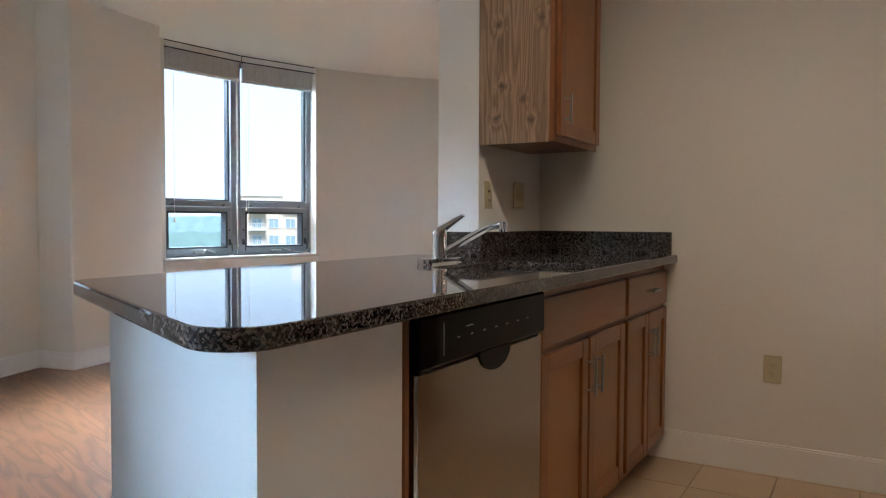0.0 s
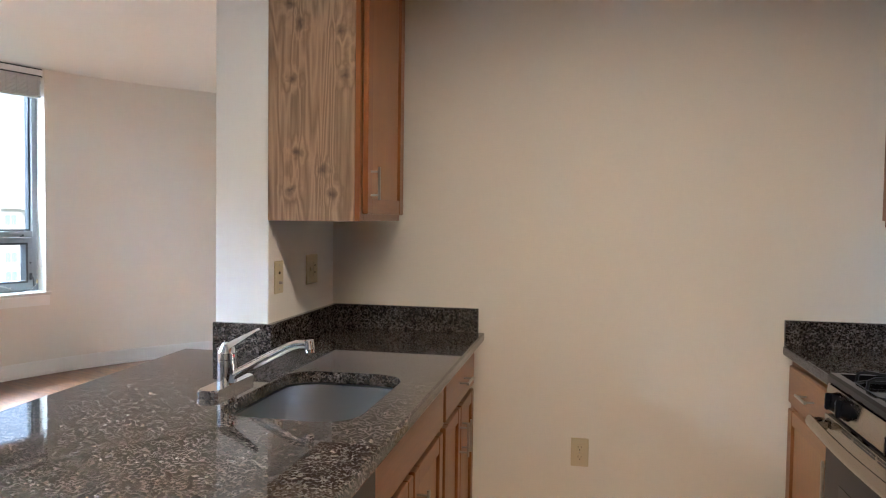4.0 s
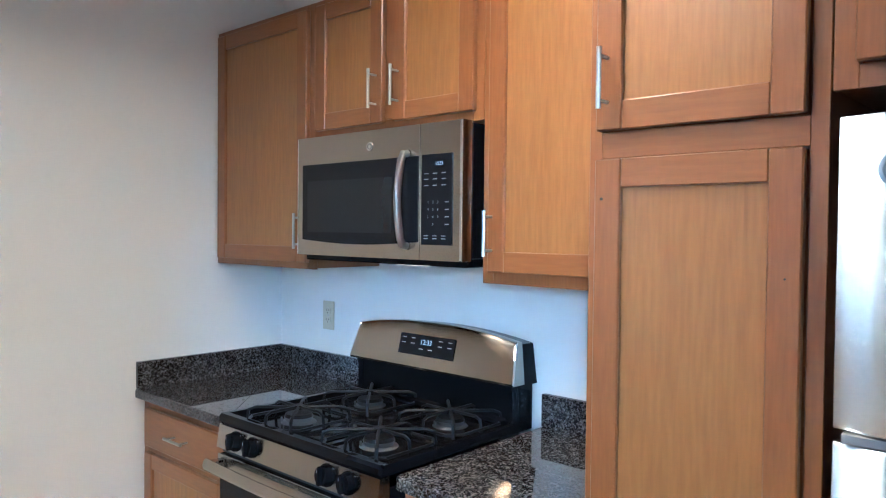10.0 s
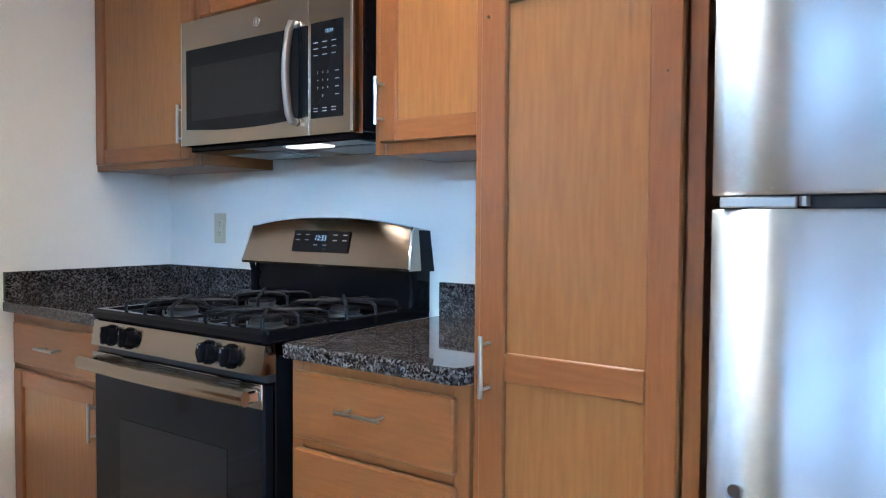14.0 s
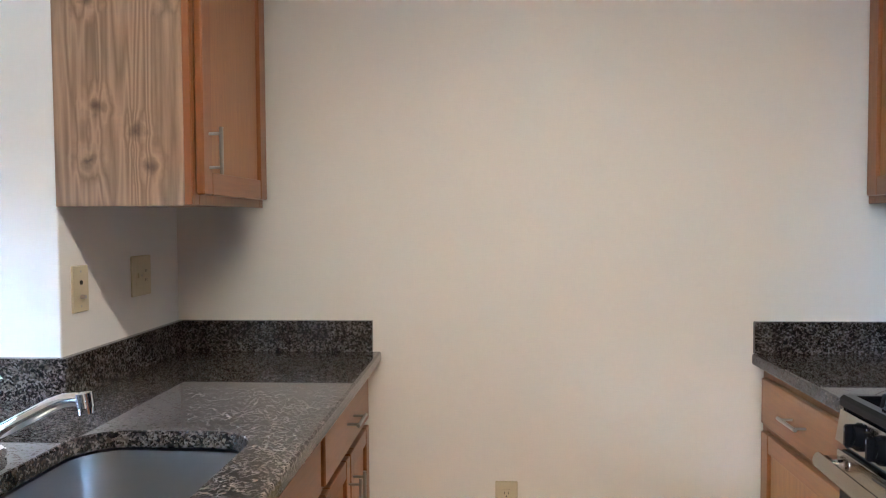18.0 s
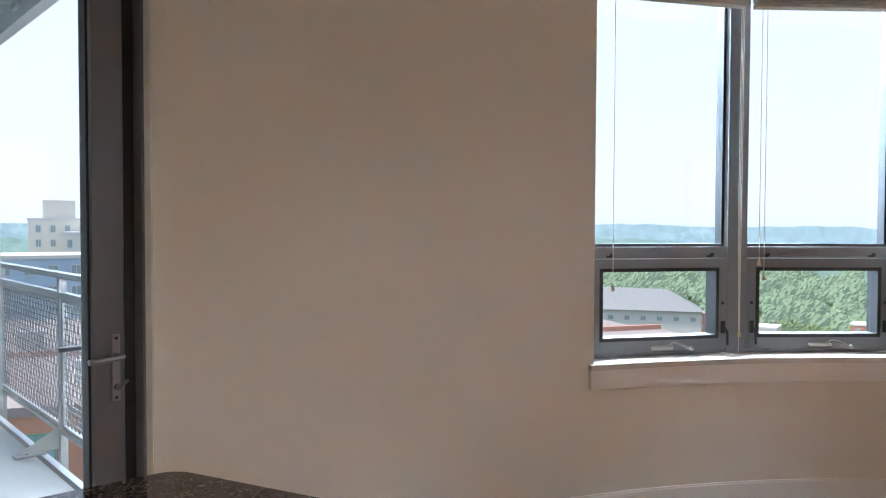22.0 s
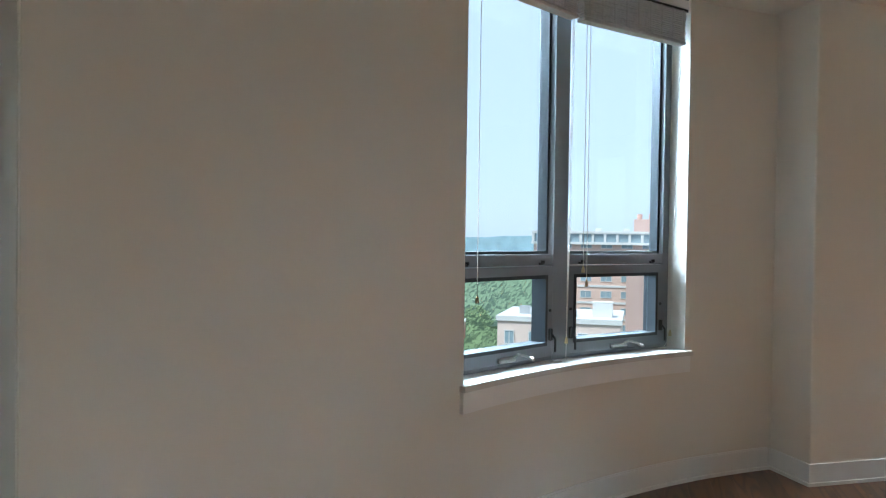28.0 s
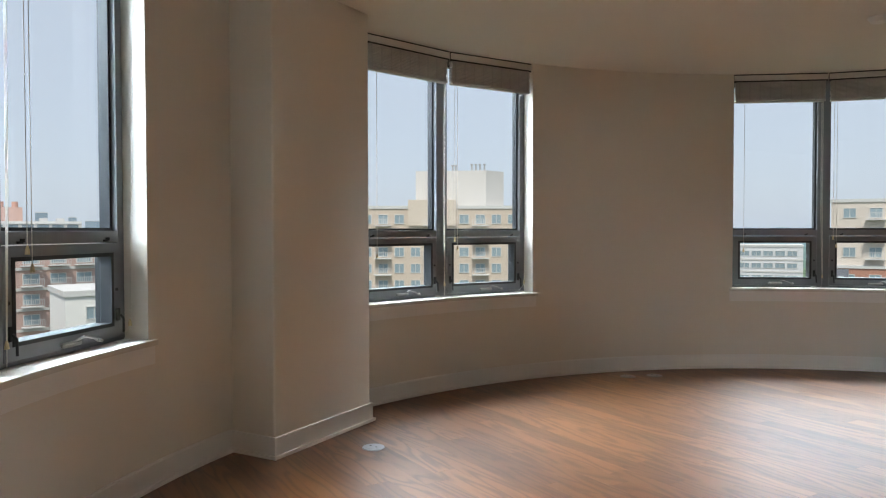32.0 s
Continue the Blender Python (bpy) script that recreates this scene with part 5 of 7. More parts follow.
# ---- appliances ----
def dishwasher():
    t = thing("dishwasher", "stainless steel dishwasher with a black control panel", "dishwasher", (-0.8, 1.9, 0))
    y0, y1 = 1.570, 2.232
    box("body", (-1.08, y0 + 0.004, 0.09), (-0.472, y1 - 0.004, TOP - SLAB - 0.004), M_BLACK, t)
    box("toe_panel", (-0.60, y0 + 0.01, 0.0), (-0.55, y1 - 0.01, 0.088), M_BLACK, t)
    bm = bmesh.new()
    add_box(bm, (-0.470, y0 + 0.006, 0.10), (-0.448, y1 - 0.006, 0.775), 0.006)
    part("door", bm, M_STEEL, t, "brushed stainless steel door")
    bm = bmesh.new()
    add_box(bm, (-0.470, y0 + 0.004, 0.778), (-0.440, y1 - 0.004, TOP - SLAB - 0.008), 0.006)
    p = part("control_panel", bm, M_BLACK, t, "glossy black control panel")
    ym = (y0 + y1) / 2 + 0.03
    bm = bmesh.new()
    seg = 16
    vs = [(ym + 0.085 * math.cos(math.pi + math.pi * k / seg), 0.778 + 0.052 * math.sin(math.pi + math.pi * k / seg)) for k in range(seg + 1)]
    lo = [bm.verts.new((-0.4475, y, z)) for y, z in vs]
    hi = [bm.verts.new((-0.4445, y, z)) for y, z in vs]
    bm.faces.new(hi)
    bm.faces.new(lo)
    for i in range(len(vs)):
        bm.faces.new((lo[i], lo[(i + 1) % len(vs)], hi[(i + 1) % len(vs)], hi[i]))
    part("pocket_handle", bm, M_BLACK, t, "black pocket grip")
    for k in range(7):
        box("legend_bar", (-0.4405, y0 + 0.16 + k * 0.062, 0.83), (-0.4397, y0 + 0.172 + k * 0.062, 0.8325), M_LEGEND, p, 0)
    box("legend_bar", (-0.4405, y0 + 0.20, 0.85), (-0.4397, y0 + 0.235, 0.8522), M_LEGEND, p, 0)
    box("vent_line", (-0.4405, y0 + 0.10, 0.80), (-0.4397, y0 + 0.103, 0.87), M_LEGEND, p, 0)


dishwasher()


def gas_range():
    t = thing("gas_range", "stainless and black gas range with cast iron grates", "range", (1.05, 2.72, 0))
    y0, y1 = 2.346, 3.098
    ym = (y0 + y1) / 2
    box("body", (0.765, y0 + 0.003, 0.03), (1.395, y1 - 0.003, 0.90), M_BLACK, t, 0.003)
    for yy in (y0 + 0.05, y1 - 0.05):
        for xx in (0.82, 1.34):
            cyl("leveling_foot", (xx, yy, 0), (xx, yy, 0.031), 0.016, M_RUBBER, t, 8)
    box("drawer_front", (0.742, y0 + 0.006, 0.06), (0.764, y1 - 0.006, 0.235), M_STEEL, t, 0.005)
    od = box("oven_door", (0.730, y0 + 0.006, 0.245), (0.764, y1 - 0.006, 0.838), M_BLACKGLASS, t, 0.006, "black glass oven door")
    box("oven_window", (0.7285, y0 + 0.14, 0.36), (0.7303, y1 - 0.14, 0.66), M_MESHGLASS, od, 0)
    box("door_trim", (0.725, y0 + 0.006, 0.778), (0.7298, y1 - 0.006, 0.838), M_STEEL, od, 0.0015)
    for a, n in ((y0 + 0.085, 0.075), (y0 + 0.175, 0.15), (y0 + 0.345, 0.15), (y0 + 0.515, 0.075)):
        for zz in (0.8215, 0.829):
            box("vent_slot", (0.7243, a, zz), (0.7252, a + n, zz + 0.0042), M_SLOT, od, 0)
    bm = bmesh.new()
    n = 15
    rows = []
    for k in range(n):
        q = k / (n - 1)
        x = 0.682 - 0.012 * math.sin(math.pi * q)
        y = y0 + 0.012 + (y1 - y0 - 0.024) * q
        rows.append([bm.verts.new((x + 0.013 * math.cos(a), y, 0.812 + 0.019 * math.sin(a))) for a in [2 * math.pi * j / 12 for j in range(12)]])
    for p, q in zip(rows, rows[1:]):
        for i in range(12):
            bm.faces.new((p[i], p[(i + 1) % 12], q[(i + 1) % 12], q[i]))
    bm.faces.new(rows[0])
    bm.faces.new(rows[-1])
    oh = part("oven_handle", bm, M_STEEL, od, "brushed steel bowed bar handle", smooth=True)
    for yy in (y0 + 0.034, y1 - 0.034):
        box("handle_mount", (0.684, yy - 0.020, 0.797), (0.7252, yy + 0.020, 0.826), M_CHROME, oh, 0.005)
    # upright control panel under the lip of the cooktop
    bm = bmesh.new()
    prof = [(0.722, 0.858), (0.733, 0.928), (0.765, 0.930), (0.765, 0.858)]
    a = [bm.verts.new((x, y0 + 0.004, z)) for x, z in prof]
    b = [bm.verts.new((x, y1 - 0.004, z)) for x, z in prof]
    bm.faces.new(a)
    bm.faces.new(b)
    for i in range(4):
        bm.faces.new((a[i], a[(i + 1) % 4], b[(i + 1) % 4], b[i]))
    cp = part("control_panel", bm, M_STEEL, t, "brushed steel control panel")
    box("panel_shadow_gap", (0.745, y0 + 0.004, 0.839), (0.765, y1 - 0.004, 0.857), M_RUBBER, t, 0)
    nrm = Vector((-0.988, 0, 0.155))
    for yy in (2.993, 2.902, 2.552, 2.464):
        c = Vector((0.7275, yy, 0.893))
        bm = bmesh.new()
        add_cyl(bm, c, c + nrm * 0.005, 0.0305, 22)
        add_cyl(bm, c + nrm * 0.005, c + nrm * 0.022, 0.0275, 22, 0.0245)
        k = part("knob", bm, M_BLACK, cp, "glossy black control knob", smooth=True)
        bm = bmesh.new()
        add_box(bm, (c.x - 0.033, yy - 0.0075, 0.893 - 0.022), (c.x - 0.016, yy + 0.0075, 0.893 + 0.027), 0.004)
        part("grip", bm, M_BLACK, k)
        box("chrome_mark", (c.x - 0.0337, yy - 0.0008, 0.906), (c.x - 0.0328, yy + 0.0008, 0.915), M_LEGEND, k, 0)
        for j in range(3):
            bm = bmesh.new()
            an = math.radians(40 + 25 * j)
            p = c + Vector((0.001, -0.036 * math.cos(an), 0.036 * math.sin(an))) + nrm * 0.001
            add_box(bm, (p.x - 0.0012, p.y - 0.0012, p.z - 0.0012), (p.x, p.y + 0.0012, p.z + 0.0012))
            part("legend_dot", bm, M_LEGEND, cp)
    # cooktop with a raised rim
    bm = bmesh.new()
    add_box(bm, (0.733, y0, 0.9305), (1.372, y1, 0.938), 0.003)
    add_box(bm, (0.729, y0, 0.930), (0.752, y1, 0.962), 0.008)
    ct = part("cooktop", bm, M_BLACK, t, "glossy black enamel cooktop")
    bm = bmesh.new()
    add_ring(bm, (0.745, y0 + 0.001), (1.37, y1 - 0.001), 0.016, 2, 0.9375, 0.9605)
    part("rim", bm, M_BLACK, ct)
    bm = bmesh.new()
    add_box(bm, (0.80, ym - 0.055, 0.9385), (1.28, ym + 0.055, 0.9405), 0.001)
    part("centre_plate", bm, M_BLACK, ct)
    for bx in (0.90, 1.20):
        for by in (y0 + 0.19, y1 - 0.19):
            bm = bmesh.new()
            add_cyl(bm, (bx, by, 0.938), (bx, by, 0.942), 0.056, 24, 0.05)
            add_cyl(bm, (bx, by, 0.944), (bx, by, 0.956), 0.042, 24, 0.046)
            bu = part("burner", bm, M_BURNER, ct, "grey aluminium burner base", smooth=True)
            bm = bmesh.new()
            add_cyl(bm, (bx, by, 0.956), (bx, by, 0.966), 0.045, 24, 0.041)
            part("burner_cap", bm, M_IRON, bu, smooth=True)
            cyl("igniter", (bx - 0.05, by + 0.02, 0.944), (bx - 0.05, by + 0.02, 0.958), 0.003, M_BURNER, bu, 8)
            # star grate: eight arched fingers on a bent square ring
            bm = bmesh.new()
            zt, h = 0.985, 0.125
            for q in range(8):
                an = q * math.pi / 4
                reach = h if q % 2 == 0 else h * 1.30
                dx, dy = math.cos(an), math.sin(an)
                add_tube(bm, [(bx + dx * 0.012, by + dy * 0.012, zt), (bx + dx * reach * 0.82, by + dy * reach * 0.82, zt), (bx + dx * reach * 0.96, by + dy * reach * 0.96, zt - 0.008), (bx + dx * reach, by + dy * reach, 0.940)], 0.0052, 6)
            add_tube(bm, [(bx + h * 1.0 * a, by + h * 1.0 * b, 0.950) for a, b in ((1, 0.72), (0.72, 1), (-0.72, 1), (-1, 0.72), (-1, -0.72), (-0.72, -1), (0.72, -1), (1, -0.72))], 0.0048, 6, True)
            add_cyl(bm, (bx, by, zt - 0.008), (bx, by, zt + 0.006), 0.017, 10)
            part("grate", bm, M_IRON, ct, "black cast iron star grate", smooth=True)
    # back guard: black riser, steel console with an arched top and black end caps
    bm = bmesh.new()
    add_box(bm, (1.318, y0 + 0.014, 0.938), (1.395, y1 - 0.014, 1.078), 0.006)
    add_box(bm, (1.300, y0 + 0.05, 0.938), (1.318, y1 - 0.05, 0.966), 0.008)
    part("riser", bm, M_BLACK, t, "glossy black riser")
    n = 24

    def arched(name, prof, mat, label, inset=0.0):
        bm = bmesh.new()
        rows = []
        for k in range(n + 1):
            q = k / n
            top = 1.204 + 0.030 * (1 - abs(2 * q - 1) ** 2.2)
            row = []
            for x, z, up, taper in prof:
                y = ym + (q - 0.5) * ((y1 - y0) * taper - inset)
                row.append(bm.verts.new((x, y, z + (top if up else 0.0))))
            rows.append(row)
        m_ = len(prof)
        for p, q in zip(rows, rows[1:]):
            for i in range(m_):
                bm.faces.new((p[i], p[(i + 1) % m_], q[(i + 1) % m_], q[i]))
        bm.faces.new(rows[0])
        bm.faces.new(rows[-1])
        return part(name, bm, mat, t, label, smooth=True)

    con = arched("console", [(1.272, 1.075, False, 0.995), (1.268, 1.083, False, 0.995), (1.303, -0.010, True, 0.955), (1.310, -0.002, True, 0.952), (1.322, 0.0, True, 0.95), (1.338, -0.002, True, 0.95), (1.330, 1.075, False, 0.995)], M_STEEL, "brushed steel arched back console")
    arched("console_back", [(1.331, 1.070, False, 0.99), (1.3385, -0.008, True, 0.945), (1.399, -0.010, True, 0.945), (1.399, 1.070, False, 0.99)], M_BLACK, "black rear housing")
    for s_ in (-1, 1):
        bm = bmesh.new()
        add_tube(bm, [(1.271, ym + s_ * (y1 - y0) * 0.4965, 1.080), (1.303, ym + s_ * (y1 - y0) * 0.4765, 1.192), (1.312, ym + s_ * (y1 - y0) * 0.4745, 1.2025)], 0.0042, 6)
        part("chrome_edge", bm, M_CHROME, con, smooth=True)
    tilt = math.atan2(0.035, 0.139)
    base = Matrix.Translation((1.2838, 2.722, 1.1555)) @ Matrix.Rotation(tilt, 4, "Y") @ Matrix(((0, 0, -1, 0), (-1, 0, 0, 0), (0, 1, 0, 0), (0, 0, 0, 1)))
    bm = bmesh.new()
    add_box(bm, (-0.125, -0.035, -0.001), (0.125, 0.035, 0.003), 0.001, base)
    disp = part("display", bm, M_BLACKGLASS, con, "black touch display")
    letters("clock_digits", "12:33", 0.024, base @ Matrix.Translation((0.0, 0.010, 0.0034)), M_DISPLAY, disp, 0.0003)
    for k in range(6):
        for r in range(2):
            if k in (2, 3) and r == 1:
                continue
            bm = bmesh.new()
            add_box(bm, (-0.112 + k * 0.042, -0.008 - r * 0.018 + (0.028 if k not in (2, 3) else -0.006), 0.003), (-0.094 + k * 0.042, -0.0055 - r * 0.018 + (0.028 if k not in (2, 3) else -0.006), 0.0036), 0, base)
            part("legend_bar", bm, M_LEGEND, disp)
    for yy in (y0 + 0.02, y1 - 0.02):
        bm = bmesh.new()
        add_tube(bm, [(1.30, yy, 1.076), (1.308, yy, 1.05), (1.310, yy, 1.0), (1.305, yy, 0.965), (1.290, yy, 0.955)], 0.010, 8)
        part("corner_bead", bm, M_BLACK, t, smooth=True)


gas_range()


def microwave():
    t = thing("microwave", "stainless over-the-range microwave with a black window and keypad", "microwave", (1.22, 2.72, 1.455))
    y0, y1, z0, z1 = 2.350, 3.098, 1.458, 1.852
    box("body", (1.072, y0 + 0.004, z0 + 0.006), (1.415, y1 - 0.004, z1 - 0.004), M_BLACK, t, 0.003)
    f = 1.032
    ks = 2.514       # seam between door and keypad side
    bm = bmesh.new()
    add_box(bm, (f, ks + 0.0008, z0), (1.071, y1, z1), 0.0004)
    door = part("door", bm, M_STEEL, t, "brushed steel door")
    bm = bmesh.new()
    add_box(bm, (f, y0, z0), (1.071, ks - 0.0008, z1), 0.0004)
    side = part("keypad_side", bm, M_STEEL, t, "brushed steel control side")
    box("chrome_edge", (f - 0.0015, y0 + 0.001, z0 + 0.001), (f + 0.03, y0 + 0.011, z1 - 0.001), M_CHROME, side, 0.002, "bright chrome edge strip")
    box("chrome_edge", (f - 0.0012, y1 - 0.004, z0 + 0.001), (f + 0.03, y1 + 0.0005, z1 - 0.001), M_CHROME, door, 0.001)
    # window: black glass with a gently bowed lower edge
    bm = bmesh.new()
    ya, yb, za, zb = ks + 0.006, y1 - 0.030, z0 + 0.052, z1 - 0.092
    n = 12
    vs = [(ya + (yb - ya) * k / n, za - 0.012 * math.sin(math.pi * k / n)) for k in range(n + 1)] + [(yb, zb), (ya, zb)]
    lo, hi = [bm.verts.new((f + 0.001, y, z)) for y, z in vs], [bm.verts.new((f - 0.0025, y, z)) for y, z in vs]
    bm.faces.new(hi)
    bm.faces.new(lo)
    for i in range(len(vs)):
        bm.faces.new((lo[i], lo[(i + 1) % len(vs)], hi[(i + 1) % len(vs)], hi[i]))
    win = part("window", bm, M_BLACKGLASS, door, "black glass window")
    box("mesh_screen", (f - 0.0032, ya + 0.11, za + 0.025), (f - 0.0024, yb - 0.028, zb - 0.055), M_MESHGLASS, win, 0)
    # bowed handle
    bm = bmesh.new()
    add_tube(bm, [(f - 0.002, ks + 0.050, zb + 0.010), (f - 0.018, ks + 0.051, zb + 0.008), (f - 0.027, ks + 0.052, zb - 0.012)] + [(f - 0.027 - 0.008 * math.sin(math.pi * k / 6), ks + 0.052 + 0.006 * math.sin(math.pi * k / 6), zb - 0.012 + (za - zb + 0.020) * k / 6) for k in range(1, 6)] + [(f - 0.027, ks + 0.052, za + 0.008), (f - 0.018, ks + 0.051, za - 0.010), (f - 0.002, ks + 0.050, za - 0.012)], 0.0115, 10)
    part("handle", bm, M_NICKEL, door, "satin steel bowed handle", smooth=True)
    # keypad
    kp = box("keypad", (f - 0.0022, y0 + 0.036, z0 + 0.045), (f + 0.001, ks - 0.008, z1 - 0.090), M_BLACKGLASS, side, 0.0005, "black glass keypad")
    face = Matrix(((0, 0, -1, f - 0.0023), (-1, 0, 0, (y0 + 0.036 + ks - 0.008) / 2), (0, 1, 0, 0), (0, 0, 0, 1)))
    letters("clock_digits", "12:33", 0.0135, face @ Matrix.Translation((0.01, z1 - 0.118, 0.0004)), M_DISPLAY, kp, 0.0002)
    for r in range(4):
        for c in range(3):
            txt = ("123", "456", "789", " 0 ")[r][c]
            if txt.strip():
                letters("key_digit", txt, 0.0095, face @ Matrix.Translation((-0.032 + c * 0.019, 1.625 - r * 0.021, 0.0004)), M_LEGEND, kp, 0.0002)
        box("legend_bar", (f - 0.003, ks - 0.116, 1.624 - r * 0.021), (f - 0.0021, ks - 0.101, 1.6262 - r * 0.021), M_LEGEND, kp, 0)
    for r, zz in enumerate((1.672, 1.690, 1.706, 1.528, 1.520)):
        for c in range(3):
            box("legend_bar", (f - 0.003, ks - 0.036 - c * 0.034, zz), (f - 0.0021, ks - 0.020 - c * 0.034, zz + 0.0022), M_LEGEND, kp, 0)
    cyl("badge", (f + 0.001, 2.731, 1.802), (f - 0.002, 2.731, 1.802), 0.0135, M_CHROME, door, 20, label="round chrome badge")
    bm = bmesh.new()
    add_tube(bm, [(f - 0.0022, 2.731 + 0.0085 * math.cos(k * 0.5236), 1.802 + 0.0085 * math.sin(k * 0.5236)) for k in range(12)], 0.0012, 5, True)
    part("badge_ring", bm, M_SLOT, door)
    # underside: lamp lens and grease filters
    un = box("underside", (1.06, y0 + 0.01, z0 - 0.018), (1.40, y1 - 0.01, z0 + 0.006), M_BLACK, t, 0.004)
    box("lamp_lens", (1.09, 2.53, z0 - 0.0205), (1.15, 2.67, z0 - 0.0175), M_BULB, un, 0.001, "glowing cooktop lamp lens")
    for ya in (2.40, 2.80):
        box("grease_filter", (1.17, ya, z0 - 0.0205), (1.36, ya + 0.25, z0 - 0.0175), M_BURNER, un, 0.001)


microwave()


def fridge():
    t = thing("refrigerator", "stainless steel top-freezer refrigerator", "refrigerator", (1.05, 0.95, 0))
    y0, y1, f = 0.575, 1.328, 0.662
    box("body", (0.745, y0 + 0.006, 0.02), (1.40, y1 - 0.006, 1.712), M_RUBBER, t, 0.004, "dark grey cabinet")

    def bowed(name, za, zb):
        bm = bmesh.new()
        n = 14
        rows = []
        for k in range(n + 1):
            q = k / n
            y = y0 + (y1 - y0) * q
            edge = min(q, 1 - q) * (y1 - y0)
            x = f + 0.010 * (2 * q - 1) ** 2 + (0.012 * (1 - edge / 0.02) ** 2 if edge < 0.02 else 0)
            rows.append([bm.verts.new(p) for p in ((x + 0.004, y, za), (x, y, za + 0.006), (x, y, zb - 0.006), (x + 0.004, y, zb), (0.742, y, zb), (0.742, y, za))])
        for p, q in zip(rows, rows[1:]):
            for i in range(6):
                bm.faces.new((p[i], p[(i + 1) % 6], q[(i + 1) % 6], q[i]))
        bm.faces.new(rows[0])
        bm.faces.new(rows[-1])
        return part(name, bm, M_FRIDGE, t, "brushed steel door", smooth=True)

    up = bowed("freezer_door", 1.262, 1.715)
    lo = bowed("fridge_door", 0.08, 1.242)
    box("door_gasket", (0.69, y0 + 0.012, 1.243), (0.742, y1 - 0.012, 1.261), M_RUBBER, t, 0.001)
    box("hinge", (0.672, 1.215, 1.244), (0.69, 1.315, 1.2595), M_NICKEL, t, 0.002, "steel middle hinge")
    cyl("hinge_pin", (0.675, 1.205, 1.246), (0.675, 1.205, 1.2595), 0.007, M_NICKEL, t, 10)
    cyl("badge", (0.668, 1.25, 1.635), (0.6605, 1.25, 1.635), 0.024, M_NICKEL, up, 24, label="round steel badge")
    bm = bmesh.new()
    add_tube(bm, [(0.6602, 1.25 + 0.017 * math.cos(k * 0.3927), 1.635 + 0.017 * math.sin(k * 0.3927)) for k in range(16)], 0.0016, 5, True)
    part("badge_ring", bm, M_HANDLE, up)
    cyl("bumper", (0.670, 1.285, 0.845), (0.6625, 1.285, 0.845), 0.009, M_BURNER, lo, 12)
    for za, zb, d in ((1.30, 1.62, up), (0.75, 1.20, lo)):
        bm = bmesh.new()
        add_tube(bm, [(f - 0.002, y0 + 0.06, za), (f - 0.05, y0 + 0.06, za + 0.02), (f - 0.05, y0 + 0.06, zb - 0.02), (f - 0.002, y0 + 0.06, zb)], 0.012, 10)
        part("handle", bm, M_NICKEL, d, smooth=True)
    box("grille", (0.70, y0 + 0.02, 0.0), (0.745, y1 - 0.02, 0.075), M_RUBBER, t)


fridge()


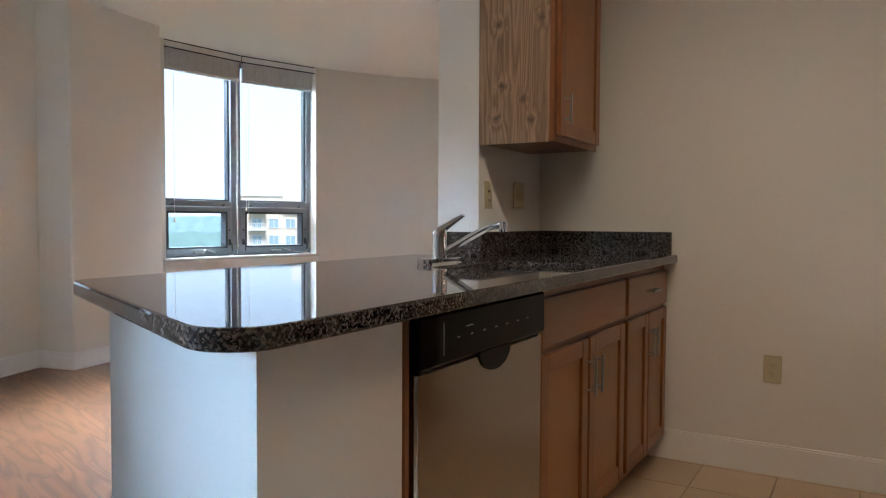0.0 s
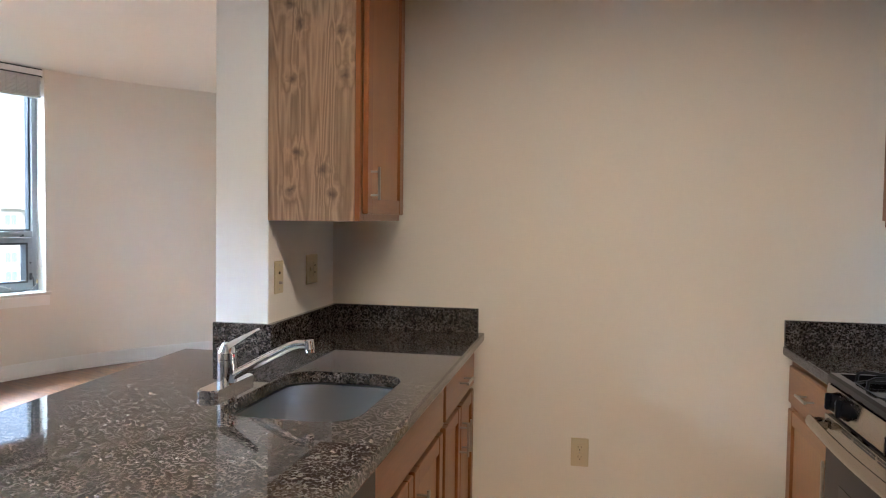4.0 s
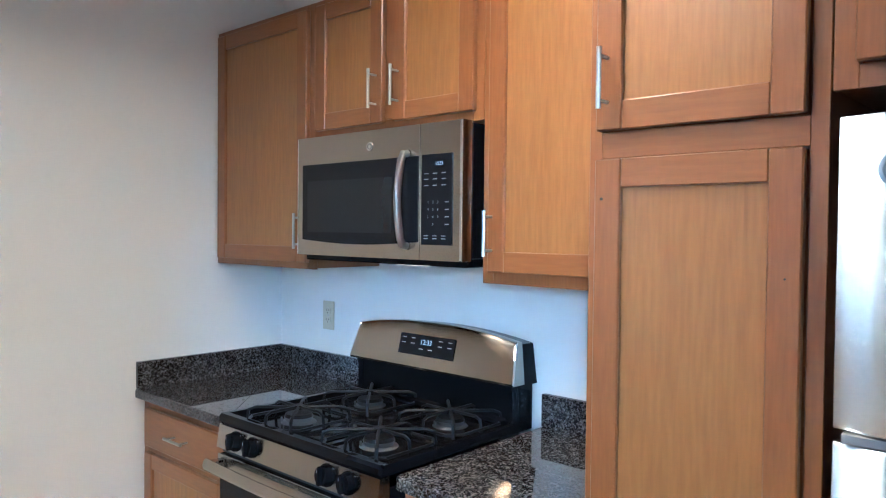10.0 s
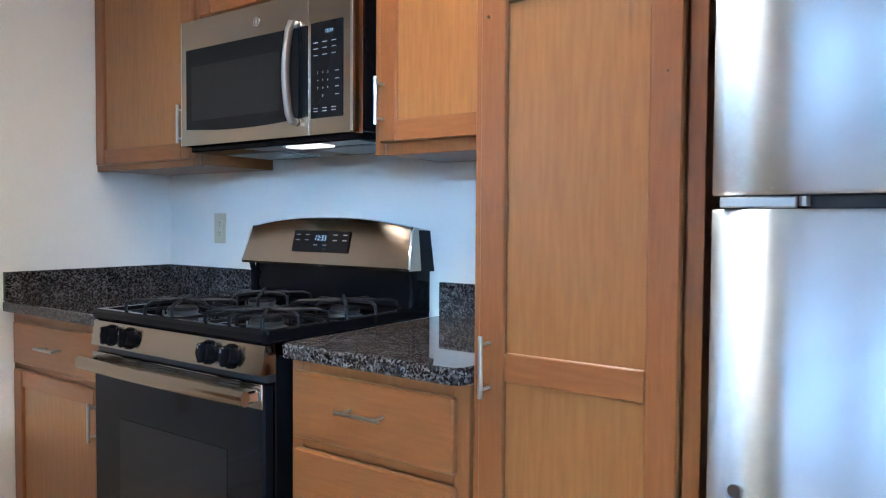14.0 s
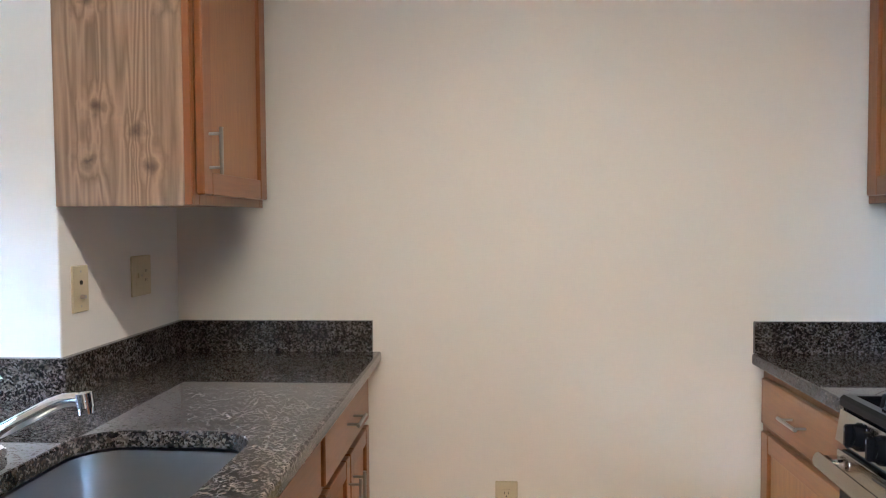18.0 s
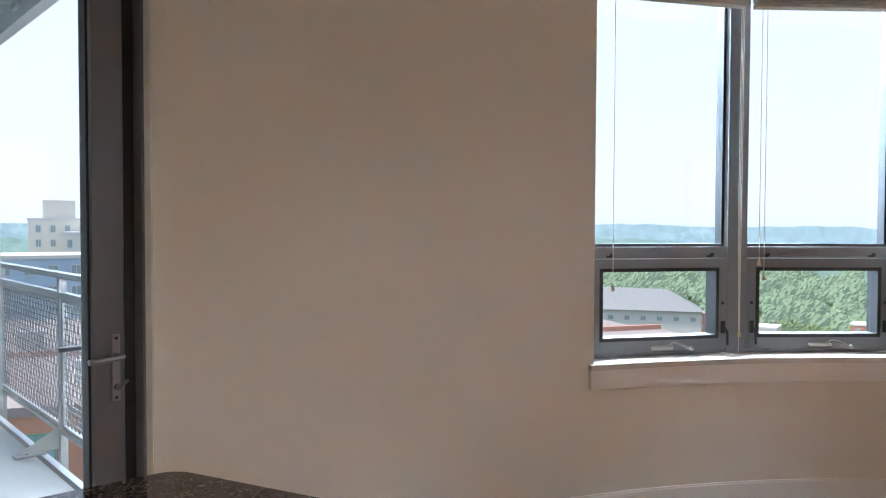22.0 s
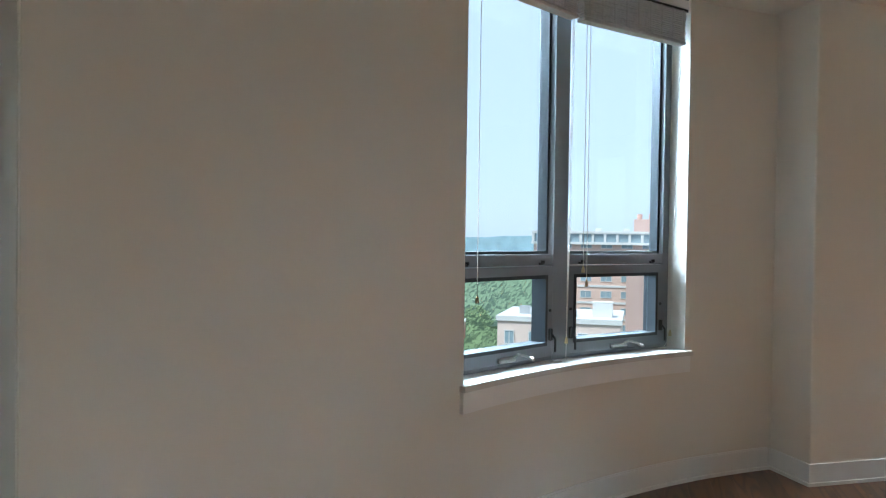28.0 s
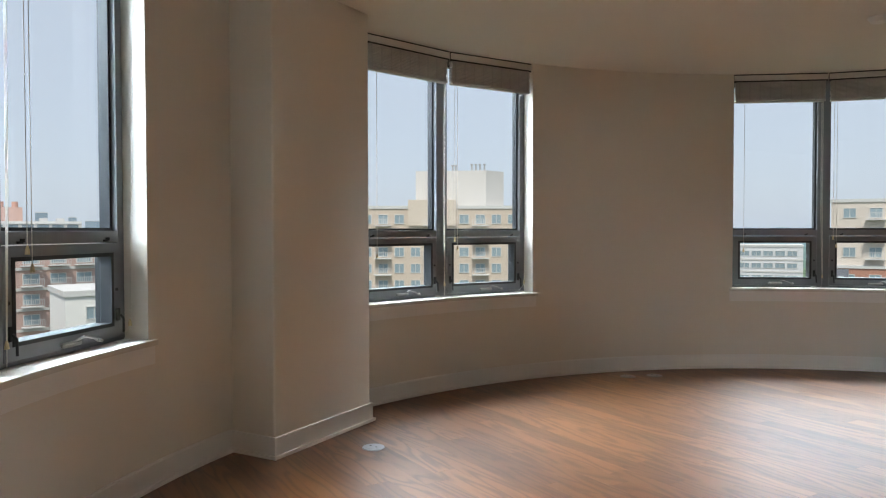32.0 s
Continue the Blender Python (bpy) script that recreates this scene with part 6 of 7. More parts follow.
# ---- outlets and switches ----
def wall_plate(name, at, nrm, along, kind_of, label, width=0.072, height=0.118):
    """An ivory wall plate; kind_of: duplex outlet, cable jack and switch, or switch."""
    n, u = Vector(nrm), Vector(along)
    m = Matrix(((u.x, 0, n.x, at[0]), (u.y, 0, n.y, at[1]), (u.z, 1, n.z, at[2]), (0, 0, 0, 1)))
    t = thing(name, label, "outlet", at, "wall plates")
    bm = bmesh.new()
    add_box(bm, (-width / 2, -height / 2, 0.0), (width / 2, height / 2, 0.006), 0.0025, m)
    p = part("plate", bm, M_PLATE, t)
    if kind_of == "duplex":
        for s in (0.0195, -0.0195):
            bm = bmesh.new()
            add_prism(bm, rounded([(-0.0165, s - 0.014), (0.0165, s - 0.014), (0.0165, s + 0.014), (-0.0165, s + 0.014)], (0.008,) * 4, 3), 0.0055, 0.0085)
            bmesh.ops.transform(bm, matrix=m, verts=bm.verts)
            r = part("receptacle", bm, M_PLATE, p)
            for dx in (-0.0062, 0.0062):
                bm = bmesh.new()
                add_box(bm, (dx - 0.001, s - 0.001, 0.008), (dx + 0.001, s + 0.007, 0.0089), 0, m)
                part("slot", bm, M_SLOT, r)
            bm = bmesh.new()
            add_cyl(bm, (0, s - 0.008, 0.008), (0, s - 0.008, 0.0089), 0.0025, 8)
            bmesh.ops.transform(bm, matrix=m, verts=bm.verts)
            part("slot", bm, M_SLOT, r)
    elif kind_of == "jack":
        bm = bmesh.new()
        add_cyl(bm, (0, 0.016, 0.005), (0, 0.016, 0.0085), 0.0055, 10)
        bmesh.ops.transform(bm, matrix=m, verts=bm.verts)
        part("port", bm, M_SLOT, p)
        bm = bmesh.new()
        add_cyl(bm, (0, -0.02, 0.005), (0, -0.02, 0.019), 0.0055, 10, 0.0045)
        bmesh.ops.transform(bm, matrix=m, verts=bm.verts)
        part("coax_jack", bm, M_NICKEL, p)
    for s in (0.044, -0.044) if kind_of == "jack" else (0.0,):
        bm = bmesh.new()
        add_cyl(bm, (0, s, 0.005), (0, s, 0.0068), 0.003, 8)
        bmesh.ops.transform(bm, matrix=m, verts=bm.verts)
        part("screw", bm, M_NICKEL, p)
    if kind_of == "double":
        for dx in (-0.023, 0.023):
            bm = bmesh.new()
            add_box(bm, (dx - 0.014, -0.03, 0.0055), (dx + 0.014, 0.03, 0.0075), 0.001, m)
            part("switch_insert" if dx < 0 else "receptacle", bm, M_PLATE, p)
        bm = bmesh.new()
        add_box(bm, (-0.028, -0.006, 0.007), (-0.018, 0.010, 0.012), 0.001, m)
        part("toggle", bm, M_PLATE, p)
        for dy in (0.014, -0.014):
            bm = bmesh.new()
            for dx in (-0.005, 0.005):
                add_box(bm, (0.023 + dx - 0.0012, dy - 0.004, 0.0072), (0.023 + dx + 0.0012, dy + 0.004, 0.0079), 0, m)
            part("slot", bm, M_SLOT, p)


wall_plate("outlet", (-0.012, WALL_Y, 0.455), (0, -1, 0), (1, 0, 0), "duplex", "ivory duplex outlet low on the beige wall")
wall_plate("outlet", (WALL_X, 3.406, 1.19), (-1, 0, 0), (0, -1, 0), "duplex", "ivory duplex outlet above the worktop by the range")
wall_plate("cable_plate", (STUB_X, 3.160, 1.195), (1, 0, 0), (0, 1, 0), "jack", "ivory wall plate with a cable jack on the stub wall")
wall_plate("switch_plate", (STUB_X, 3.479, 1.204), (1, 0, 0), (0, 1, 0), "double", "ivory double plate with a switch and an outlet", 0.116)

# ---- kitchen ceiling light, out of view and assumed ----
t = thing("ceiling_light", "unseen long white ceiling light fitting assumed over the kitchen aisle", "ceiling light", (0.12, 2.05, CEIL))
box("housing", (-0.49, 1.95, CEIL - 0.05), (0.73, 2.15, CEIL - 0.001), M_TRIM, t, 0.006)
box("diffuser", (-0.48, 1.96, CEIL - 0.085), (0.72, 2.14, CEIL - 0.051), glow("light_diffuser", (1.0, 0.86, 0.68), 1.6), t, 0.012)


# ---- balcony door ----
DU, DN = Vector((0.983, -0.186, 0)), Vector((-0.186, -0.983, 0))
DM = Matrix(((DU.x, DN.x, 0, -2.085), (DU.y, DN.y, 0, 0.44), (0, 0, 1, 0), (0, 0, 0, 1)))
door = thing("door_1", "closed dark grey metal and glass balcony door", "door", (-1.65, 0.36, 0), kind="structure")


def dbox(name, lo, hi, mat, parent=door, bev=0.002, label=""):
    return box(name, lo, hi, mat, parent, bev, label, m=DM)


dbox("jamb", (-0.10, -0.045, 0), (-0.012, 0.10, 2.36), M_DOORALU)
dbox("jamb", (-0.012, 0.0, 0), (0.026, 0.10, 2.36), M_RUBBER)
dbox("jamb", (0.872, -0.045, 0), (0.952, 0.10, 2.36), M_DOORALU)
dbox("head", (0.026, -0.045, 2.27), (0.872, 0.10, 2.36), M_DOORALU)
dbox("threshold", (0.026, -0.03, 0), (0.872, 0.12, 0.03), M_DOORALU)
leaf = dbox("stile", (0.030, -0.012, 0.035), (0.135, 0.045, 2.265), M_DOORALU, bev=0.004)
dbox("stile", (0.788, -0.012, 0.035), (0.869, 0.045, 2.265), M_DOORALU, bev=0.004)
dbox("top_rail", (0.135, -0.012, 2.16), (0.788, 0.045, 2.265), M_DOORALU)
dbox("bottom_rail", (0.135, -0.012, 0.035), (0.788, 0.045, 0.23), M_DOORALU)
for a, b in ((0.135, 0.143), (0.780, 0.788)):
    dbox("gasket", (a, 0.0, 0.23), (b, 0.04, 2.16), M_RUBBER, bev=0)
g = dbox("pane", (0.143, 0.014, 0.23), (0.780, 0.022, 2.16), M_GLASS, bev=0)
g.visible_shadow = False
pl = dbox("handle_plate", (0.050, -0.020, 0.80), (0.078, -0.0125, 1.012), M_HANDLE, leaf, 0.003, "steel handle plate")
bm = bmesh.new()
add_tube(bm, [(0.064, -0.02, 0.945), (0.064, -0.06, 0.945), (0.085, -0.072, 0.945), (0.175, -0.070, 0.943)], 0.009, 8)
add_tube(bm, [(0.064, 0.045, 0.965), (0.064, 0.09, 0.965), (0.09, 0.10, 0.965), (0.19, 0.098, 0.964)], 0.009, 8)
bmesh.ops.transform(bm, matrix=DM, verts=bm.verts)
part("lever", bm, M_HANDLE, pl, smooth=True)
bm = bmesh.new()
add_cyl(bm, (0.064, -0.012, 0.845), (0.064, -0.032, 0.845), 0.010, 10)
add_tube(bm, [(0.064, -0.034, 0.845), (0.048, -0.045, 0.86), (0.040, -0.045, 0.868)], 0.006, 6)
bmesh.ops.transform(bm, matrix=DM, verts=bm.verts)
part("thumb_turn", bm, M_DOORALU, pl, smooth=True)
for z in (0.812, 1.0):
    bm = bmesh.new()
    add_cyl(bm, (0.064, -0.019, z), (0.064, -0.022, z), 0.005, 8)
    bmesh.ops.transform(bm, matrix=DM, verts=bm.verts)
    part("screw", bm, M_RUBBER, pl)


# ---- balcony ----
BZ = -0.02
RA, RB = Vector((-2.70, 0.06, 0)), Vector((-3.95, -3.40, 0))
RD = (RB - RA).normalized()
RN = Vector((-RD.y, RD.x, 0))
RN = RN if RN.x < 0 else -RN
EA, EB = RA - RN * 0.16 - RD * 0.6, RB - RN * 0.16 + RD * 0.1
bm = bmesh.new()
add_prism(bm, [(EA.x, EA.y), (EB.x, EB.y), (0.2, -4.9), (-0.62, -3.2), (-0.62, 0.24), (-1.15, 0.20), (-2.12, 0.30)], BZ - 0.22, BZ)
part("balcony_floor", bm, M_CONC, None, "pale grey concrete balcony floor", kind="structure", category="floor")
bm = bmesh.new()
add_prism(bm, [(EA.x, EA.y), (EB.x, EB.y), (0.2, -4.9), (-0.62, -3.2), (-0.62, 0.24), (-1.15, 0.20), (-2.12, 0.26)], 2.72, 2.92)
part("balcony_ceiling", bm, M_SOFFIT, None, "patchy grey concrete underside of the balcony above", kind="structure", category="ceiling")
box("wall_balcony", (-1.14, -3.6, BZ), (-0.98, 0.19, 2.72), M_CONC, None, 0, "plain outer wall beside the balcony", kind="structure", category="wall")
RAILM = Matrix(((RD.x, RN.x, 0, RA.x), (RD.y, RN.y, 0, RA.y), (0, 0, 1, 0), (0, 0, 0, 1)))
L = (RB - RA).length
drip = thing("drip_channel", "silver metal channel along the balcony slab edge above", "channel", tuple(RA + Vector((0, 0, 2.6))))
box("channel_web", (-0.4, -0.17, 2.60), (L, -0.155, 2.72), M_LTALU, drip, 0, m=RAILM)
box("channel_flange", (-0.4, -0.154, 2.60), (L, -0.10, 2.612), M_LTALU, drip, 0, m=RAILM)
for s in (1.2, 2.0, 2.8):
    box("clip", (s, -0.20, 2.66), (s + 0.10, -0.171, 2.70), M_GALV, drip, 0.002, m=RAILM)
kerb = thing("edge_channel", "grey steel channel along the balcony floor edge", "channel", tuple(RA))
box("channel_web", (-0.4, -0.10, -0.22), (L, -0.06, -0.055), M_GALV, kerb, 0.002, m=RAILM)
rail = thing("balcony_railing", "galvanised steel balcony railing with woven wire mesh panels", "railing", tuple(RA))


def rbox(name, lo, hi, mat=M_GALV, parent=rail, bev=0.003, label=""):
    return box(name, lo, hi, mat, parent, bev, label, m=RAILM)


rbox("top_rail", (-0.3, -0.03, 1.035), (L, 0.03, 1.07))
rbox("second_rail", (-0.3, -0.02, 0.915), (L, 0.02, 0.95))
rbox("bottom_rail", (-0.3, -0.02, 0.085), (L, 0.02, 0.115))
POSTS = (0.70, 1.86, 3.42)
for s in POSTS:
    rbox("post", (s - 0.022, -0.022, -0.20), (s + 0.022, 0.022, 1.035))
    foot = rbox("bracket", (s - 0.035, -0.27, BZ + 0.001), (s + 0.035, -0.10, BZ + 0.014))
    bm = bmesh.new()
    vs = [(s - 0.006, -0.26, BZ + 0.014), (s - 0.006, -0.022, BZ + 0.014), (s - 0.006, -0.022, 0.13)]
    a = [bm.verts.new(v) for v in vs]
    b = [bm.verts.new((v[0] + 0.012, v[1], v[2])) for v in vs]
    bm.faces.new(a)
    bm.faces.new(b)
    for i in range(3):
        bm.faces.new((a[i], a[(i + 1) % 3], b[(i + 1) % 3], b[i]))
    bmesh.ops.transform(bm, matrix=RAILM, verts=bm.verts)
    part("gusset", bm, M_GALV, foot)
    for ds in (-0.02, 0.02):
        bm = bmesh.new()
        add_cyl(bm, (s + ds, -0.20, BZ + 0.014), (s + ds, -0.20, BZ + 0.03), 0.009, 6)
        bmesh.ops.transform(bm, matrix=RAILM, verts=bm.verts)
        part("bolt", bm, M_GALV, foot)
edges = (-0.3, *POSTS, L)
for s0, s1 in zip(edges, edges[1:]):
    bm = bmesh.new()
    add_ring(bm, (s0 + 0.03, 0.118), (s1 - 0.03, 0.912), 0.022, 1, -0.012, 0.012)
    bmesh.ops.transform(bm, matrix=RAILM, verts=bm.verts)
    fr = part("panel_frame", bm, M_GALV, rail)
    bm = bmesh.new()
    n = int((s1 - s0 - 0.1) / 0.0345)
    for k in range(1, n):
        x = s0 + 0.05 + (s1 - s0 - 0.1) * k / n
        add_tube(bm, [(x, (0.003 if (j + k) % 2 else -0.003), 0.14 + 0.0765 * j) for j in range(11)], 0.0030, 4)
    for k in range(1, 22):
        z = 0.14 + 0.765 * k / 22
        add_box(bm, (s0 + 0.05, -0.0026, z - 0.0026), (s1 - 0.05, 0.0026, z + 0.0026))
    bmesh.ops.transform(bm, matrix=RAILM, verts=bm.verts)
    part("wire_mesh", bm, M_WIRE, fr, "woven galvanised wire mesh", kind="stuff")

# glazed partition across the balcony
PU = Vector((-0.950, 0.312, 0))
PN = Vector((-0.312, -0.950, 0))
PM = Matrix(((PU.x, PN.x, 0, -3.053), (PU.y, PN.y, 0, -3.285), (0, 0, 1, 0), (0, 0, 0, 1)))
screen = thing("balcony_partition", "silver framed partition of tinted glass panels on the balcony", "partition", (-3.05, -3.28, BZ))


def pbox(name, lo, hi, mat=M_LTALU, parent=screen, bev=0.003):
    return box(name, lo, hi, mat, parent, bev, m=PM)


pbox("corner_post", (0.665, -0.05, BZ), (0.765, 0.06, 2.72))
pbox("head", (-1.65, -0.03, 2.635), (0.665, 0.05, 2.72))
pbox("base", (-1.65, -0.04, BZ), (0.665, 0.05, 0.035))
for c0, c1 in ((0.0, 0.583), (-0.86, -0.125), (-1.60, -0.985)):
    fr = pbox("stile", (c0 - 0.05, -0.025, 0.036), (c0, 0.04, 2.634))
    pbox("stile", (c1, -0.025, 0.036), (c1 + 0.05, 0.04, 2.634))
    for z0, z1 in ((0.036, 0.10), (0.715, 0.775), (1.17, 1.25), (2.572, 2.634)):
        r = pbox("rail", (c0, -0.025, z0), (c1, 0.04, z1))
        if z0 < 2:
            for s in (c0 + 0.07, c1 - 0.07):
                pbox("drain_slot", (s - 0.026, -0.0285, (z0 + z1) / 2 - 0.009), (s + 0.026, -0.0245, (z0 + z1) / 2 + 0.009), M_RUBBER, r, 0)
    for z0, z1 in ((0.10, 0.715), (0.775, 1.17), (1.25, 2.572)):
        g = pbox("pane", (c0, 0.004, z0), (c1, 0.012, z1), M_TINT, bev=0)
        g.visible_shadow = False
    pbox("filler", (c1 + 0.0505, -0.015, 0.036), (c1 + 0.0745 if c1 < 0 else 0.664, 0.03, 2.634))

# brick wall of the building beyond the partition
M_BRICK = material("brown_brick", (0.42, 0.26, 0.20), 0.85, var=0.25, scale=6, bump=0.3, bump_scale=90)
M_BAND = material("slate_blue_brick_band", (0.20, 0.25, 0.30), 0.8, var=0.2, scale=6, bump=0.3, bump_scale=90)
M_MORTAR = material("mortar", (0.30, 0.25, 0.22), 0.95, var=0.1)
neighbour = thing("brick_wall_beyond", "brown brick wall with slate blue bands beyond the partition", "wall", (-2.9, -4.6, BZ), kind="structure")
BM = Matrix(((PU.x, PN.x, 0, -3.053 + PN.x * 1.25), (PU.y, PN.y, 0, -3.285 + PN.y * 1.25), (0, 0, 1, 0), (0, 0, 0, 1)))
box("backing", (-2.2, 0.012, -1.0), (0.75, 0.3, 3.4), M_MORTAR, neighbour, 0, m=BM)
bm, bb = bmesh.new(), bmesh.new()
rng = random.Random(5)
for r in range(44):
    z = -0.3 + r * 0.076
    if r % 6 == 5:
        add_box(bb, (-2.2, -0.012, z), (0.75, 0.013, z + 0.068))
        continue
    for k in range(14):
        x = -2.2 + k * 0.213 + (0.106 if r % 2 else 0)
        add_box(bm, (x, rng.uniform(-0.003, 0.003), z), (min(0.75, x + 0.203), 0.013, z + 0.066))
for b_, name, mat in ((bm, "bricks", M_BRICK), (bb, "brick_band", M_BAND)):
    bmesh.ops.transform(b_, matrix=BM, verts=b_.verts)
    part(name, b_, mat, neighbour, kind="stuff")


# ---- town and woods far below ----
GROUND = -42.0
VIEW = Vector((-1.0, 1.3, 1.3))
M_LAND = material("wooded_ground", (0.055, 0.085, 0.035), 0.95, var=0.5, scale=0.02, bump_scale=0.15)
bm = bmesh.new()
bmesh.ops.create_circle(bm, cap_ends=True, segments=64, radius=4500)
bmesh.ops.translate(bm, verts=bm.verts, vec=(0, 0, GROUND))
part("ground", bm, M_LAND, None, "wooded ground far below reaching to the horizon", kind="structure", category="ground")

M_PANE = material("far_window_glass", (0.26, 0.34, 0.38), 0.12, var=0.3, scale=0.3)
M_FARTRIM = material("far_white_trim", (0.58, 0.58, 0.57), 0.7, var=0.08, scale=0.5)


def facade(name, label, az, dist, width, z_top, color, storey=3.1, bay=3.2, depth=14.0, turn_by=0.0, rows=7, win=(1.7, 1.6), trim=None, balconies=(), bands=None, z_bottom=None, flat_roof=None, group="far buildings"):
    """A far building: body, parapet, floor bands, and windows with frames as objects of their own."""
    c = VIEW + Vector((math.cos(radians(az)), math.sin(radians(az)), 0)) * dist
    n = Vector((VIEW.x - c.x, VIEW.y - c.y, 0)).normalized()
    n = Matrix.Rotation(radians(turn_by), 3, "Z") @ n
    u = Vector((-n.y, n.x, 0))
    m = Matrix(((u.x, -n.x, 0, c.x), (u.y, -n.y, 0, c.y), (0, 0, 1, 0), (0, 0, 0, 1)))
    zb = GROUND if z_bottom is None else z_bottom
    t = thing(name, label, "building", m=m @ Matrix.Translation((0, 0, zb)), group=group)
    mat = material(name + "_wall", color, 0.85, var=0.10, scale=0.25, bump_scale=3)
    hw, top = width / 2, z_top - zb
    box("wall", (-hw, 0, 0), (hw, depth, top), mat, t, 0)
    box("roof", (-hw - 0.15, -0.15, top), (hw + 0.15, depth + 0.15, top + 0.5), flat_roof or M_FARTRIM, t, 0)
    nb = max(1, int(width / bay))
    off = -(nb - 1) * bay / 2
    shared = None
    for r in range(rows):
        z = top - 0.9 - storey * r - win[1]
        if z < 1:
            break
        if bands:
            box("floor_band", (-hw - 0.05, -0.12, z - (storey - win[1]) / 2 - 0.2), (hw + 0.05, 0, z - (storey - win[1]) / 2 + 0.2), bands, t, 0)
        for k in range(nb):
            x = off + k * bay
            if shared is None:
                bm = bmesh.new()
                add_ring(bm, (-win[0] / 2, 0), (win[0] / 2, win[1]), 0.09, 1, -0.10, 0.02)
                add_box(bm, (-0.04, -0.08, 0.09), (0.04, 0.0, win[1] - 0.09))
                fm = mesh_of("window", bm, trim or M_FARTRIM)
                bm = bmesh.new()
                add_box(bm, (-win[0] / 2 + 0.09, -0.045, 0.09), (win[0] / 2 - 0.09, -0.02, win[1] - 0.09))
                pm = mesh_of("pane", bm, M_PANE)
                shared = (fm, pm)
            w = new("window", shared[0])
            w.parent, w.location = t, (x, 0, z)
            p = new("pane", shared[1])
            p.parent = w
            if k in balconies:
                bm = bmesh.new()
                add_box(bm, (x - 1.35, -1.3, z - 0.35), (x + 1.35, 0, z - 0.2))
                add_box(bm, (x - 1.35, -1.3, z + 0.75), (x + 1.35, -1.24, z + 0.82))
                for j in range(10):
                    add_box(bm, (x - 1.33 + j * 0.294, -1.29, z - 0.2), (x - 1.27 + j * 0.294, -1.25, z + 0.75))
                part("balcony", bm, M_FARTRIM, t)
    return t, m, top


TAN, SALMON, BROWN, WHITE, CREAM, RED = (0.55, 0.47, 0.39), (0.60, 0.44, 0.37), (0.46, 0.33, 0.29), (0.74, 0.74, 0.72), (0.66, 0.64, 0.58), (0.42, 0.22, 0.16)
t, m, top = facade("tan_apartment_house", "tan apartment house with white balconies and blue windows", 130.0, 118, 28, 4.75, TAN, 2.65, 2.62, rows=8, win=(1.6, 1.55), balconies=(1, 4, 7), bands=None)
box("raised_parapet", (-5.1, -0.35, top - 2.7), (2.65, 10, top + 1.45), material("tan_light", (0.60, 0.53, 0.45), 0.85, var=0.08, scale=0.3), t, 0)
bm = bmesh.new()
add_prism(bm, [(-4.1, 8), (7.9, 6), (11.2, 9.5), (11.2, 18), (-4.1, 18)], top, top + 6.7)
part("penthouse", bm, material("penthouse_wall", (0.56, 0.55, 0.53), 0.85, var=0.06, scale=0.2), t)
for px, h in ((2.3, 0.9), (2.8, 0.9), (5.6, 1.1), (6.3, 1.1), (7.0, 1.1), (7.8, 1.1)):
    v = cyl("roof_vent", (px, 8.5, top + 6.7), (px, 8.5, top + 6.7 + h), 0.16, M_GALV, t, 8)
    cyl("vent_cap", (px, 8.5, top + 6.7 + h), (px, 8.5, top + 6.9 + h), 0.26, M_GALV, v, 8)
t, m, top = facade("salmon_brick_house", "salmon brick high-rise with a white glazed top storey", 162.6, 135, 30, 1.9, SALMON, 3.0, 3.6, rows=8, win=(2.0, 1.3), bands=M_FARTRIM)
box("top_slab", (-15.4, -0.7, top + 0.5), (15.4, 1.0, top + 0.95), M_FARTRIM, t, 0)
box("top_sill", (-15.4, -0.6, top - 1.5), (15.4, 0.0, top - 1.05), M_FARTRIM, t, 0)
for k in range(15):
    box("top_column", (-15.3 + k * 2.16, -0.6, top - 1.05), (-14.85 + k * 2.16, -0.1, top + 0.5), M_FARTRIM, t, 0)
    if k < 14:
        box("top_window", (-14.85 + k * 2.16, -0.3, top - 1.05), (-13.14 + k * 2.16, -0.2, top + 0.4), M_PANE, t, 0)
box("stair_tower", (3.1, 5, top), (7.2, 11, top + 3.3), material("stair_tower_brick", (0.52, 0.36, 0.31), 0.85, var=0.08, scale=0.3), t, 0)
for px in (4.1, 6.2):
    cyl("chimney", (px, 7, top + 3.3), (px, 7, top + 4.3), 0.5, material("chimney_brick", (0.52, 0.32, 0.26), 0.9), t, 10)
for px in (-9.5, -4.0, 1.0, 9.5, 12.0):
    box("roof_unit", (px, 3, top + 0.5), (px + 1.2, 4.2, top + 1.5), M_FARTRIM, t, 0)
facade("brown_balcony_house", "brown brick high-rise with rows of balconies", 157.6, 120, 11.5, -1.0, BROWN, 2.9, 3.6, rows=12, win=(2.2, 1.5), balconies=(0, 1, 2), bands=M_FARTRIM, turn_by=18)
facade("white_low_house", "low white rendered building with a flat roof", 155.5, 72, 4.6, -4.5, WHITE, 3.4, 2.6, depth=9, rows=2, win=(1.4, 1.2), turn_by=10)
t, m, top = facade("pink_low_house", "low pink rendered building with white plant on its roof", 167.0, 72, 12.0, -6.9, (0.64, 0.52, 0.46), 3.2, 2.4, depth=10, rows=3, win=(1.0, 1.4), turn_by=-6)
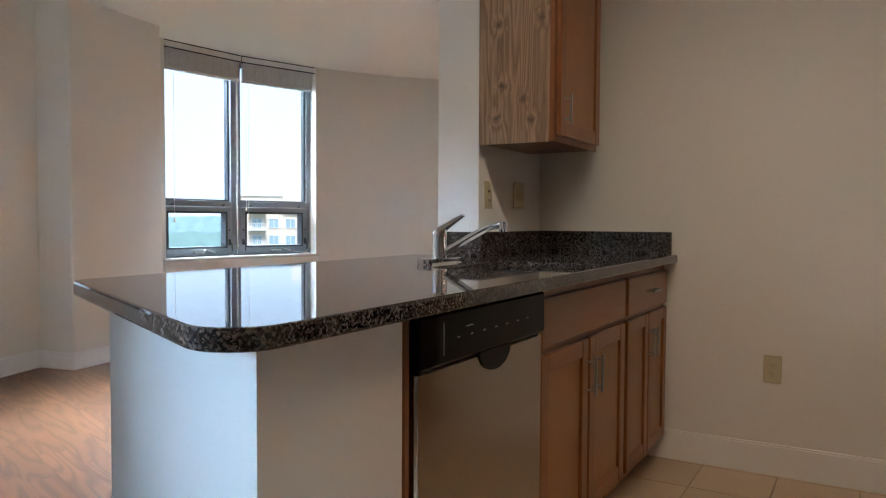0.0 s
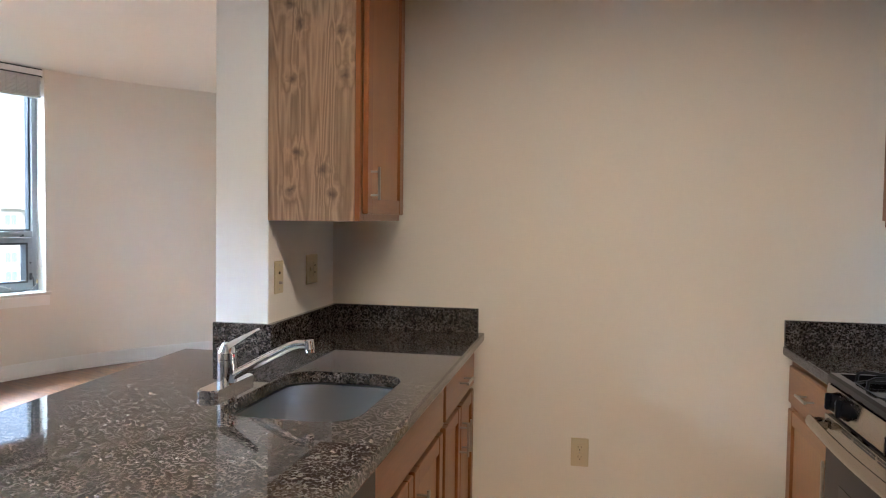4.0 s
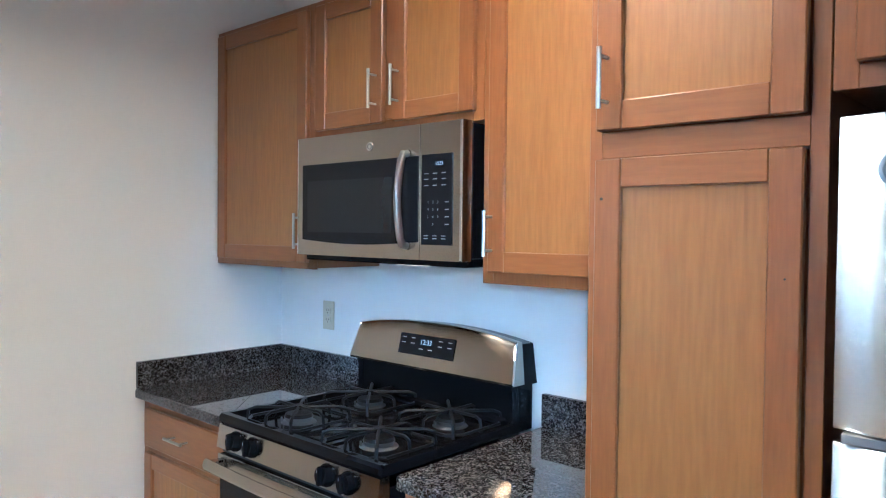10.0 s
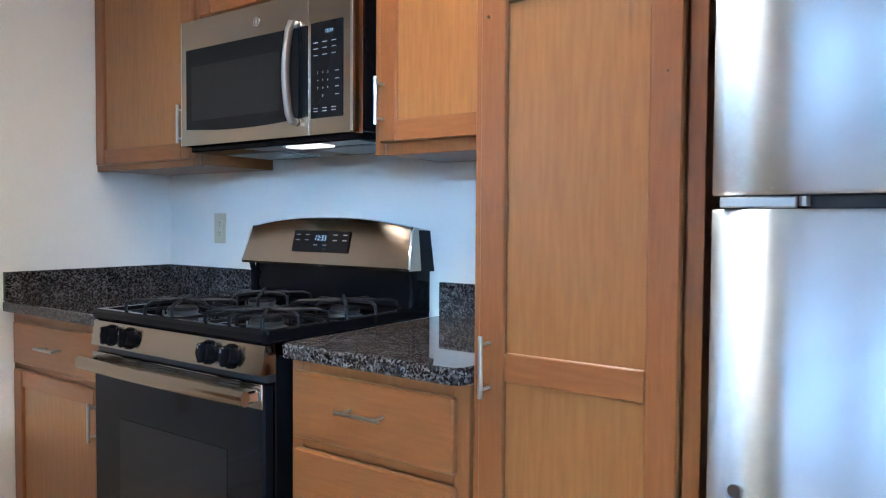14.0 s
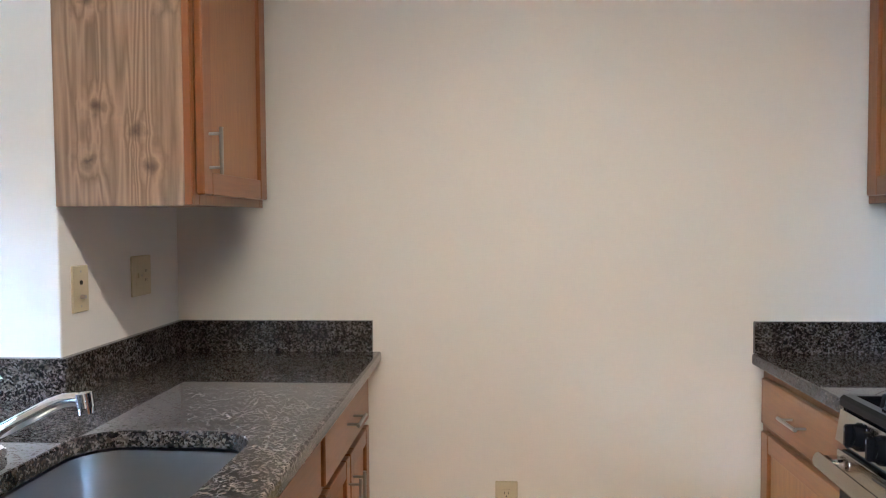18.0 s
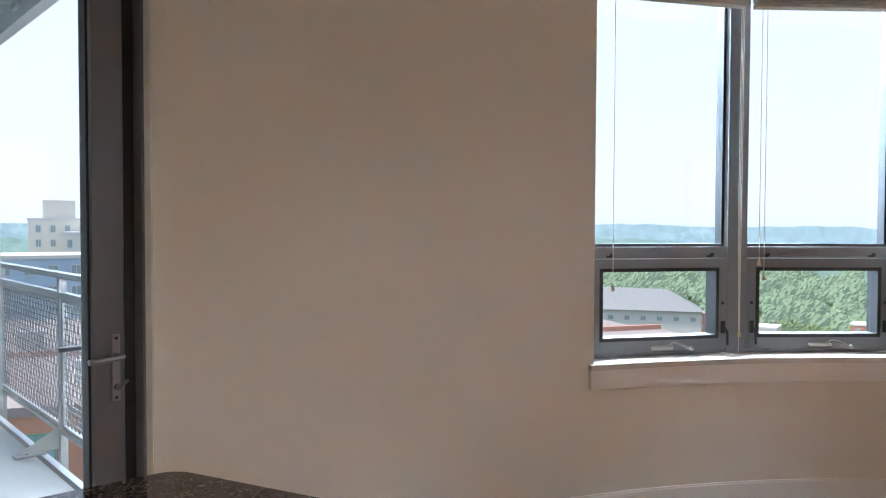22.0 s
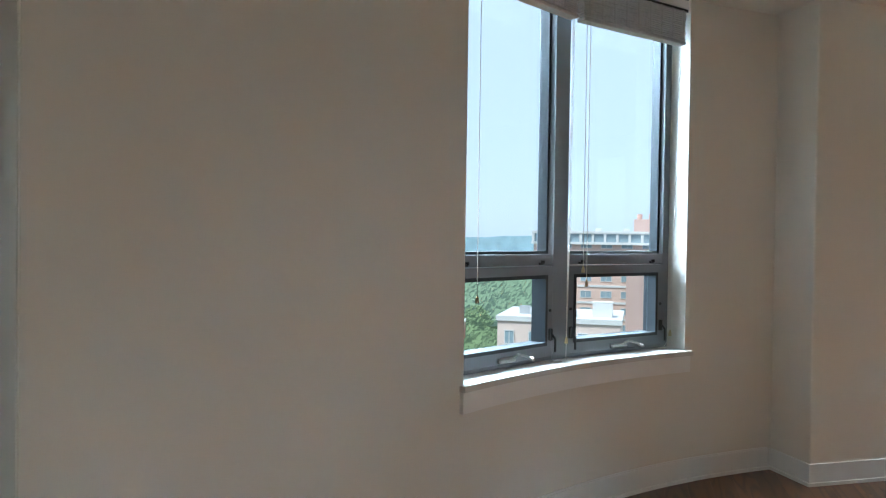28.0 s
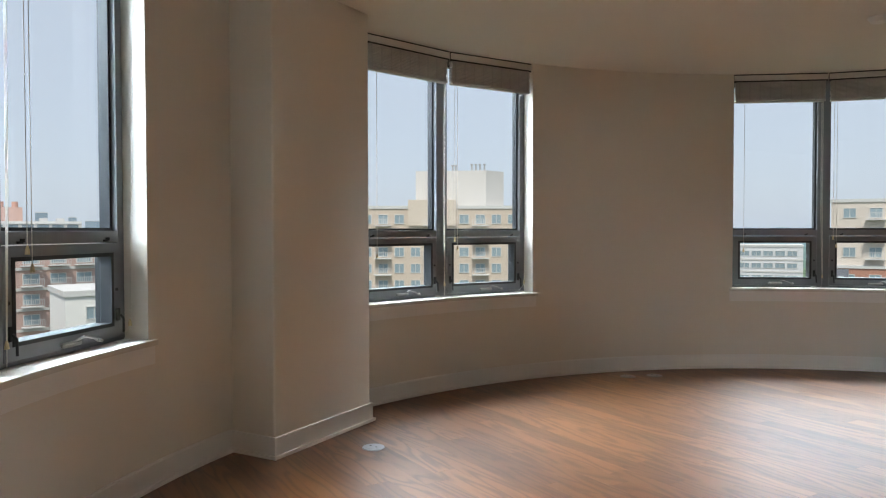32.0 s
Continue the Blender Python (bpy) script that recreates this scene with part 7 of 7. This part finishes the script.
for px, py, s in ((3.2, 2.0, 1.5), (0.8, 1.2, 0.7), (-0.6, 1.6, 0.6), (-2.0, 1.3, 0.6), (-4.2, 2.5, 0.8)):
    box("roof_unit", (px, py, top + 0.5), (px + s * 1.3, py + s, top + 0.5 + s), M_FARTRIM if s > 1 else M_GALV, t, 0)
facade("cream_slab_house", "cream concrete apartment slab with regular windows", -129.0, 150, 20, -0.3, CREAM, 2.9, 2.2, rows=9, win=(0.9, 1.6))
t, m, top = facade("cream_tower", "cream concrete apartment block with roof plant", -125.5, 165, 14, 2.4, CREAM, 2.9, 2.6, rows=8, win=(1.0, 1.5))
box("roof_plant", (-4.5, 4, top), (1.5, 9, top + 4.2), material("roof_plant_wall", (0.56, 0.55, 0.50), 0.85), t, 0)
facade("blue_apartment_house", "blue and white apartment house with gables", -124.6, 118, 16, -3.4, (0.36, 0.47, 0.60), 3.0, 3.0, rows=6, win=(1.4, 1.5))
t, m, top = facade("striped_tower", "white apartment tower with banded floors", 105.6, 190, 15, -2.8, (0.62, 0.64, 0.66), 2.9, 2.6, rows=10, win=(2.2, 1.3), bands=M_FARTRIM)
facade("pale_low_house", "pale low building before the banded tower", 107.4, 130, 5.0, -8.6, (0.62, 0.60, 0.52), 3.2, 2.6, rows=2, win=(1.1, 1.2))
t, m, top = facade("red_white_tower", "white tower above red brick lower storeys with balconies", 98.2, 132, 16, 5.6, (0.62, 0.56, 0.50), 3.1, 3.6, rows=3, win=(1.8, 1.6), balconies=(1, 3), z_bottom=-4.8)
facade("red_brick_base", "red brick lower storeys with pale bands", 98.2, 131.4, 16.2, -4.85, RED, 3.1, 3.6, rows=8, win=(1.7, 1.5), balconies=(1, 3), bands=M_FARTRIM)
M_SIGN = material("grey_banner", (0.20, 0.21, 0.24), 0.7)
sc = VIEW + Vector((math.cos(radians(101.0)), math.sin(radians(101.0)), 0)) * 130
sign = thing("banner_sign", "dark grey vertical banner with pale lettering bars", "sign", tuple(sc + Vector((0, 0, -9.8))))
box("banner", (sc.x - 1.0, sc.y - 0.1, -9.8), (sc.x + 1.0, sc.y + 0.1, -4.9), M_SIGN, sign, 0)
for k in range(7):
    box("lettering_bar", (sc.x - 0.45, sc.y - 0.14, -9.3 + k * 0.5), (sc.x + 0.35, sc.y - 0.1, -9.0 + k * 0.5), M_FARTRIM, sign, 0)
# long red brick building with pale flat roofs just below the balcony
M_ROOF = material("pale_flat_roof", (0.25, 0.215, 0.21), 0.9, var=0.12, scale=0.15)
t, m, top = facade("brick_market_hall", "long red brick building with pale flat roofs and green windows", -143, 40, 66, -8.2, RED, 4.6, 3.4, depth=15, rows=3, win=(1.9, 2.4), trim=material("green_window_frame", (0.10, 0.30, 0.24), 0.6), flat_roof=M_ROOF, turn_by=8)
box("roof_step", (-33, 15.5, top - 1.5), (33, 40, top + 0.2), M_ROOF, t, 0)
box("parapet", (-33.2, 15.2, top + 0.5), (33.2, 15.6, top + 0.9), material("parapet_brick", RED, 0.85), t, 0)
rng = random.Random(11)
for k in range(16):
    px, py = rng.uniform(-30, 30), rng.uniform(3, 36)
    s = rng.uniform(0.6, 1.5)
    box("roof_unit", (px, py, top + 0.2), (px + s * 1.6, py + s, top + 0.5 + s), M_FARTRIM if k % 2 else M_GALV, t, 0)
t, m, top = facade("gabled_warehouse", "low pale building with a light grey gabled roof", -166.6, 190, 40, -20.0, (0.60, 0.60, 0.58), 4, 4, rows=1, win=(1.4, 1.2))
bm = bmesh.new()
v = [bm.verts.new(p) for p in ((-20.5, -1, top + 0.55), (20.5, -1, top + 0.55), (20.5, 15, top + 0.55), (-20.5, 15, top + 0.55), (-16, 7, top + 6.0), (12, 7, top + 5.4))]
for f in ((0, 1, 5, 4), (2, 3, 4, 5), (1, 2, 5), (3, 0, 4), (3, 2, 1, 0)):
    bm.faces.new([v[i] for i in f])
part("gable_roof", bm, material("light_grey_sheet_roof", (0.20, 0.21, 0.22), 0.6, var=0.06, scale=0.2), t)
for k, (az, d, w, z) in enumerate(((-160.5, 230, 16, -27), (-157, 260, 22, -29), (-171, 280, 18, -30), (-176, 240, 14, -29), (-151, 250, 20, -27), (-147, 300, 26, -30), (-139, 330, 24, -31), (-134, 240, 18, -27), (176, 260, 16, -29), (169, 230, 14, -28))):
    facade("town_house", "low town house among trees", az, d, w, z, ((0.40, 0.20, 0.15), (0.55, 0.53, 0.50))[k % 2], 3.2, 3.0, depth=9, rows=2, win=(1.2, 1.3), turn_by=k * 17 % 40 - 20, group="town houses")
# the blue wall colour of these towers holds the haze of distance
for az, w, h in ((158.4, 6, 19), (156.5, 4, 14), (155.2, 8, 10)):
    facade("city_tower", "tower on the horizon, its wall painted in haze blue", az, 900, w * 2, 2 + h, (0.26, 0.34, 0.42), 6, 8, rows=0, group="skyline towers")

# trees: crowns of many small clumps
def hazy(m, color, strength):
    """Gives a distant material a faint emission that stands in for haze."""
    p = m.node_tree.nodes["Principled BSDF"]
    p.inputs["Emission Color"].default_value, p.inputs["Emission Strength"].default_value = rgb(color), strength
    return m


# both foliage materials glow a little, as haze painted into them
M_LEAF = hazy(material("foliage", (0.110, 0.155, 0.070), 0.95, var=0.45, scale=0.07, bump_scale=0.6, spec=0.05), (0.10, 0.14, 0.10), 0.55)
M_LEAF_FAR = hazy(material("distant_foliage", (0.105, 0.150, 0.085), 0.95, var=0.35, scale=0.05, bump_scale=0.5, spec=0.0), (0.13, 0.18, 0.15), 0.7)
IV = np.array(((1, 1, 1), (1, -1, -1), (-1, 1, -1), (-1, -1, 1))) * 0.577
IF = np.array(((0, 1, 2), (0, 3, 1), (0, 2, 3), (1, 3, 2)))


def woods(name, label, mat, count, d0, d1, size, sprays, leaf, seed, spread=(92, 252)):
    """Treetops seen from high above: each crown is a ragged dome of many small sprays of leaves."""
    rs = np.random.RandomState(seed)
    V = []
    for _ in range(count):
        az = math.radians(rs.uniform(*spread))
        d = math.sqrt(rs.uniform(d0 * d0, d1 * d1))
        r = size * rs.uniform(0.5, 1.35)
        o = rs.normal(size=(sprays, 3))
        o /= np.linalg.norm(o, axis=1)[:, None]
        o[:, 2] = abs(o[:, 2]) - 0.25
        lobes = 1 + 0.22 * np.sin(3 * np.arctan2(o[:, 1], o[:, 0]) + rs.uniform(0, 6)) + 0.12 * np.sin(5 * o[:, 2] + rs.uniform(0, 6))
        o *= (r * lobes * rs.uniform(0.55, 1.0, sprays) ** 0.5)[:, None] * np.array((1.0, 1.0, 0.9))
        o += (VIEW.x + d * math.cos(az), VIEW.y + d * math.sin(az), GROUND + r * rs.uniform(0.5, 1.3))
        q = leaf * rs.uniform(0.6, 1.5, (sprays, 1, 1))
        V.append((o[:, None, :] + IV[None] * q * rs.uniform(0.5, 1.4, (sprays, 4, 3))).reshape(-1, 3))
    V = np.concatenate(V)
    F = (IF[None] + 4 * np.arange(len(V) // 4)[:, None, None]).reshape(-1, 3)
    me = bpy.data.meshes.new(name)
    me.from_pydata(V.tolist(), [], F.tolist())
    me.materials.append(mat)
    tagged(new(name, me), label, "trees", "", "stuff")


woods("near_trees", "leafy green treetops between the houses with a faint painted haze glow", M_LEAF, 850, 140, 330, 4.8, 240, 0.75, 3)
woods("far_woods", "wide green woodland behind the houses with a painted haze glow", M_LEAF_FAR, 3000, 330, 645, 6.0, 70, 1.5, 4)


# distant wooded hills, ridge behind ridge, their haze painted as bluer emission
def ridge(name, label, dist, top, rough, color, strength, seed):
    m = bpy.data.materials.new(name)
    m.use_nodes = True
    n, l = m.node_tree.nodes, m.node_tree.links
    b = n["Principled BSDF"]
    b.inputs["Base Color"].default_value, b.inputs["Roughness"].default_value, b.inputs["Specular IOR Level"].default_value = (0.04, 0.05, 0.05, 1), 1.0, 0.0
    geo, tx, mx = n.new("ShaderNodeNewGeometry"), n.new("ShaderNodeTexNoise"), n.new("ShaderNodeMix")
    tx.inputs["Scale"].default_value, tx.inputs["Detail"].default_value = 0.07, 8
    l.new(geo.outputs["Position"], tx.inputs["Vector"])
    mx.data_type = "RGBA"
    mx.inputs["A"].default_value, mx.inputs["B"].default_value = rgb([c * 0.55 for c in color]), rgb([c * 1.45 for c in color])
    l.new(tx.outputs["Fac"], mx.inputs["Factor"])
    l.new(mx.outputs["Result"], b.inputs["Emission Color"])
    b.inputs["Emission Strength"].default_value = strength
    bm = bmesh.new()
    prev = None
    for k in range(901):
        a = math.radians(80 + k * 0.2)
        h = top + rough * (2.2 * noise.noise((k * 0.022, seed, 0)) + 0.7 * noise.noise((k * 0.15, seed, 5)) + 0.35 * noise.noise((k * 0.7, seed, 9)))
        p = [bm.verts.new((VIEW.x + dist * math.cos(a), VIEW.y + dist * math.sin(a), z)) for z in (GROUND - 5, h)]
        if prev:
            bm.faces.new((prev[0], p[0], p[1], prev[1]))
        prev = p
    part(name, bm, m, None, label, kind="structure", category="backdrop")


ridge("backdrop_near", "green wooded slope in the distance with painted glowing haze", 650, -24.0, 2.0, (0.17, 0.26, 0.22), 1.0, 1)
ridge("backdrop_middle", "wooded hills in the distance with painted glowing blue-green haze", 900, -15.0, 3.0, (0.19, 0.30, 0.29), 1.0, 2)
ridge("backdrop", "wooded hills on the horizon with painted glowing pale blue haze", 1500, 5.5, 4.0, (0.24, 0.36, 0.42), 1.0, 3)


# ---- small things in the living room ----
def floor_box(at, r, label):
    t = thing("floor_box", label, "floor outlet", at, "floor outlet covers")
    bm = bmesh.new()
    add_cyl(bm, (at[0], at[1], 0.0), (at[0], at[1], 0.006), r, 32, r - 0.004)
    p = part("cover", bm, M_FLOORBOX, t, smooth=True)
    bm = bmesh.new()
    add_cyl(bm, (at[0], at[1], 0.006), (at[0], at[1], 0.008), r * 0.72, 28, r * 0.70)
    part("lid", bm, M_FLOORBOX, p, smooth=True)
    for dx in (-0.35, 0.35):
        cyl("screw", (at[0] + dx * r, at[1], 0.008), (at[0] + dx * r, at[1], 0.0095), 0.006, M_SLOT, p, 8)


floor_box((-4.30, 3.992, 0), 0.066, "round steel floor outlet cover on the oak floor")
floor_box((-4.06, 6.83, 0), 0.066, "round steel floor outlet cover near the curved wall")
floor_box((-3.90, 7.01, 0), 0.066, "round steel floor outlet cover near the curved wall")
t = thing("smoke_detector", "round white smoke detector on the ceiling", "detector", (-2.18, 6.6, CEIL))
bm = bmesh.new()
add_cyl(bm, (-2.18, 6.6, CEIL - 0.012), (-2.18, 6.6, CEIL), 0.07, 28)
add_cyl(bm, (-2.18, 6.6, CEIL - 0.035), (-2.18, 6.6, CEIL - 0.012), 0.05, 28, 0.064)
part("cover", bm, M_TRIM, t, smooth=True)


# ---- floor pieces ----
TS, TJ = 0.305, 0.004
bm = bmesh.new()
add_box(bm, (TJ / 2, TJ / 2, -0.003), (TS - TJ / 2, TS - TJ / 2, 0.0), 0.0015)
tile_mesh = mesh_of("tile", bm, M_TILE)
n = 0
x = -0.285 - TS * 1
while x < WALL_X - 0.02:
    y = 3.40 - TS * 18
    while y < WALL_Y - 0.02:
        full = x >= -0.60 and x + TS <= WALL_X and y >= -2.1 and y + TS <= WALL_Y
        if full:
            o = new("tile", tile_mesh)
            o.location, o.parent = (x, y, 0), TILES
        else:
            x0, x1, y0, y1 = max(x, -0.615), min(x + TS, WALL_X), max(y, -2.1), min(y + TS, WALL_Y)
            if x1 - x0 > 0.02 and y1 - y0 > 0.02:
                box("tile", (x0 + TJ / 2, y0 + TJ / 2, -0.003), (x1 - TJ / 2, y1 - TJ / 2, 0.0), M_TILE, TILES, 0.0015)
        y += TS
    x += TS

# oak boards, laid askew to the kitchen
SW = 0.127
rng = random.Random(21)
rest = []
shared = {}
count = 0
FU, FV = Vector((math.cos(FLOOR_TURN), math.sin(FLOOR_TURN))), Vector((-math.sin(FLOOR_TURN), math.cos(FLOOR_TURN)))
CENTRE = Vector((CX, CY))
vv = -R - 0.02
while vv < R:
    mid_v = vv + SW / 2
    half = math.sqrt(max(0.0, (R + 0.10) ** 2 - max(abs(vv), abs(vv + SW)) ** 2))
    lo, hi = -half, half
    # stop at the kitchen's tiles
    edge = (-0.63 - CX - mid_v * FV.x) / FU.x
    if (CENTRE + FU * edge + FV * mid_v).y < 3.80:
        hi = min(hi, edge)
    else:
        hi = min(hi, (3.88 + SW - CY - mid_v * FV.y) / FU.y)
    uu = lo - rng.uniform(0, 0.9)
    while uu < hi - 0.02:
        ln = rng.choice((0.6, 0.9, 1.2, 1.5, 1.8))
        a, b = max(uu, lo), min(uu + ln, hi)
        c = CENTRE + FU * ((a + b) / 2) + FV * mid_v
        if b - a > 0.03:
            if c.x < -2.6 and 1.4 < c.y < 7.4 and count < 300 and a == uu and b == uu + ln:
                if ln not in shared:
                    b0 = bmesh.new()
                    add_box(b0, (0.0003, 0.0003, -0.0115), (ln - 0.0003, SW - 0.0003, 0.0))
                    shared[ln] = mesh_of("plank", b0, M_OAK)
                o = new("plank", shared[ln])
                p = CENTRE + FU * a + FV * vv
                o.location, o.rotation_euler, o.parent = (p.x, p.y, 0), (0, 0, FLOOR_TURN), FLOOR
                count += 1
            else:
                rest.append((a, b, vv))
        uu += ln
    vv += SW
bm = bmesh.new()
for a, b, v0 in rest:
    add_box(bm, (a + 0.0003, v0 + 0.0003, -0.0115), (b - 0.0003, v0 + SW - 0.0003, 0.0))
bmesh.ops.transform(bm, matrix=Matrix.Translation((CX, CY, 0)) @ Matrix.Rotation(FLOOR_TURN, 4, "Z"), verts=bm.verts)
M_OAK_REST = M_OAK.copy()
nn, ll = M_OAK_REST.node_tree.nodes, M_OAK_REST.node_tree.links
isl = nn.new("ShaderNodeNewGeometry")
for link in list(ll):
    if link.from_node.type == "OBJECT_INFO":
        to = link.to_socket
        ll.new(isl.outputs["Random Per Island"], to)
part("planks", bm, M_OAK_REST, FLOOR, kind="stuff")
